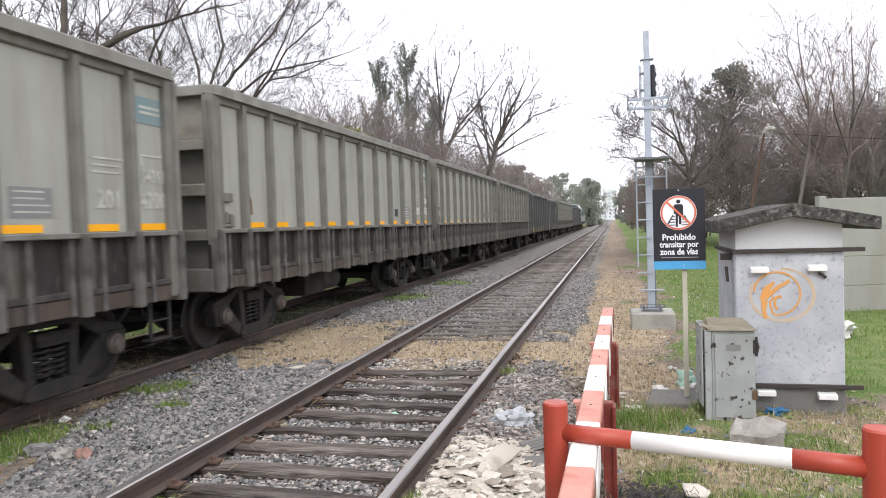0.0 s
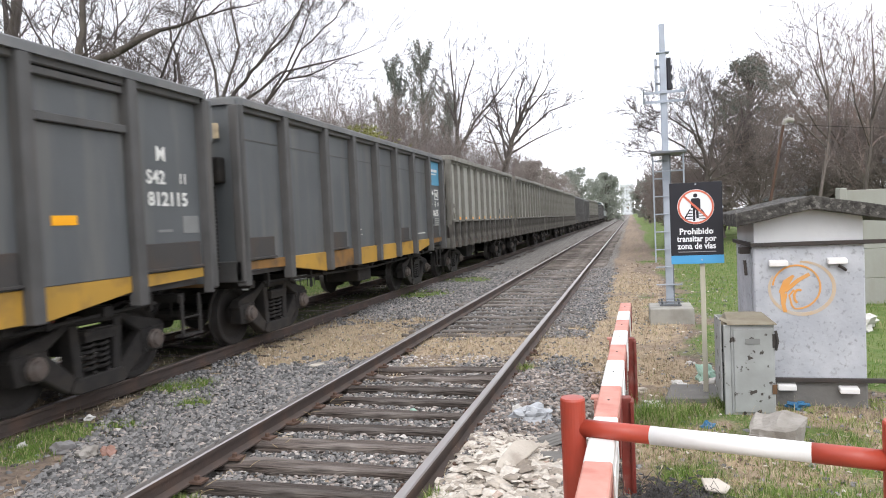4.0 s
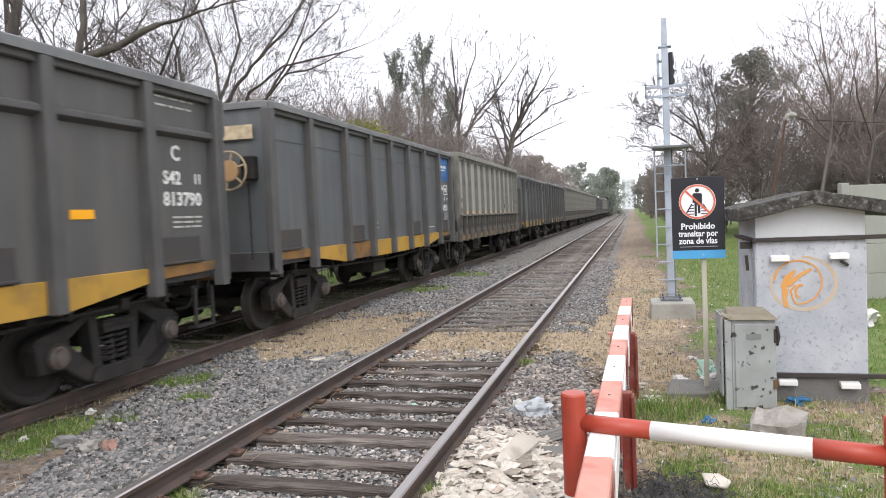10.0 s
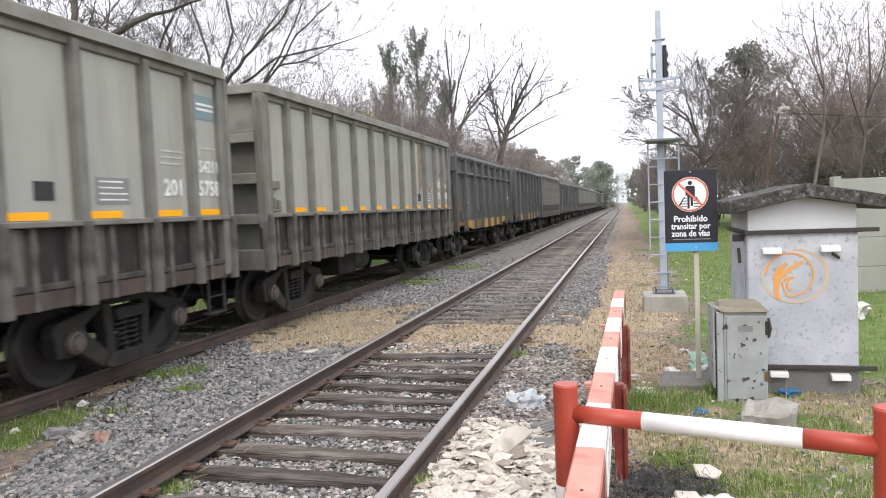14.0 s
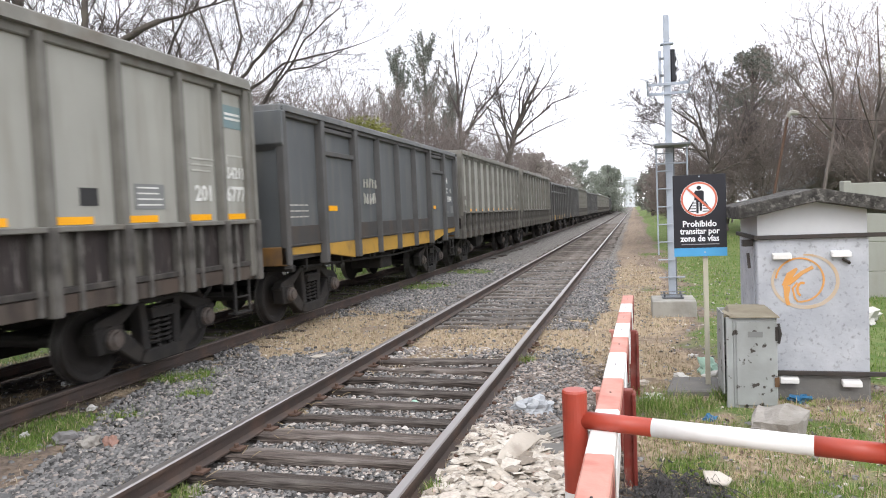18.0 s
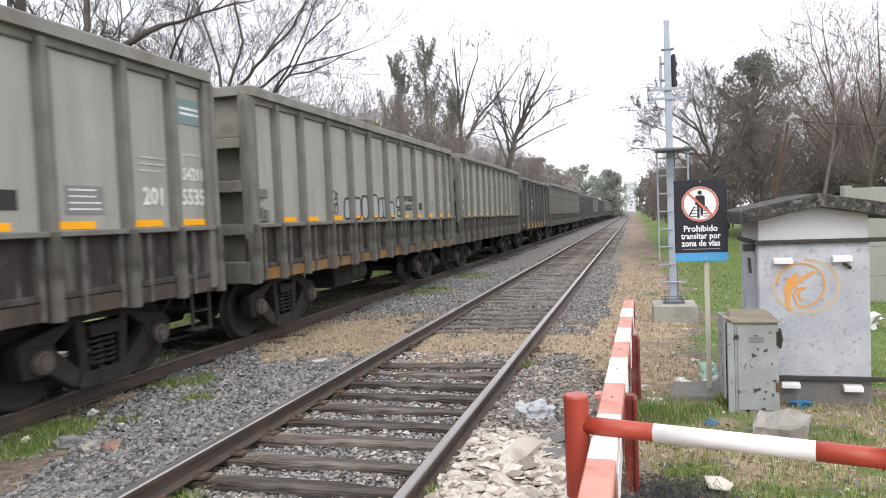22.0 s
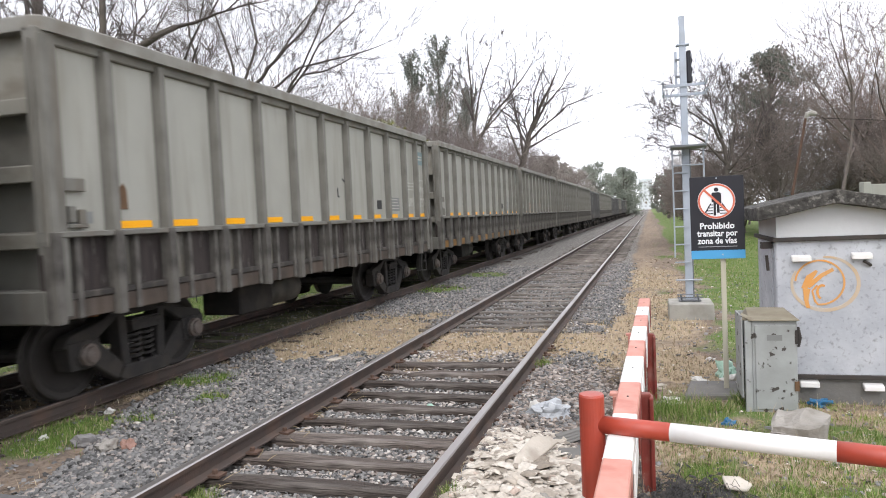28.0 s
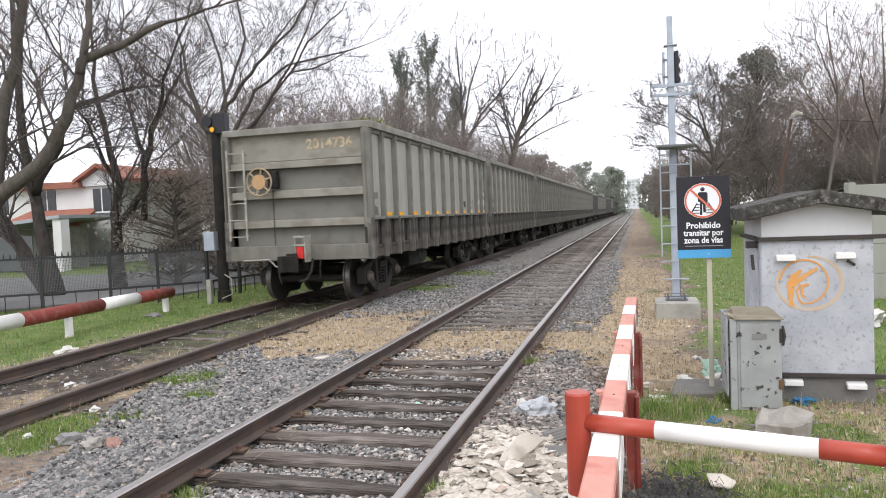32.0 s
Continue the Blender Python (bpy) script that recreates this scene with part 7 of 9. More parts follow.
arms = Geo()
for z in (3.575, 3.725):
    arms.box(-0.33, 0.34, -0.08, -0.055, z - 0.022, z + 0.022)
    arms.box(-0.33, -0.305, -0.45, -0.055, z - 0.02, z + 0.02).box(0.315, 0.34, -0.45, -0.055, z - 0.02, z + 0.02)
arms.box(-0.33, -0.31, -0.08, -0.06, 3.56, 3.74)
part("arm_frame", arms, M_GALV, mast, "flat steel arm frame", bevel=0.003)
head = part("signal_head", Geo().box(0.06, 0.13, -0.02, 0.30, 3.77, 4.29), M_SIGNBLACK, mast, "black signal head seen edge on", bevel=0.015)
for z in (3.88, 4.03, 4.18):
    part("hood", Geo().lathe([(0.29, 0.07), (0.46, 0.075)], (0.10, 0, z), 1, 14), M_SIGNBLACK, head)
part("back_bracket", Geo().box(-0.13, -0.085, -0.03, 0.05, 3.75, 4.28), M_GALV, mast, bevel=0.004)
part("clip", Geo().box(-0.115, -0.05, -0.06, -0.03, 3.85, 3.89).box(-0.115, -0.05, -0.06, -0.03, 4.12, 4.16), M_GALV_DARK, mast)
part("platform", Geo().box(-0.24, 0.30, -0.55, 0.05, 2.70, 2.735), M_GALV_DARK, mast, "grated steel platform", bevel=0.004)
hoop = Geo().tube([(0.255, -0.3, 2.7), (0.255, -0.3, 2.0), (0.24, -0.28, 1.9)], 0.013, 6).tube([(-0.2, -0.3, 2.43), (0.255, -0.3, 2.43)], 0.013, 6).tube([(0.29, -0.3, 2.74), (0.36, -0.34, 3.0)], 0.011, 6)
part("hoop", hoop, M_GALV, mast)
for z in np.arange(0.58, 2.7, 0.29):
    part("rung", Geo().tube([(-0.21, -0.09, z), (0.02 if z > 0.75 else 0.2, -0.09, z)], 0.011, 6), M_GALV, mast)
part("ladder_stile", Geo().tube([(-0.205, -0.09, 0.95), (-0.205, -0.09, 2.7)], 0.013, 6), M_GALV, mast)
part("conduit", Geo().tube([(0.065, -0.045, 0.3), (0.065, -0.045, 2.7)], 0.012, 6), M_GALV_DARK, mast)

# ---- precast wall, far lamp and sheds ----
def precast_wall(a, b, name="wall_east"):
    a, b = Vector(a), Vector(b)
    n = max(1, round((b - a).length / 1.9))
    ang = math.degrees(math.atan2((b - a).y, (b - a).x))
    w = thing(name, "grimy white precast concrete panel wall", "wall", kind="structure", at=(a.x, a.y, 0), rz=ang)
    step = (b - a).length / n
    for i in range(n + 1):
        part("wall_post", Geo().box(i * step - 0.07, i * step + 0.07, -0.07, 0.07, -0.2, 2.06), M_WALL, w, bevel=0.012)
    for i in range(n):
        for j in range(4):
            part("panel", Geo().box(i * step + 0.07, (i + 1) * step - 0.07, -0.025, 0.025, -0.1 + j * 0.53, 0.425 + j * 0.53), M_WALL, w, bevel=0.008)
    return w


precast_wall((5.9, 14.0, 0), (13.3, 16.0, 0))
precast_wall((13.4, 16.0, 0), (30.0, 20.0, 0))
lamp = thing("street_lamp", "rusty leaning lamp pole with curved pale head", "street lamp")
part("pole", Geo().tube([(6.45, 24, 0.0), (6.50, 24, 2.0), (6.92, 24, 4.30)], [0.05, 0.045, 0.038], 8), M_CLIP, lamp, "rusty brown steel pole")
part("lamp_head", Geo().tube([(6.92, 24, 4.30), (6.97, 24, 4.42), (7.08, 24, 4.45), (7.22, 24, 4.40)], [0.05, 0.07, 0.08, 0.06], 8), M_PALE_IRON, lamp, "pale curved lamp head")
cable = thing("cable", "thin black overhead cable", "cable")
part("wire", Geo().tube([(7.1 + i * 1.2, 24 - i * 0.8, 4.3 - 0.75 * math.sin(i / 12 * math.pi) - i * 0.06) for i in range(13)], 0.006, 5), M_UNDER, cable)


def cottage(x, y, w, d, h, rise, rz, roof_mat, wall_mat, label, name="house"):
    c = thing(name, label, "house", at=(x, y, 0), rz=rz)
    part("wall", Geo().box(-w / 2, w / 2, -d / 2, d / 2, -0.3, h), wall_mat, c, bevel=0.02)
    part("gable", Geo().prism([(-w / 2, h), (w / 2, h), (0, h + rise)], 1, -d / 2, d / 2), wall_mat, c)
    for s in (-1, 1):
        part("roof", Geo().prism([(s * (w / 2 + 0.3), h - 0.12), (0, h + rise + 0.06), (0, h + rise + 0.2), (s * (w / 2 + 0.3), h + 0.04)], 1, -d / 2 - 0.35, d / 2 + 0.35), roof_mat, c)
    for wx in (-w / 4, w / 4):
        p = part("window", Geo().box(wx - 0.5, wx + 0.5, -d / 2 - 0.03, -d / 2 + 0.02, h * 0.42, h * 0.8), M_WINDOW, c)
        part("window_frame", Geo().box(wx - 0.56, wx + 0.56, -d / 2 - 0.05, -d / 2 - 0.031, h * 0.80, h * 0.84).box(wx - 0.56, wx + 0.56, -d / 2 - 0.07, -d / 2 - 0.031, h * 0.37, h * 0.42), M_PLASTER, p)
    return c


cottage(10.6, 37, 3.4, 5, 2.2, 0.85, 12, M_ZINC, M_CONCRETE, "low hut with corrugated zinc roof among trees", "hut")
cottage(15.5, 33, 4.5, 6, 3.4, 0.5, -25, M_ZINC, M_ZINC, "grey-blue corrugated shed behind the trees", "shed")

# ---- far side of the tracks ----
arm = thing("barrier_rail", "thick red and white pipe barrier on short white legs", "barrier")
striped_tube(arm, (-7.0, 7.0, 0.42), (-7.62, 13.2, 0.345), 0.118, [0.30, 0.62, 0.80], [M_WHITE, M_DARKRED, M_WHITE, M_DARKRED], "pipe", 16)
for t in (0.48, 0.965):
    p = Vector((-7.0, 7.0, 0)).lerp(Vector((-7.62, 13.2, 0)), t)
    part("leg", Geo().box(p.x - 0.05, p.x + 0.05, p.y - 0.05, p.y + 0.05, -0.1, 0.29), M_WHITE, arm, bevel=0.006)

crossing_signal = thing("crossing_signal", "dark crossing signal pole with grey relay box", "signal", at=(-7.22, 14.64, 0))
part("pole", Geo().lathe([(-0.1, 0.16), (0.2, 0.16), (0.22, 0.13), (1.1, 0.12), (4.1, 0.10)], (0, 0, 0), 2, 14), M_UNDER, crossing_signal, "dark tarred pole", smooth=False)
part("relay_box", Geo().box(-0.28, 0.0, -0.30, -0.12, 1.17, 1.61), M_GALV, crossing_signal, "light grey relay box", bevel=0.012)
part("signal_head", Geo().box(-0.02, 0.32, -0.12, 0.12, 3.88, 4.36), M_SIGNBLACK, crossing_signal, "black signal head", bevel=0.02)
part("signal_head", Geo().lathe([(-0.16, 0.13), (0.05, 0.15)], (-0.12, 0, 4.18), 1, 16), M_SIGNBLACK, crossing_signal, "black hooded lamp")
part("lens", Geo().lathe([(-0.17, 0.06), (-0.165, 0.06)], (0.02, 0, 3.98), 1, 12), M_REFLECT, crossing_signal, "small orange lens")
part("meter_post", Geo().box(-0.24, -0.12, -0.36, -0.26, -0.1, 0.50), M_CONCRETE, crossing_signal, bevel=0.01)
part("loose_cable", Geo().tube([(0.1, -0.1, 0.6), (0.3, -0.15, 0.5), (0.35, -0.2, 0.15), (0.1, -0.25, 0.05)], 0.014, 6), M_PALE_IRON, crossing_signal)


SPIKE = Geo().add([(-0.02, 0, 0), (0.02, 0, 0), (0, 0.008, 0.13), (0, -0.008, 0.02)], [(0, 1, 2), (0, 3, 1), (0, 2, 3), (1, 3, 2)]).mesh("spike", M_FENCE)
STAY = Geo().box(-0.01, 0.01, -0.01, 0.01, 0.0, 0.36).mesh("stay", M_FENCE)


def steel_fence(points, height=1.22, mesh=True):
    f = thing("street_fence", "dark spiked steel fence along the street", "fence")
    for (xa, ya), (xb, yb) in zip(points[:-1], points[1:]):
        a, b = Vector((xa, ya, 0)), Vector((xb, yb, 0))
        L = (b - a).length
        n = max(1, round(L / 1.35))
        ang = math.degrees(math.atan2(yb - ya, xb - xa))
        for i in range(n):
            p, st = a.lerp(b, i / n), L / n
            m = pose(p.x, p.y, -0.02, 0, 0, ang)
            part("fence_post", Geo().box(-0.035, 0.035, -0.035, 0.035, -0.1, height + 0.04), M_FENCE, f, at=m)
            part("rail", Geo().box(0.035, st - 0.035, -0.02, 0.02, height - 0.05, height), M_FENCE, f, at=m)
            part("rail", Geo().box(0.035, st - 0.035, -0.02, 0.02, 0.36, 0.41), M_FENCE, f, at=m)
            for k in range(11):
                part("spike", SPIKE, None, f, at=m @ Matrix.Translation((st * (k + 0.5) / 11, 0, height)))
            for k in range(3):
                part("stay", STAY, None, f, at=m @ Matrix.Translation((st * k / 3 + 0.21, 0, 0)))
            if mesh:
                w = Geo()
                for k in range(46):
                    x = st * (k + 0.5) / 46
                    w.box(x - 0.004, x + 0.004, -0.004, 0.004, 0.41, height - 0.05)
                for k in range(12):
                    z = 0.45 + k * (height - 0.55) / 11
                    w.box(0.03, st - 0.03, -0.003, 0.003, z - 0.003, z + 0.003)
                part("wire_mesh", w, M_MESHSHEET, f, "fine grey wire mesh", at=m)
    return f


steel_fence([(-16.5, 8.7), (-9.7, 13.8), (-8.15, 15.2)])
steel_fence([(-8.1, 15.3), (-7.4, 20), (-7.2, 34)], mesh=False)
street = Geo().prism([(-40, -2), (-16.8, 8.0), (-9.6, 15.6), (-8.9, 19), (-8.9, 120), (-17, 120), (-17, 24), (-42, 14)], 2, -0.06, 0.0)
tagged(part("road", street, M_ASPHALT), "grey asphalt side street behind the fence", "road", kind="structure")

house = thing("house", "white two-storey house with terracotta tile roof", "house", at=(-28.5, 33, 0))
part("wall", Geo().box(-4.8, 4.2, -2, 6, -0.3, 4.05), M_PLASTER, house, "white plastered walls", bevel=0.03)
part("wall", Geo().prism([(2.6, 4.05), (5.2, 4.05), (5.2, 4.3), (3.9, 4.95), (2.6, 4.3)], 1, -2.2, 6), M_PLASTER, house, "white gable bay")
part("roof", Geo().prism([(-5.2, 4.0), (2.7, 4.0), (2.7, 4.3), (-5.2, 4.45)], 1, -2.5, 6.2), M_TILE_ROOF, house, "terracotta tiled roof")
for a, b in (((2.4, 4.2), (3.9, 5.0)), ((5.4, 4.2), (3.9, 5.0))):
    part("roof", Geo().prism([a, b, (b[0], b[1] + 0.18), (a[0], a[1] + 0.18)], 1, -2.6, 6.2), M_TILE_ROOF, house, "terracotta tiled gable roof")
part("porch_roof", Geo().add([(-1.0, -2.0, 2.9), (3.4, -2.0, 2.9), (3.8, -3.8, 2.15), (-1.4, -3.8, 2.15), (-1.0, -2.0, 2.75), (3.4, -2.0, 2.75), (3.8, -3.8, 2.0), (-1.4, -3.8, 2.0)],
                             [(0, 1, 2, 3), (7, 6, 5, 4), (3, 2, 6, 7), (0, 4, 5, 1), (1, 5, 6, 2), (0, 3, 7, 4)]), M_TILE_ROOF, house, "terracotta porch roof")
for wx, wz in ((-3.0, 2.75), (0.2, 2.75), (3.9, 2.7), (-3.0, 0.9), (1.0, 0.9)):
    wn_ = part("window", Geo().box(wx - 0.55, wx + 0.55, -2.04 if wx < 3 else -2.24, -1.98 if wx < 3 else -2.18, wz, wz + 1.2), M_WINDOW, house)
    part("window_frame", Geo().box(wx - 0.62, wx + 0.62, -2.07 if wx < 3 else -2.27, -2.041 if wx < 3 else -2.241, wz - 0.08, wz).box(wx - 0.03, wx + 0.03, -2.06 if wx < 3 else -2.26, -2.041 if wx < 3 else -2.241, wz, wz + 1.2), M_PLASTER, wn_)
annex = thing("garage", "low open garage with grey zinc roof beside the house", "garage", at=(-24.0, 27.5, 0))
part("roof", Geo().add([(-5, -1.5, 2.0), (1.2, -1.5, 2.5), (1.2, 3, 2.5), (-5, 3, 2.0), (-5, -1.5, 1.85), (1.2, -1.5, 2.35), (1.2, 3, 2.35), (-5, 3, 1.85)], [(0, 1, 2, 3), (7, 6, 5, 4), (0, 4, 5, 1), (1, 5, 6, 2), (2, 6, 7, 3), (3, 7, 4, 0)]), M_ZINC, annex, "grey zinc roof")
part("wall", Geo().box(-5, -0.2, 1.5, 1.7, -0.2, 1.9), M_CONCRETE, annex, "grey back wall")
part("pillar", Geo().box(0.7, 1.15, -1.4, -0.9, -0.2, 2.35), M_PLASTER, annex, "white pillar")
part("gate", Geo().box(-3.6, -0.6, -1.3, -1.24, 0.0, 1.6), M_MESHSHEET, annex, "grey garage gate")
white_shed = thing("street_kiosk", "small white kiosk across the street", "kiosk", at=(-13.8, 25.5, 0))
part("body", Geo().box(-1.0, 1.0, -0.8, 0.8, -0.1, 1.9), M_PLASTER, white_shed, bevel=0.03)
part("door", Geo().box(-0.4, 0.3, -0.83, -0.795, 0.0, 1.6), M_WINDOW, white_shed)


def parked_car(x, y, rz, paint, label):
    c = thing("parked_car", label, "car", at=(x, y, 0.0), rz=rz)
    prof = [(-2.0, 0.35), (2.0, 0.35), (2.05, 0.6), (1.95, 0.82), (1.1, 0.92), (0.55, 1.38), (-0.9, 1.42), (-1.6, 0.98), (-2.0, 0.92)]
    part("body", Geo().prism([(a, b) for a, b in prof], 1, -0.8, 0.8), paint, c, bevel=0.05)
    part("window", Geo().prism([(0.95, 0.95), (0.5, 1.33), (-0.85, 1.36), (-1.35, 1.0)], 1, -0.812, -0.802), M_WINDOW, c)
    for wx in (-1.25, 1.25):
        for wy in (-0.72, 0.72):
            wh = part("wheel", Geo().lathe([(-0.09, 0.25), (-0.08, 0.31), (0.08, 0.31), (0.09, 0.25)], (wx, wy, 0.31), 1, 18), M_SIGNBLACK, c)
            part("rim", Geo().lathe([(-0.095, 0.18), (0.095, 0.18)], (wx, wy, 0.31), 1, 12), M_GALV, wh)
    return c


parked_car(-13.5, 23.4, 25, M_DARK, "dark parked car half hidden by the fence")

# ---- trees ----
TWIG_MIN = [0.005]


def sprout(out, p, d, length, r, level, rd, up):
    """One branch as short straight lengths, with its own side branches; lengths go into out."""
    n = (2, 3, 4, 5)[level]
    pts, wob = [p], 0.11 if level > 0 else 0.16
    dx, dy, dz = d
    x, y, z = p
    dirs = []
    for i in range(n):
        dx, dy, dz = dx + rd.gauss(0, wob), dy + rd.gauss(0, wob), dz + rd.gauss(0, wob) + up
        k = 1 / math.sqrt(dx * dx + dy * dy + dz * dz)
        dx, dy, dz = dx * k, dy * k, dz * k
        s = length / n
        q = (x + dx * s, y + dy * s, z + dz * s)
        ra, rb = r * (1 - 0.7 * i / n), r * (1 - 0.7 * (i + 1) / n)
        out.append((x, y, z, *q, max(ra, TWIG_MIN[0] * 0.8), max(rb, TWIG_MIN[0] * 0.6)))
        x, y, z = q
        pts.append(q), dirs.append((dx, dy, dz))
    if level > 0:
        for k in range((0, 3, 4, 5)[level]):
            t = (k + rd.random()) / (0, 3, 4, 5)[level] * 0.82 + 0.18
            i = min(int(t * n), n - 1)
            f = t * n - i
            a, b, o = pts[i], pts[i + 1], dirs[i]
            sx, sy, sz = rd.gauss(0, 1), rd.gauss(0, 1), rd.gauss(0.1, 0.8)
            m = sx * o[0] + sy * o[1] + sz * o[2]
            sx, sy, sz = sx - m * o[0], sy - m * o[1], sz - m * o[2]
            m = rd.uniform(0.38, 0.85) / math.sqrt(sx * sx + sy * sy + sz * sz + 1e-9)
            w = rd.uniform(0.75, 1.0)
            v = (o[0] * w + sx * m, o[1] * w + sy * m, o[2] * w + sz * m)
            k2 = 1 / math.sqrt(v[0] ** 2 + v[1] ** 2 + v[2] ** 2)
            sprout(out, (a[0] + (b[0] - a[0]) * f, a[1] + (b[1] - a[1]) * f, a[2] + (b[2] - a[2]) * f), (v[0] * k2, v[1] * k2, v[2] * k2), length * rd.uniform(0.55, 0.95) * (1.15 - 0.5 * t), max(r * 0.5, TWIG_MIN[0]), level - 1, rd, up)


def lengths_mesh(name, segs, mat):
    """A mesh of three-sided tapered lengths."""
    a = np.array(segs)
    p, q, ra, rb = a[:, 0:3], a[:, 3:6], a[:, 6], a[:, 7]
    d = q - p
    d /= np.linalg.norm(d, axis=1)[:, None] + 1e-9
    h = np.where(np.abs(d[:, 2:3]) < 0.9, np.array([[0, 0, 1.0]]), np.array([[1.0, 0, 0]]))
    u = np.cross(d, h)
    u /= np.linalg.norm(u, axis=1)[:, None]
    v = np.cross(d, u)
    rows = []
    for base, rad in ((p, ra), (q, rb)):
        for j in range(3):
            t = 2 * math.pi * j / 3
            rows.append(base + (u * math.cos(t) + v * math.sin(t)) * rad[:, None])
    vs = np.stack(rows, 1).reshape(-1, 3)
    o = (np.arange(len(a)) * 6)[:, None, None]
    f = (np.array([(0, 1, 4, 3), (1, 2, 5, 4), (2, 0, 3, 5)])[None] + o).reshape(-1, 4)
    me = bpy.data.meshes.new(name)
    me.vertices.add(len(vs))
    me.vertices.foreach_set("co", vs.ravel())
    me.loops.add(f.size)
    me.loops.foreach_set("vertex_index", f.ravel())
    me.polygons.add(len(f))
    me.polygons.foreach_set("loop_start", np.arange(len(f)) * 4)
    me.update(calc_edges=True)
    me.materials.append(mat)
    return me


def splay_along_view(pts, lean):
    """Slides a limb's outer end along the camera's sight lines, so its view stays."""
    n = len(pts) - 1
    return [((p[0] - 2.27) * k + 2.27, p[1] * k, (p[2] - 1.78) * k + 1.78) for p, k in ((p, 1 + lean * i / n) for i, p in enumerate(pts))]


def bare_tree(label, limbs, seed, spread=1.0, kids=9, level=3, twigs=None, up=0.04, thin=1.0, girth=1.0, fan=0.0, bark=None):
    """limbs: lists of points with a radius at each end. The first starts at the ground."""
    rf = random.Random(seed + 500)
    limbs = [(splay_along_view(pts, rf.uniform(-fan, fan)) if i and fan else pts, r0 * girth, r1 * girth) for i, (pts, r0, r1) in enumerate(limbs)]
    base = limbs[0][0][0]
    t = thing("bare_tree", label, "tree", at=(base[0], base[1], float(ground_z(base[0], base[1])) - 0.03))
    o = Vector(t.matrix_world.translation)
    rd = random.Random(seed)
    trunk, crown = Geo(), []
    for pts, r0, r1 in limbs:
        ps = [Vector(p) - o for p in pts]
        fine = []
        for i in range(len(ps) - 1):
            for k in range(3):
                q = ps[i].lerp(ps[i + 1], k / 3)
                fine.append(q + Vector((rd.gauss(0, 0.02), rd.gauss(0, 0.05), 0)) * (1 if i + k else 0))
        fine.append(ps[-1])
        m = len(fine)
        rad = [r0 + (r1 - r0) * (i / (m - 1)) ** 0.75 for i in range(m)]
        trunk.tube(fine, rad, 9)
        total = sum((fine[i + 1] - fine[i]).length for i in range(m - 1))
        for k in range(kids):
            f = 0.25 + 0.75 * (k + rd.random()) / kids
            i = min(int(f * (m - 1)), m - 2)
            out = (fine[i + 1] - fine[i]).normalized()
            side = Vector((rd.gauss(0, 1), rd.gauss(0, 1), rd.gauss(0.4, 0.6)))
            side = (side - out * side.dot(out)).normalized()
            v = (out * rd.uniform(0.5, 1.0) + side * rd.uniform(0.45, 0.9)).normalized()
            sprout(crown, tuple(fine[i]), tuple(v), spread * total * rd.uniform(0.16, 0.40) * (1.2 - 0.45 * f), max(0.010, rad[i] * 0.30) * thin, level, rd, up)
        sprout(crown, tuple(fine[-1]), tuple((fine[-1] - fine[-2]).normalized()), spread * total * 0.26, r1 * 0.8, max(level - 1, 1), rd, up)
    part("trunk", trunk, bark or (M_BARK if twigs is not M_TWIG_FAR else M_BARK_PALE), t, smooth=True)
    part("crown", lengths_mesh("crown", crown, twigs or M_TWIG), None, t, "leafless twiggy crown")
    return t


def leaf_cloud(centres, radii, n, size, seed, squash=1.0, droop=0.0):
    """Many small leaf pieces in uneven clumps."""
    r = np.random.default_rng(seed)
    per = r.integers(0, len(centres), n)
    c, rad = np.array(centres)[per], np.array(radii)[per]
    p = c + r.normal(size=(n, 3)) * 0.55 * rad[:, None] * np.array([1, 1, squash])
    u = r.normal(size=(n, 3))
    u[:, 2] += droop
    u /= np.linalg.norm(u, axis=1)[:, None]
    v = np.cross(u, r.normal(size=(n, 3)))
    v /= np.linalg.norm(v, axis=1)[:, None]
    s = size * r.uniform(0.5, 1.4, n)[:, None]
    tri = np.stack([p - v * s * 0.3, p + v * s * 0.3, p + u * s], 1).reshape(-1, 3)
    g = Geo()
    g.v = [tuple(x) for x in tri]
    g.f = [(3 * i, 3 * i + 1, 3 * i + 2) for i in range(n)]
    return g


def leaf_mesh(g, mat):
    me = bpy.data.meshes.new("crown")
    me.from_pydata(g.v, [], g.f)
    me.materials.append(mat)
    return me


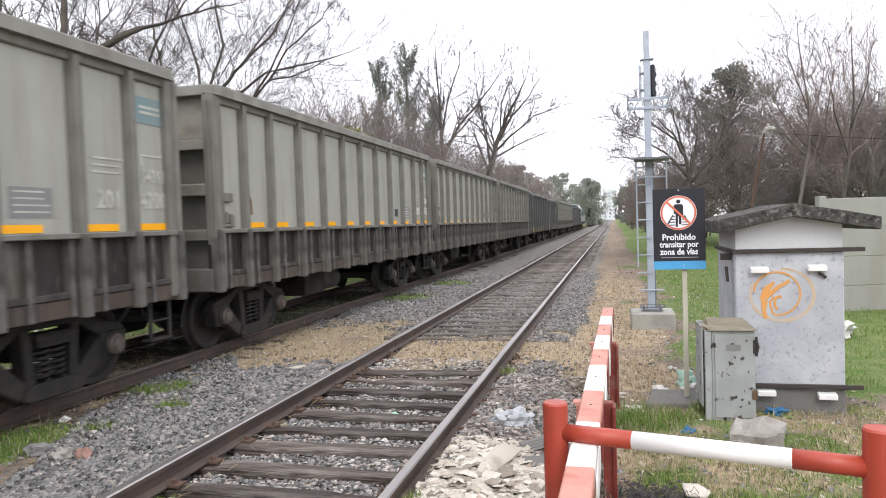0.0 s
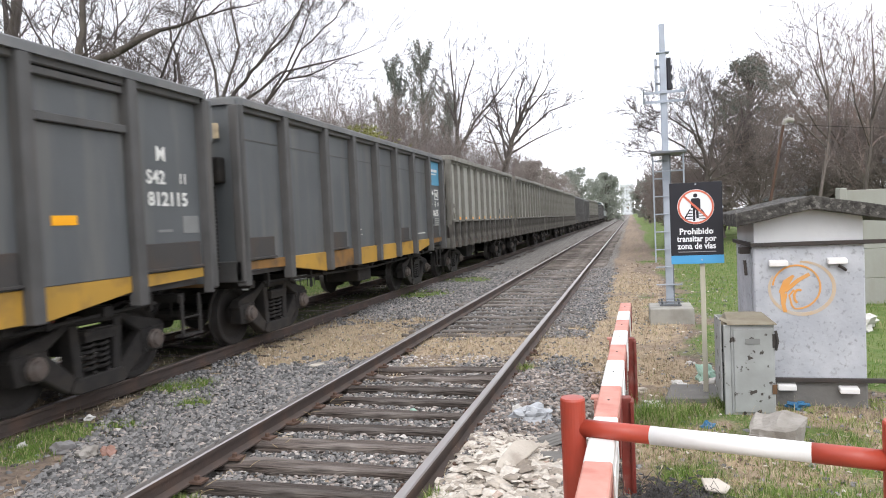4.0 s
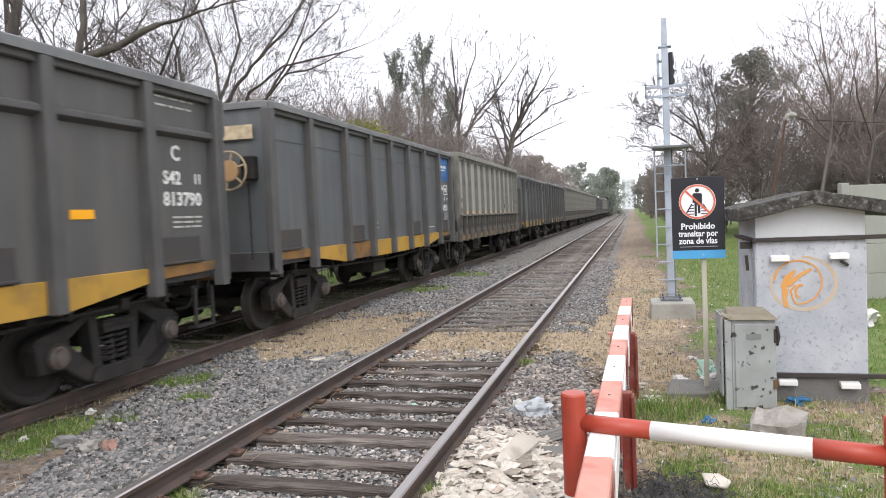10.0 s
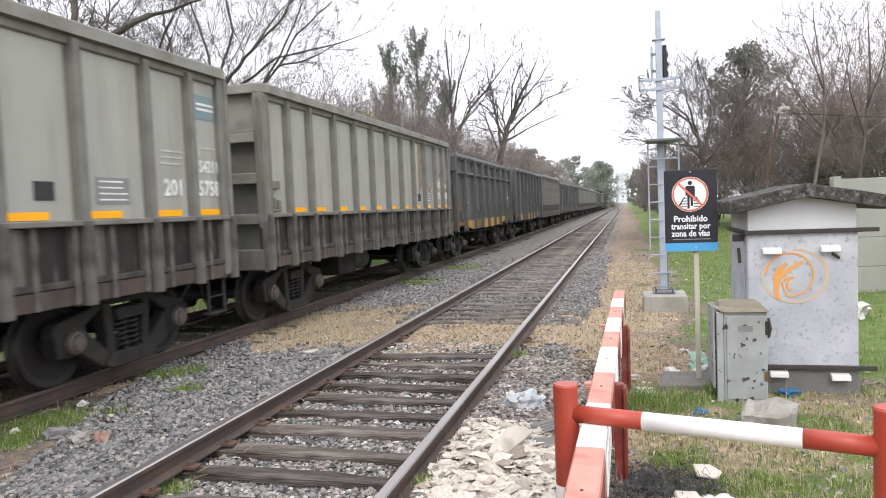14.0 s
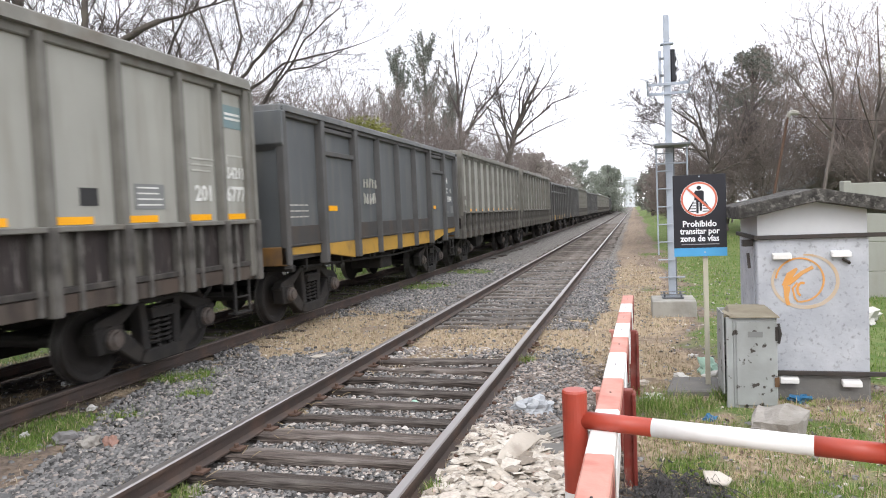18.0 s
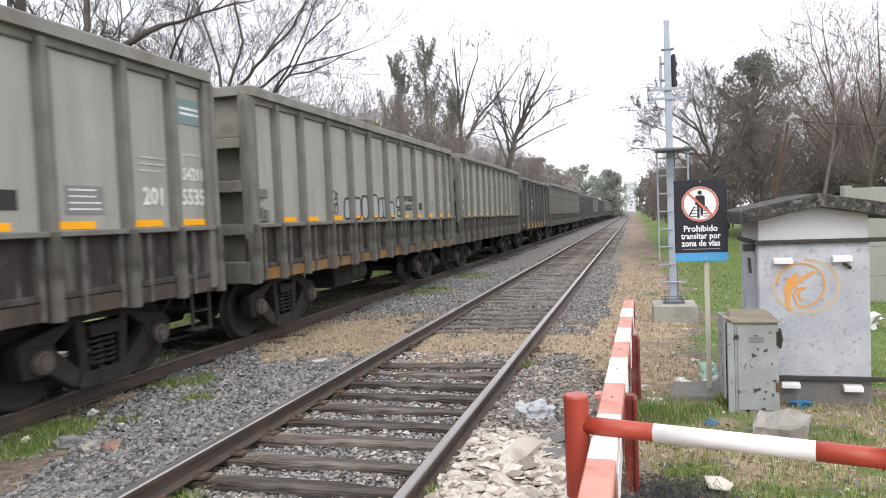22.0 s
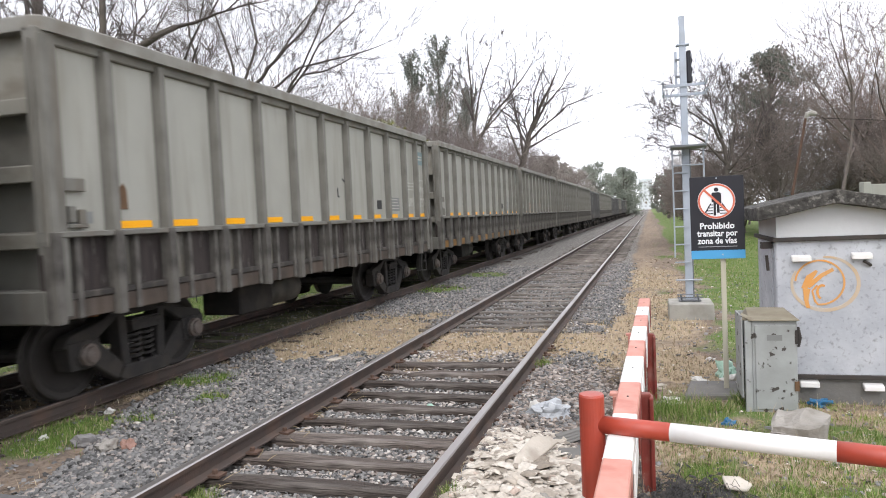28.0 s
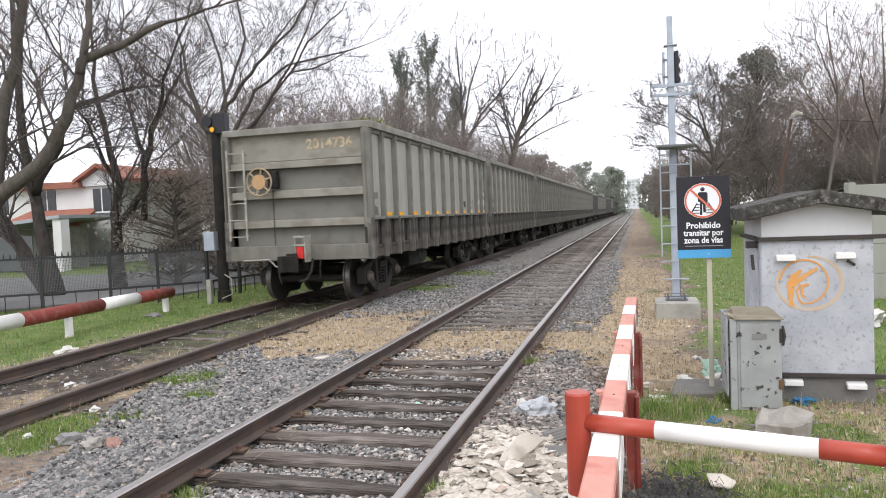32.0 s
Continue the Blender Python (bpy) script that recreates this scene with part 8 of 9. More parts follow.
def leafy_tree(label, x, y, height, width, trunk_r, mat, n, size, seed, low=0.25, slim=False, name="tree", category="tree"):
    z0 = float(ground_z(x, y)) - 0.05
    t = thing(name, label, category, at=(x, y, z0))
    rd = random.Random(seed)
    wood = Geo().tube([(0, 0, 0), (0.03 * height * rd.uniform(-1, 1) * 0.3, 0, height * 0.4), (0.0, 0.0, height * 0.93)], [trunk_r, trunk_r * 0.7, trunk_r * 0.15], 8)
    cs, rs = [], []
    clumps = 70 if slim else 90
    for k in range(clumps):
        f = low + (1 - low) * (k + rd.random()) / clumps
        env = (math.sin(min(1.0, (f - low) / (1 - low) * 0.8 + 0.16) * math.pi) ** 0.55) if not slim else (1.05 - f) * 1.25 + 0.12
        a, q = rd.uniform(0, 6.28), rd.uniform(0.1, 1.05)
        c = (math.cos(a) * q * width / 2 * env, math.sin(a) * q * width / 2 * env, f * height)
        cs.append(c), rs.append(rd.uniform(0.05, 0.13) * width * (0.5 + 0.7 * env))
        wood.tube([(0, 0, max(0.1, c[2] - 0.12 * height)), c], [trunk_r * 0.3, trunk_r * 0.08], 4)
    part("trunk", wood, M_BARK, t)
    part("crown", leaf_mesh(leaf_cloud(cs, rs, n, size, seed, 1.9 if slim else 0.8, 1.0 if slim else 0.0), mat), None, t)
    return t


# street trees behind the far track
bare_tree("leaning grey street tree with thick bare limbs", [([(-12.64, 13, -0.16), (-12.2, 13, 1.96), (-11.64, 13, 4.52), (-11.09, 13, 6.25), (-10.65, 13, 7.69)], 0.20, 0.09),
          ([(-13.33, 13, 1.3), (-11.89, 13, 2.66), (-10.71, 13, 3.31), (-9.85, 13, 4.26), (-9.31, 13, 5.45), (-8.4, 13, 5.72), (-7.24, 13, 6.07)], 0.22, 0.06), ([(-9.47, 13, 5.22), (-9.16, 13, 6.28), (-8.98, 13, 7.71)], 0.10, 0.05),
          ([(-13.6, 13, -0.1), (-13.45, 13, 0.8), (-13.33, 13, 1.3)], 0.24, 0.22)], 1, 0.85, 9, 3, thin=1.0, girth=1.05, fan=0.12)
bare_tree("dark street tree forking low, bare", [([(-13.36, 16, -0.2), (-13.69, 16, 1.46), (-13.93, 16, 2.81), (-14.23, 16, 4.32), (-14.25, 16, 6.36), (-14.28, 16, 8.22), (-14.28, 16, 10.5)], 0.27, 0.05),
          ([(-13.93, 16, 2.81), (-13.09, 16, 4.09), (-12.53, 16, 5.13), (-11.32, 16, 5.33), (-10.5, 16, 5.48)], 0.16, 0.05),
          ([(-13.5, 16, -0.1), (-14.33, 16, 0.84), (-15.03, 16, 1.98), (-15.57, 16, 2.81), (-16.2, 16, 4.2), (-16.5, 16, 6.0)], 0.30, 0.08)], 2, 1.0, 12, 3, thin=1.1, girth=0.85, bark=M_BARK_DARK)
bare_tree("dark forked street tree with dry leaf clumps", [([(-12.99, 18, -0.3), (-13.06, 18, 1.17), (-12.99, 18, 2.2), (-12.72, 18, 3.04), (-13.12, 18, 4.43), (-13.39, 18, 6.31), (-13.46, 18, 8.01)], 0.30, 0.04),
          ([(-12.97, 18, 1.86), (-11.82, 18, 3.0), (-11.5, 18, 4.65), (-11.01, 18, 6.1), (-10.14, 18, 7.64)], 0.15, 0.03), ([(-11.98, 18, 2.0), (-11.81, 18, 3.83), (-11.27, 18, 4.96), (-10.64, 18, 5.96), (-10.23, 18, 7.06)], 0.12, 0.03),
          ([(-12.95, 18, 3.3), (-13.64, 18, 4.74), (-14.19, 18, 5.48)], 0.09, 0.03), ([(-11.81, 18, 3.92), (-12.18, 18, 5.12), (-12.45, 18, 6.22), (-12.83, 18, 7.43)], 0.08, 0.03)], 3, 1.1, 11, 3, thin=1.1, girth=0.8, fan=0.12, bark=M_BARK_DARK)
bare_tree("large spreading bare tree behind the train", [([(-12.28, 22, -0.5), (-12.05, 22, 2.72), (-12.26, 22, 4.73), (-13.02, 22, 7.17), (-13.33, 22, 9.38)], 0.27, 0.04),
          ([(-12.0, 22, 3.52), (-11.11, 22, 5.14), (-10.37, 22, 6.35), (-9.04, 22, 7.09), (-7.16, 22, 7.28), (-5.84, 22, 7.57)], 0.15, 0.02),
          ([(-11.61, 22, 4.29), (-10.68, 22, 4.91), (-9.27, 22, 6.63), (-8.35, 22, 8.06), (-7.65, 22, 9.47)], 0.13, 0.025), ([(-12.05, 22, 4.52), (-12.87, 22, 5.97), (-14.66, 22, 7.32), (-16.0, 22, 8.88)], 0.16, 0.05),
          ([(-12.02, 22, 3.12), (-9.87, 22, 3.79), (-8.17, 22, 3.69)], 0.10, 0.03), ([(-12.1, 22, 4.2), (-11.43, 22, 5.91), (-10.73, 22, 6.65), (-9.92, 22, 7.47), (-8.87, 22, 8.25), (-8.34, 22, 8.96), (-7.81, 22, 9.77)], 0.15, 0.03),
          ([(-11.7, 22, 4.2), (-10.57, 22, 5.1), (-9.62, 22, 6.1), (-8.95, 22, 6.82), (-7.97, 22, 6.9), (-6.74, 22, 7.37)], 0.13, 0.02), ([(-11.5, 22, 5.8), (-11.6, 22, 7.3), (-11.92, 22, 8.47), (-12.38, 22, 9.66), (-12.71, 22, 10.62)], 0.10, 0.03),
          ([(-12.25, 22, 5.0), (-13.11, 22, 6.74), (-13.87, 22, 7.63), (-15.19, 22, 8.7), (-16.14, 22, 9.4)], 0.11, 0.03), ([(-11.96, 22, 5.2), (-11.25, 22, 6.69), (-10.64, 22, 8.11), (-10.82, 22, 9.48), (-10.7, 22, 10.36)], 0.11, 0.03),
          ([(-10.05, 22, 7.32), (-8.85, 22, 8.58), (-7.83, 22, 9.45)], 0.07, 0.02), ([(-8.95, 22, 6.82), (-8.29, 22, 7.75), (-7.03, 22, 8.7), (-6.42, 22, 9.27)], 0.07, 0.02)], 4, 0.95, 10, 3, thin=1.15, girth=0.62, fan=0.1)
TWIG_MIN[0] = 0.015
bare_tree("tall bare tree with upright limbs", [([(-10.27, 50, 0.12), (-9.7, 50, 6.83), (-9.77, 50, 9.11), (-9.86, 50, 11.14), (-9.99, 50, 14.18)], 0.22, 0.03), ([(-9.74, 50, 7.89), (-9.21, 50, 10.68), (-8.37, 50, 13.01), (-8.15, 50, 14.39)], 0.10, 0.02),
          ([(-9.71, 50, 6.58), (-8.45, 50, 8.81), (-6.95, 50, 10.29), (-5.59, 50, 11.99), (-5.25, 50, 12.51)], 0.12, 0.03), ([(-9.42, 50, 7.46), (-8.46, 50, 8.4), (-7.18, 50, 9.71), (-6.13, 50, 10.42)], 0.09, 0.02),
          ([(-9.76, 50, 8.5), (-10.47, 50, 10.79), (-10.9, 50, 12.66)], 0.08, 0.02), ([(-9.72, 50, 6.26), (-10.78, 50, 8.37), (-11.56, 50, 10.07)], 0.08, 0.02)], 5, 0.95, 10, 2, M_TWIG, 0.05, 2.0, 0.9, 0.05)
bare_tree("tall pruned bare tree beside the line", [([(-7.08, 52, -0.06), (-6.67, 52, 5.3), (-6.08, 52, 7.51), (-5.26, 52, 9.43), (-4.38, 52, 10.99), (-3.67, 52, 12.43)], 0.34, 0.03), ([(-6.08, 52, 7.51), (-4.84, 52, 9.6), (-3.56, 52, 10.92), (-2.49, 52, 12.56)], 0.13, 0.02),
          ([(-6.18, 52, 7.02), (-4.67, 52, 8.35), (-3.2, 52, 9.47), (-1.77, 52, 9.87)], 0.11, 0.02), ([(-6.33, 52, 6.53), (-4.29, 52, 7.5), (-2.14, 52, 8.29)], 0.09, 0.02), ([(-6.52, 52, 6.0), (-6.89, 52, 8.52), (-7.31, 52, 10.83), (-7.46, 52, 12.5)], 0.13, 0.02),
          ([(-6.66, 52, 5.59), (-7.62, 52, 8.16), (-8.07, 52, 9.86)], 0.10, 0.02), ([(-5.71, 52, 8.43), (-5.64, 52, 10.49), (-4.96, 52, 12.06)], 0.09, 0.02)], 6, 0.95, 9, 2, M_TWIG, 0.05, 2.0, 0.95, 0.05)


def brush_tree(x, y, h, w, seed, mat, label, level=2, limbs=4, thin=1.0):
    """A twiggy tree that forks near the ground."""
    rd = random.Random(seed)
    ls = [([(x, y, -0.1), (x + rd.gauss(0, 0.1), y, h * 0.22), (x + rd.gauss(0, 0.1) * w, y + rd.gauss(0, 0.1) * w, h * 0.55), (x + rd.gauss(0, 0.15) * w, y, h * 0.85)], 0.012 * h + 0.02, 0.015)]
    for k in range(limbs):
        a = 2 * math.pi * (k + rd.random() * 0.6) / limbs
        z = h * rd.uniform(0.12, 0.3)
        ls.append(([(x, y, z), (x + math.cos(a) * w * 0.2, y + math.sin(a) * w * 0.2, z + h * 0.2), (x + math.cos(a) * w * 0.42, y + math.sin(a) * w * 0.4, z + h * rd.uniform(0.38, 0.6))], 0.007 * h + 0.015, 0.012))
    return bare_tree(label, ls, seed, 1.25, 18, level, mat, 0.025, thin, 0.75)


TWIG_MIN[0] = 0.010
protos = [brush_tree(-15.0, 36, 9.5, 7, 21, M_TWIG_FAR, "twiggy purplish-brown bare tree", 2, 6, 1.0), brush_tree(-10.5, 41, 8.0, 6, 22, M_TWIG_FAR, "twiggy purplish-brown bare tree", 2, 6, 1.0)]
for k, (x, y, s, rz) in enumerate(((-19, 33, 1.1, 40), (-8.5, 60, 1.0, 100), (-12, 66, 1.1, 200), (-6.8, 74, 0.85, 300), (-8, 46, 0.9, 150), (-17, 46, 1.2, 77), (-15.5, 27, 0.95, 260), (-7.6, 88, 0.9, 130), (-9, 104, 0.9, 20), (-9.5, 33, 0.75, 310), (-17.5, 40, 1.25, 210), (-20.5, 38, 1.2, 95), (-13.5, 45, 1.05, 330), (-12.8, 54, 1.1, 60), (-8.6, 52, 0.9, 240), (-16, 53, 1.1, 15), (-9.3, 68, 1.0, 170), (-14.5, 31, 0.8, 120), (-12.2, 36.5, 1.05, 25), (-15.3, 42, 1.2, 200), (-9.9, 40.5, 1.0, 280), (-13.0, 39.0, 1.1, 85), (-11.6, 21.0, 0.5, 320))):
    c = copy_thing(protos[k % 2], pose(x, y, float(ground_z(x, y)) - 0.03, 0, 0, rz))
    c.scale = (s, s, s)
# right-hand thicket
TWIG_MIN[0] = 0.007
bare_tree("low spreading bare tree beside the mast", [([(5.2, 30, 0.2), (5.26, 30, 3.15), (5.14, 30, 4.17), (4.67, 30, 5.09), (4.15, 30, 5.69)], 0.15, 0.025), ([(5.26, 30, 3.15), (5.5, 30, 4.48), (5.63, 30, 5.58), (5.27, 30, 6.71)], 0.09, 0.02),
          ([(5.2, 30, 3.38), (4.44, 30, 4.33), (3.48, 30, 4.96), (2.4, 30, 5.49)], 0.08, 0.015), ([(5.13, 30, 3.83), (4.22, 30, 4.0), (3.14, 30, 4.14), (2.33, 30, 4.47)], 0.06, 0.012), ([(5.08, 30, 4.4), (4.74, 30, 5.65), (4.49, 30, 6.78)], 0.07, 0.015),
          ([(4.77, 30, 4.86), (3.83, 30, 5.61), (2.86, 30, 6.07)], 0.06, 0.012), ([(5.32, 30, 3.15), (6.22, 30, 4.21), (6.65, 30, 5.28)], 0.08, 0.02), ([(5.32, 30, 2.93), (6.41, 30, 3.31), (7.24, 30, 4.14)], 0.07, 0.02)], 31, 1.25, 8, 3, M_TWIG, 0.015, 1.0, 0.8, 0.08)
bare_tree("tall pale bare tree with fine twigs", [([(8.72, 28, 0.2), (8.85, 28, 2.19), (9.2, 28, 4.58), (9.13, 28, 5.8), (8.88, 28, 7.82), (8.84, 28, 8.71)], 0.12, 0.012), ([(9.14, 28, 5.52), (8.62, 28, 7.05), (8.33, 28, 8.37)], 0.05, 0.01),
          ([(9.17, 28, 4.82), (9.6, 28, 6.37), (9.86, 28, 7.71)], 0.05, 0.01), ([(9.13, 28, 4.13), (8.24, 28, 5.5), (7.57, 28, 6.74)], 0.05, 0.01), ([(9.09, 28, 3.83), (8.41, 28, 4.58), (7.4, 28, 5.16)], 0.05, 0.01)], 32, 1.5, 14, 2, M_TWIG_FAR, 0.03, 1.0, 0.7, 0.1)
bare_tree("reddish bare tree hung with dry vines", [([(10.55, 32, 0.3), (10.53, 32, 1.98), (10.68, 32, 4.31), (10.94, 32, 6.32), (11.26, 32, 8.08)], 0.13, 0.015), ([(10.63, 32, 3.86), (10.11, 32, 5.26), (9.51, 32, 6.45)], 0.06, 0.012), ([(10.72, 32, 4.54), (11.24, 32, 5.62), (11.55, 32, 6.94)], 0.06, 0.012)], 33, 1.5, 11, 2, M_TWIG_RED, 0.03, 0.9, 0.65, 0.1)
bare_tree("tall reddish-brown bare tree", [([(9.7, 26, 0.2), (9.78, 26, 2.64), (10.05, 26, 5.39), (9.99, 26, 7.84)], 0.13, 0.02), ([(9.89, 26, 3.6), (9.48, 26, 5.09), (9.25, 26, 6.57)], 0.06, 0.012), ([(9.96, 26, 4.51), (10.45, 26, 5.91), (10.63, 26, 7.32)], 0.06, 0.012)], 35, 1.5, 11, 2, M_TWIG_RED, 0.03, 0.9, 0.6, 0.1)
bare_tree("bare tree in a tangled thicket", [([(7.62, 34, 0.3), (7.66, 34, 3.72), (7.23, 34, 5.74), (7.03, 34, 7.0)], 0.11, 0.02), ([(7.66, 34, 2.5), (8.6, 34, 5.0), (8.85, 34, 7.08)], 0.08, 0.02)], 34, 1.2, 8, 3, M_TWIG_MID, 0.02, 1.0, 0.7)
TWIG_MIN[0] = 0.010
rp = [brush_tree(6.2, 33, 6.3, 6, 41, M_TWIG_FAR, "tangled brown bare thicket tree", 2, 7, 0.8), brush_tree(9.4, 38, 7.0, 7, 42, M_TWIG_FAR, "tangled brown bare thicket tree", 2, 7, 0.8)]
for k, (x, y, s, rz) in enumerate(((13, 36, 1.15, 60), (16.5, 35, 1.2, 190), (5.4, 44, 0.9, 250), (11.8, 30, 0.85, 90), (5.0, 56, 0.8, 20), (8, 46, 1.0, 130), (19, 40, 1.3, 300), (21, 31, 1.2, 70), (10.2, 33.5, 1.0, 20), (14.4, 31, 1.0, 140), (7.2, 31.0, 0.85, 215), (12.6, 32.5, 1.1, 275), (4.7, 37, 0.75, 160), (11.6, 34.5, 1.2, 190), (15.4, 37, 1.35, 50))):
    c = copy_thing(rp[k % 2], pose(x, y, float(ground_z(x, y)) - 0.03, 0, 0, rz))
    c.scale = (s, s, s)


def conifer(label, x, y, height, width, seed):
    """A slim tree whose sprays point up and out, with gaps of sky between them."""
    rd = random.Random(seed)
    t = thing("conifer", label, "tree", at=(x, y, float(ground_z(x, y)) - 0.05))
    wood = Geo().tube([(0, 0, 0), (0.1, 0, height * 0.5), (0, 0, height * 0.97)], [0.3, 0.16, 0.03], 8)
    cs, rs = [], []
    for k in range(64):
        f = 0.28 + 0.7 * (k + rd.random()) / 64
        a = rd.uniform(0, 6.28)
        reach = width / 2 * (1.12 - f) ** 0.55 * rd.uniform(0.3, 1.35)
        rise = rd.uniform(0.8, 1.6) * reach + 0.25
        z0 = f * height - rise
        tip = (math.cos(a) * reach, math.sin(a) * reach, f * height)
        wood.tube([(0, 0, z0), (tip[0] * 0.6, tip[1] * 0.6, z0 + rise * 0.4), tip], [0.05, 0.035, 0.01], 4)
        for j in range(5):
            q = 0.35 + 0.65 * j / 4
            cs.append((tip[0] * q, tip[1] * q, z0 + rise * q * q)), rs.append(0.40 * (1.1 - 0.5 * q))
    part("trunk", wood, M_BARK, t)
    part("crown", leaf_mesh(leaf_cloud(cs, rs, 16000, 0.15, seed, 1.8, 1.6), M_LEAF_DARK), None, t)
    return t


conifer("tall slim dark conifer with feathery sprays", -17.7, 60, 17.0, 5.0, 51)
conifer("tall slim dark conifer with feathery sprays", -15.2, 60, 18.3, 6.0, 52)
conifer("shorter dark conifer beside taller ones", -12.9, 60, 13.2, 5.0, 53)
leafy_tree("broad dark evergreen tree above the thicket", 8.25, 39, 8.8, 4.4, 0.16, M_LEAF_EVER, 14000, 0.13, 53, 0.50)
leafy_tree("dark evergreen tree behind the wall", 15.2, 30, 8.0, 5.0, 0.25, M_LEAF_DARK, 6000, 0.28, 54, 0.25)
leafy_tree("small yellow-green tree behind the train", -9.05, 29, 5.95, 4.4, 0.12, M_LEAF_YELLOW, 7000, 0.16, 55, 0.35)
leafy_tree("dry-leaved dark bush by the fence", -11.3, 18.5, 3.6, 3.6, 0.12, M_LEAF_BROWN, 4200, 0.11, 56, 0.15, name="bush", category="bush")
leafy_tree("dry-leaved dark bush by the fence", -9.2, 20.0, 3.2, 3.2, 0.12, M_LEAF_BROWN, 3600, 0.11, 57, 0.12, name="bush", category="bush")
leafy_tree("dull green bush across the street", -14.5, 27, 3.4, 4.0, 0.12, M_LEAF, 5000, 0.16, 58, 0.1, name="bush", category="bush")
leafy_tree("large dry brown shrub beside the line", 6.2, 75, 5.2, 5.0, 0.15, M_LEAF_BROWN, 6000, 0.3, 59, 0.02, name="bush", category="bush")
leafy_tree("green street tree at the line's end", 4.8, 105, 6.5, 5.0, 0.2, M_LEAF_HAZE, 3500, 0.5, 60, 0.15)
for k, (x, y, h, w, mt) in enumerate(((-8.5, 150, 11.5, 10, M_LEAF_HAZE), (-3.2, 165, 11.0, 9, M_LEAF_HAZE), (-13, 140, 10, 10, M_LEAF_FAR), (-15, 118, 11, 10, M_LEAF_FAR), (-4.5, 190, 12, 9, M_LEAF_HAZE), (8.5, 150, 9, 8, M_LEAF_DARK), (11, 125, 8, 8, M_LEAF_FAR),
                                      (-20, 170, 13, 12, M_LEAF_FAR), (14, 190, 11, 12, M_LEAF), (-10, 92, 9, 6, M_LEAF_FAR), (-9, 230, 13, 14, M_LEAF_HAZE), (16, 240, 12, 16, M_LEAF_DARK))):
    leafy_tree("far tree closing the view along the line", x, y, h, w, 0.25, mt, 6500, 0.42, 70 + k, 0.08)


def far_wood():
    """A hazy belt of woods all round, far off."""
    g = Geo()
    r = np.random.default_rng(91)
    cs, rs = [], []
    for k in range(420):
        a = r.uniform(0, 2 * math.pi)
        rad = r.uniform(260, 420)
        x, y = math.cos(a) * rad, math.sin(a) * rad
        if abs(x) < 14 and y > 0:
            continue
        cs.append((x, y, r.uniform(1, 8))), rs.append(r.uniform(5, 11))
    return leaf_cloud(cs, rs, 26000, 2.6, 92, 0.8)


tagged(part("far_woods", leaf_mesh(far_wood(), M_LEAF_BROWN), None), "hazy belt of far winter woods", "woods", kind="stuff")
tower = thing("apartment_tower", "pale high-rise block far down the line", "building", at=(-2.0, 900, 0))
part("wall", Geo().box(-8, 8, -10, 10, -1, 37), M_TOWER, tower)
for i in range(8):
    for j in range(3):
        part("window", Geo().box(-6.5 + j * 5, -4.0 + j * 5, -10.2, -9.95, 3 + i * 4.2, 5 + i * 4.2), M_TOWER_GLASS, tower)

# ---- litter and loose stones ----
def rubble_pile():
    r = np.random.default_rng(61)
    n = 2900
    x, y = r.uniform(0.98, 1.80, n), 3.7 + 1.85 * r.random(n)
    keep = (x < 1.80 - 0.25 * np.maximum(0, y - 4.9) / 0.5) & (x > 0.99 + 0.10 * wave(x, y, 3))
    x, y = x[keep], y[keep]
    hump = 0.10 * np.exp(-((x - 1.35) / 0.28) ** 2 - ((y - 4.45) / 0.6) ** 2)
    return stones("tile_rubble", x, y, ground_z(x, y) + hump * r.random(len(x)) + 0.03 * r.random(len(x)) + 0.006, 0.03 + 0.075 * r.random(len(x)) ** 2, M_CHIPS, "heap of broken cream tile and plaster chips", 0.30, 62, 0.33)


rubble_pile()


def stone(x, y, size, seed, mat, label, name="stone", category="stone", lift=0.55, rough=0.25):
    t = part(name, Geo().lump((0, 0, 0), size, seed, rough), mat, None, at=pose(x, y, float(ground_z(x, y)) + size[2] * lift, 0, 0, seed * 37 % 360))
    return tagged(t, label, category)


def slab_piece(x, y, z, pts, thick, mat, label, tilt=(0, 0, 0), name="rubble_slab", category="rubble"):
    ob = part(name, Geo().prism(pts, 2, 0, thick), mat, None, bevel=0.006, at=pose(x, y, z, *tilt))
    return tagged(ob, label, category)


def rough_block(x, y, z, size, seed, mat, label, turn, name, category, cut=0.5):
    """A broken block: a subdivided box with knocked-off corners."""
    bm = bmesh.new()
    bmesh.ops.create_cube(bm, size=1)
    bmesh.ops.subdivide_edges(bm, edges=bm.edges[:], cuts=4, use_grid_fill=True)
    off = Vector((seed * 3.1, seed * 1.7, seed * 0.9))
    for v in bm.verts:
        c = v.co.copy()
        k = 1 - 0.16 * max(0, c.length - cut) / 0.36
        v.co = Vector((c.x * size[0] * k, c.y * size[1] * k, c.z * size[2] * k))
        v.co += Vector([noise.noise(c * 2.2 + off + Vector((7 * i, 0, 0))) for i in range(3)]) * 0.22 * min(size)
        if c.z > 0.3:
            v.co.z += (c.x * 0.25 + c.y * 0.15) * size[2]
    me = bpy.data.meshes.new(name)
    bm.to_mesh(me)
    bm.free()
    me.materials.append(mat)
    ob = part(name, me, None, None, at=pose(x, y, z, *turn))
    return tagged(ob, label, category)


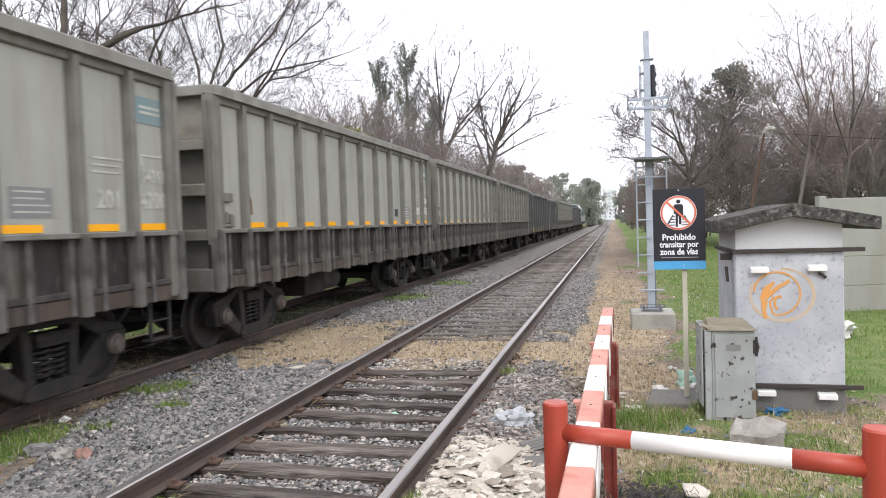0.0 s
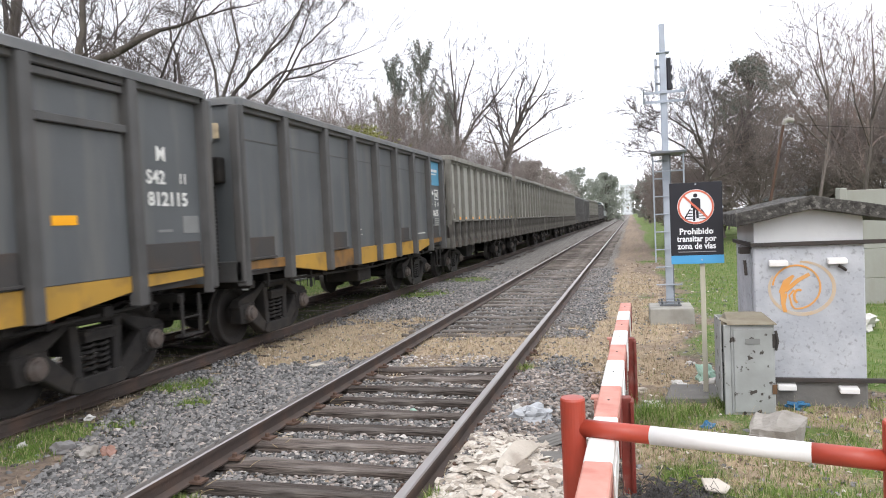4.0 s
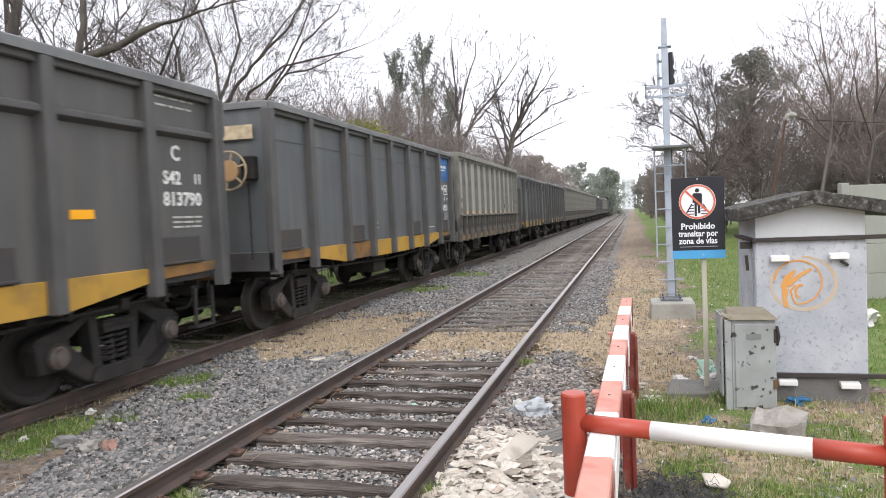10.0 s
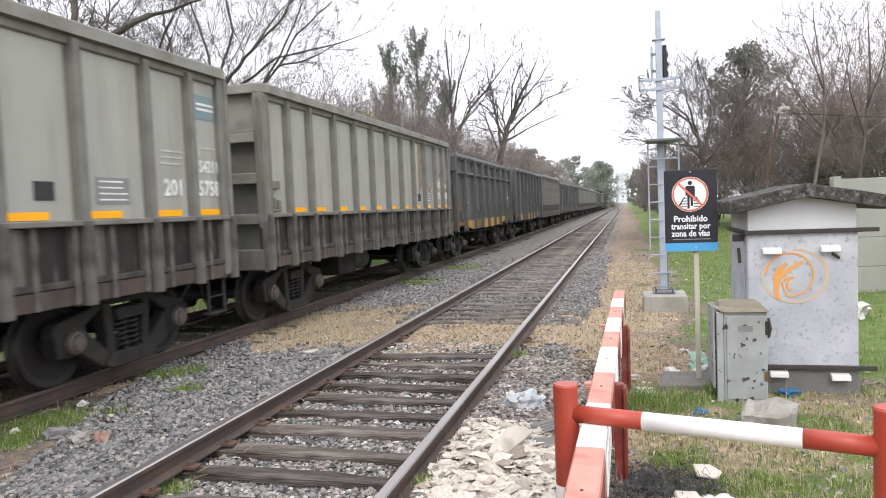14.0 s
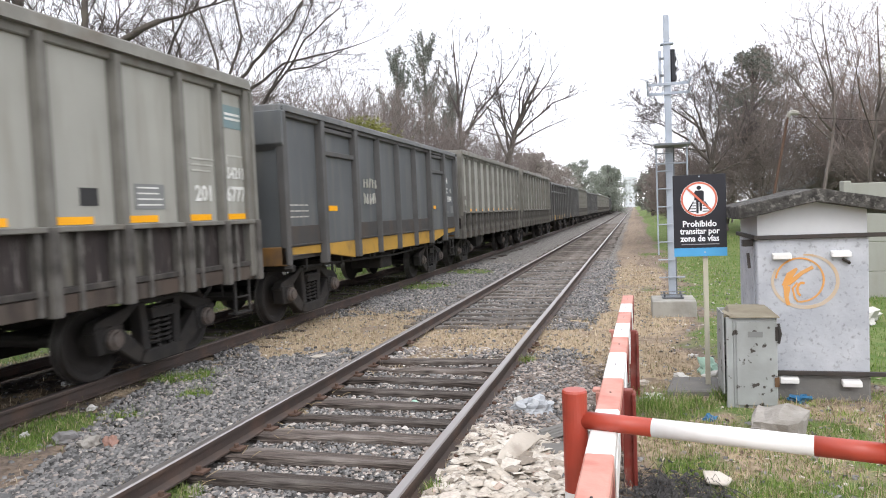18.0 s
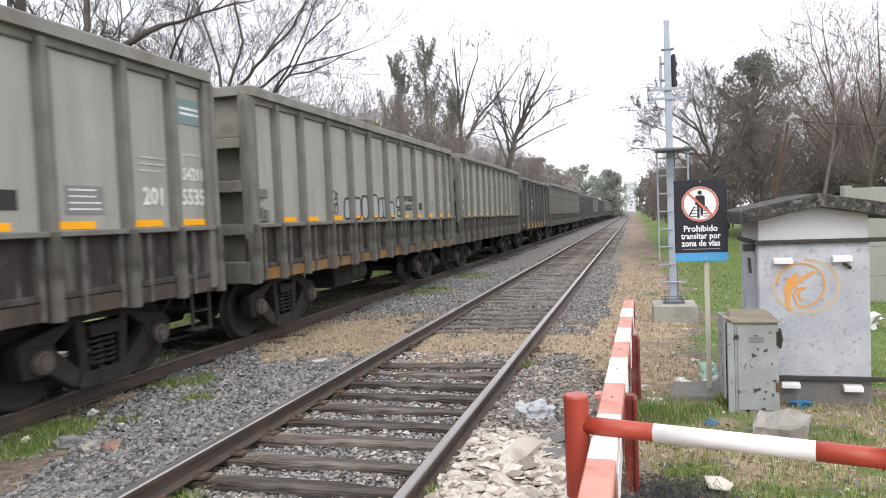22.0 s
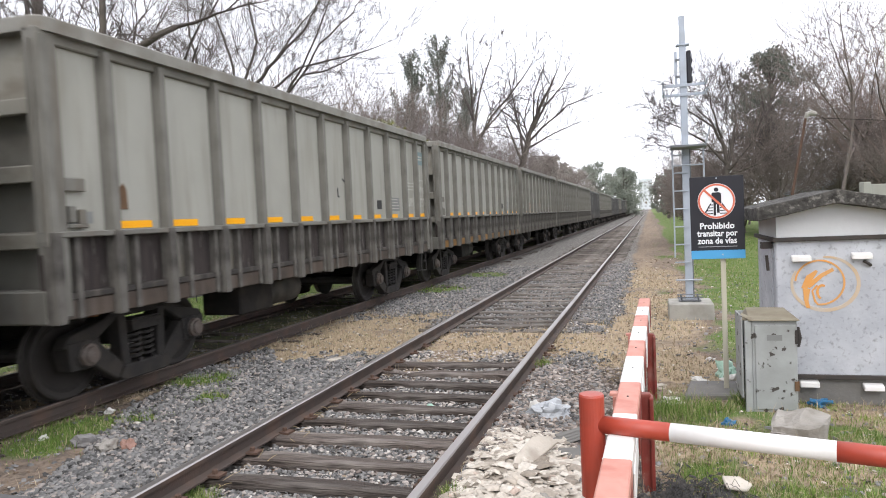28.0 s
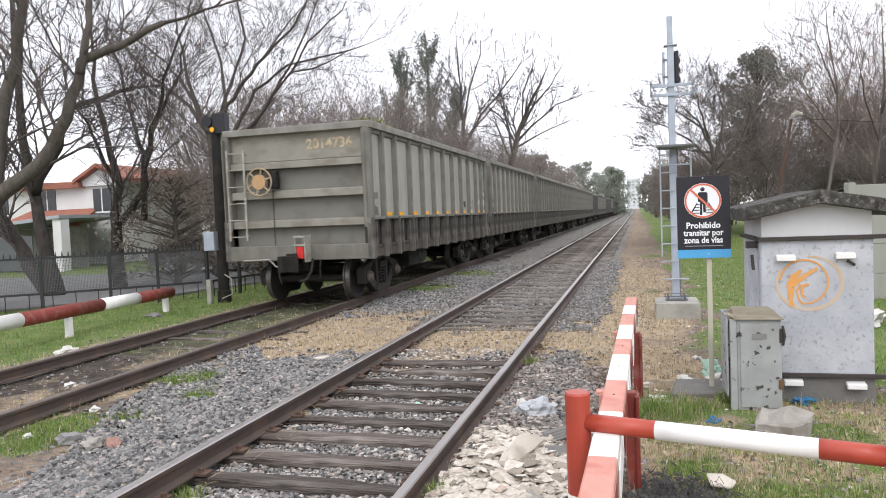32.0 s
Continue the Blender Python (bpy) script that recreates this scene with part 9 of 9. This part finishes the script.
rough_block(3.28, 5.78, 0.035, (0.38, 0.30, 0.25), 3, M_BLOCK, "pale broken masonry block in the grass", (4, 5, -20), "masonry_block", "block")
slab_piece(1.30, 4.55, 0.045, [(0, 0), (0.25, -0.02), (0.54, 0.02), (0.50, 0.09), (0.36, 0.14), (0.14, 0.08)], 0.035, M_TILECHIP, "long broken slab leaning on the rubble", (42, -6, 58), "concrete_piece")
for k in range(4):
    slab_piece(1.50 + 0.012 * k, 5.22 + 0.035 * k, 0.0 + 0.018 * k, [(0, 0), (0.30, 0.10), (0.29, 0.14), (-0.02, 0.05)], 0.014, M_CONCRETE_DARK, "split layer of grey roofing sheet on rubble", (12, -6, 14), "roofing_piece", "rubble")
rough_block(1.30, 4.15, 0.03, (0.15, 0.10, 0.04), 9, M_TILECHIP, "broken cream plaster slab on the rubble", (10, -8, 15), "plaster_piece", "rubble")
slab_piece(2.66, 4.55, 0.035, [(0, 0), (0.13, -0.02), (0.2, 0.05), (0.15, 0.13), (0.03, 0.12)], 0.02, M_TILECHIP, "broken tan tile on burnt rubbish", (16, 10, 25))
slab_piece(1.56, 4.95, -0.01, [(0, 0), (0.26, 0.02), (0.24, 0.16), (0.03, 0.14)], 0.05, M_CONCRETE_DARK, "dark broken tile leaning on rubble", (14, 3, 10))
slab_piece(2.52, 4.12, 0.02, [(0, 0), (0.17, 0.02), (0.15, 0.12), (0.01, 0.11)], 0.03, M_TILECHIP, "broken tan tile in the rubbish", (18, 10, 20))
slab_piece(-1.82, 8.22, -0.04, [(0, 0), (0.22, -0.02), (0.24, 0.16), (0.04, 0.20)], 0.05, M_TILECHIP, "flat tan slab in the dry grass", (0, 0, -4), "flat_stone", "stone")
for i, (x, y, s, mt, lb) in enumerate(((-2.18, 4.8, (0.11, 0.08, 0.075), M_BLOCK, "pale broken stone on ballast"), (-2.05, 4.90, (0.11, 0.06, 0.06), M_BRICKCHIP, "broken red brick on ballast"), (-2.48, 4.88, (0.12, 0.08, 0.06), M_STONE, "grey broken stone on ballast"),
                                       (-3.0, 4.15, (0.10, 0.07, 0.03), M_CONCRETE, "flat concrete scrap on the dirt"), (2.74, 4.22, (0.15, 0.11, 0.06), M_PAPER, "crumpled dirty white paper"), (2.52, 4.15, (0.09, 0.07, 0.06), M_PAPER, "crumpled dirty white paper"),
                                       (3.42, 4.12, (0.13, 0.08, 0.05), M_BRICKCHIP, "broken terracotta piece in the grass"), (3.68, 3.95, (0.07, 0.05, 0.03), M_TILECHIP, "broken cream tile on the rubble"), (2.32, 4.05, (0.07, 0.06, 0.06), M_STONE, "grey broken stone in rubbish"),
                                       (1.42, 4.62, (0.09, 0.06, 0.05), M_TILECHIP, "broken cream tile on the rubble"), (1.18, 4.2, (0.10, 0.07, 0.05), M_TILECHIP, "broken cream tile on the rubble"), (1.62, 4.15, (0.08, 0.06, 0.05), M_BLOCK, "pale stone on the rubble"),
                                       (3.85, 4.9, (0.07, 0.05, 0.05), M_STONE, "grey stone lying in grass"), (-3.0, 5.75, (0.05, 0.04, 0.03), M_PAPER, "white stone beside the rail"), (-2.95, 4.9, (0.04, 0.03, 0.03), M_PAPER, "white stone beside the rail"))):
    stone(x, y, s, 100 + i, mt, lb)
for i, (x, y, s, mt, lb, ct) in enumerate(((1.40, 6.02, (0.17, 0.12, 0.10), M_BAG, "crumpled clear plastic bag on ballast", "bag"), (1.24, 6.14, (0.06, 0.05, 0.075), M_PAPER, "knotted clear plastic bag on ballast", "bag"), (2.98, 7.85, (0.12, 0.10, 0.11), M_BAG_GREEN, "pale green plastic bag in the grass", "bag"),
                                           (3.02, 7.55, (0.10, 0.08, 0.06), M_PAPER, "crumpled white litter in the grass", "litter"), (0.17, 6.42, (0.045, 0.03, 0.035), M_BAG_GREEN, "green plastic scrap between sleepers", "litter"), (3.66, 6.80, (0.09, 0.05, 0.045), M_BLUEBAG, "blue plastic scrap by the plinth", "litter"),
                                           (2.83, 6.15, (0.05, 0.04, 0.03), M_BLUEBAG, "blue plastic scrap in the grass", "litter"), (2.70, 7.55, (0.16, 0.06, 0.035), M_PAPER, "torn white paper on the slab's far side", "litter"),
                                           (2.42, 6.75, (0.10, 0.06, 0.03), M_PAPER, "flattened pale litter on dirt", "litter"), (2.3, 7.3, (0.07, 0.05, 0.03), M_TILECHIP, "pale rubbish scrap on the dirt", "litter"), (1.75, 6.6, (0.06, 0.04, 0.02), M_PAPER, "pale rubbish scrap on the dirt", "litter"),
                                           (2.9, 4.15, (0.12, 0.05, 0.03), M_BAG, "flattened plastic wrapper in the grass", "litter"), (3.2, 4.25, (0.10, 0.05, 0.03), M_BAG, "flattened plastic wrapper in the grass", "litter"), (3.03, 4.2, (0.03, 0.03, 0.03), M_SIGNRED, "small red bottle cap in grass", "litter"),
                                           (2.05, 9.0, (0.06, 0.04, 0.03), M_PAPER, "pale litter in dry grass", "litter"), (2.9, 8.7, (0.05, 0.04, 0.02), M_PAPER, "pale litter in dry grass", "litter"), (-5.9, 8.45, (0.15, 0.06, 0.06), M_PAPER, "white plastic bottle in the grass", "bottle"),
                                           (-4.1, 6.6, (0.07, 0.05, 0.03), M_PAPER, "pale litter between the rails", "litter"), (4.35, 9.3, (0.12, 0.09, 0.07), M_PAPER, "white litter lying in grass", "litter"), (-7.3, 12.2, (0.15, 0.09, 0.06), M_STONE, "grey stone lying in grass", "stone"),
                                           (5.3, 11.2, (0.35, 0.2, 0.16), M_PAPER, "pale rubbish heap beside the wall", "rubbish"), (4.9, 10.7, (0.3, 0.22, 0.16), M_STONE, "dark broken branches and stones", "rubbish"))):
    stone(x, y, s, 200 + i, mt, lb, "litter" if ct == "litter" else ct.replace(" ", "_"), ct, 0.5, 0.28 if ct == "bag" else 0.5)


def burnt_heap():
    r = np.random.default_rng(71)
    n = 900
    x, y = r.normal(2.47, 0.15, n), r.normal(4.45, 0.17, n)
    stones("burnt_rubbish", x, y, ground_z(x, y) + r.uniform(0, 0.05, n), r.uniform(0.012, 0.04, n), M_SOOT, "small burnt black rubbish heap", 0.6, 72)
    g = Geo()
    for k in range(130):
        a, l = r.uniform(0, 6.28), r.uniform(0.06, 0.2)
        px, py = r.normal(2.47, 0.15), r.normal(4.45, 0.16)
        g.tube([(px, py, 0.01), (px + math.cos(a) * l * 0.5, py + math.sin(a) * l * 0.5, 0.05 + r.random() * 0.04), (px + math.cos(a) * l, py + math.sin(a) * l, 0.02)], 0.0022, 4)
    tagged(part("burnt_wire", g, M_SOOT), "tangle of thin burnt twigs and wire", "rubbish", kind="stuff")


burnt_heap()
bottle = thing("bottle", "clear plastic bottle with a yellow label", "bottle", at=(2.72, 3.98, float(ground_z(2.72, 3.98)) + 0.035), rz=12)
part("body", Geo().lathe([(-0.1, 0.002), (-0.1, 0.03), (0.04, 0.032), (0.08, 0.014), (0.11, 0.012)], (0, 0, 0), 0, 14), M_BAG, bottle, smooth=True)
part("label", Geo().lathe([(-0.03, 0.033), (0.02, 0.033)], (0, 0, 0), 0, 14), M_REFLECT, bottle, "torn yellow label")
dry = Geo()
for k in range(110):
    a, l = rng.uniform(0, 6.28), rng.uniform(0.05, 0.16)
    px, py = rng.choice(((rng.gauss(-0.68, 0.07), rng.uniform(4.1, 7.8)), (rng.gauss(1.05, 0.08), rng.uniform(5.3, 7.5)), (rng.gauss(2.6, 0.3), rng.gauss(4.7, 0.4)), (rng.gauss(3.4, 0.35), rng.gauss(5.6, 0.4))))
    hh = 0.008 + 0.014 * rng.random()
    dry.tube([(px + math.cos(a + 0.5 * q) * l * q, py + math.sin(a + 0.5 * q) * l * q, hh * 4 * q * (1 - q) - 0.01 + 0.02 * q) for q in (0, 0.2, 0.4, 0.6, 0.8, 1)], 0.0016, 4)
tagged(part("dry_stalks", dry, M_STRAW), "loose dry stalks beside the rails", "stalks", kind="stuff")

# ---- movement ----
SPEED = [(0, 5.87), (4, 5.77), (8, 5.77), (12, 5.70), (16, 5.74), (20, 5.68), (24, 5.33), (28, 5.03), (32, 4.68)]


# metres by which the train lags or gains, fitted to wagon gaps in the camera's view
SURGE_T = [0, 2, 4.5, 6, 8, 10, 12, 14, 16.5, 18, 20, 22, 24, 27.5, 32]
SURGE = [0, 0, -0.45, -0.54, -0.28, -0.21, -0.14, 0.17, 0.39, 0.41, 0.46, 0.20, 0.04, 0, 0]


def run(t):
    """Metres that the train has gone at t seconds."""
    s = sum(float(np.interp(t + d, SURGE_T, SURGE)) for d in (-0.6, -0.3, 0, 0.3, 0.6)) / 5
    for (ta, va), (tb, vb) in zip(SPEED[:-1], SPEED[1:]):
        if t <= ta:
            break
        e = min(t, tb)
        ve = va + (vb - va) * (e - ta) / (tb - ta)
        s += (va + ve) / 2 * (e - ta)
    return s


def motions():
    """The train rolls away along the far track, its wheels turning."""
    for w, rear in TRAIN:
        walk(w, [(t / 2, pose(TRACK2_X, rear + run(t / 2), 0)) for t in range(0, 65)])
    first = {}
    for w, rear in TRAIN:
        for b in w.children:
            if not b.name.startswith("bogie"):
                continue
            for ws in b.children:
                if not ws.name.startswith("wheelset"):
                    continue
                side = 1 if ws.location.y > 0 else -1
                if side not in first:
                    walk(ws, [(i / 10, pose(0, side * AXLE, RAIL_Z + WHEEL_R, -math.degrees(run(i / 10) / WHEEL_R))) for i in range(321)])
                    first[side] = ws
                else:
                    ws.rotation_mode = "QUATERNION"
                    data = ws.animation_data_create()
                    data.action = first[side].animation_data.action
                    data.action_slot = first[side].animation_data.action_slot


motions()
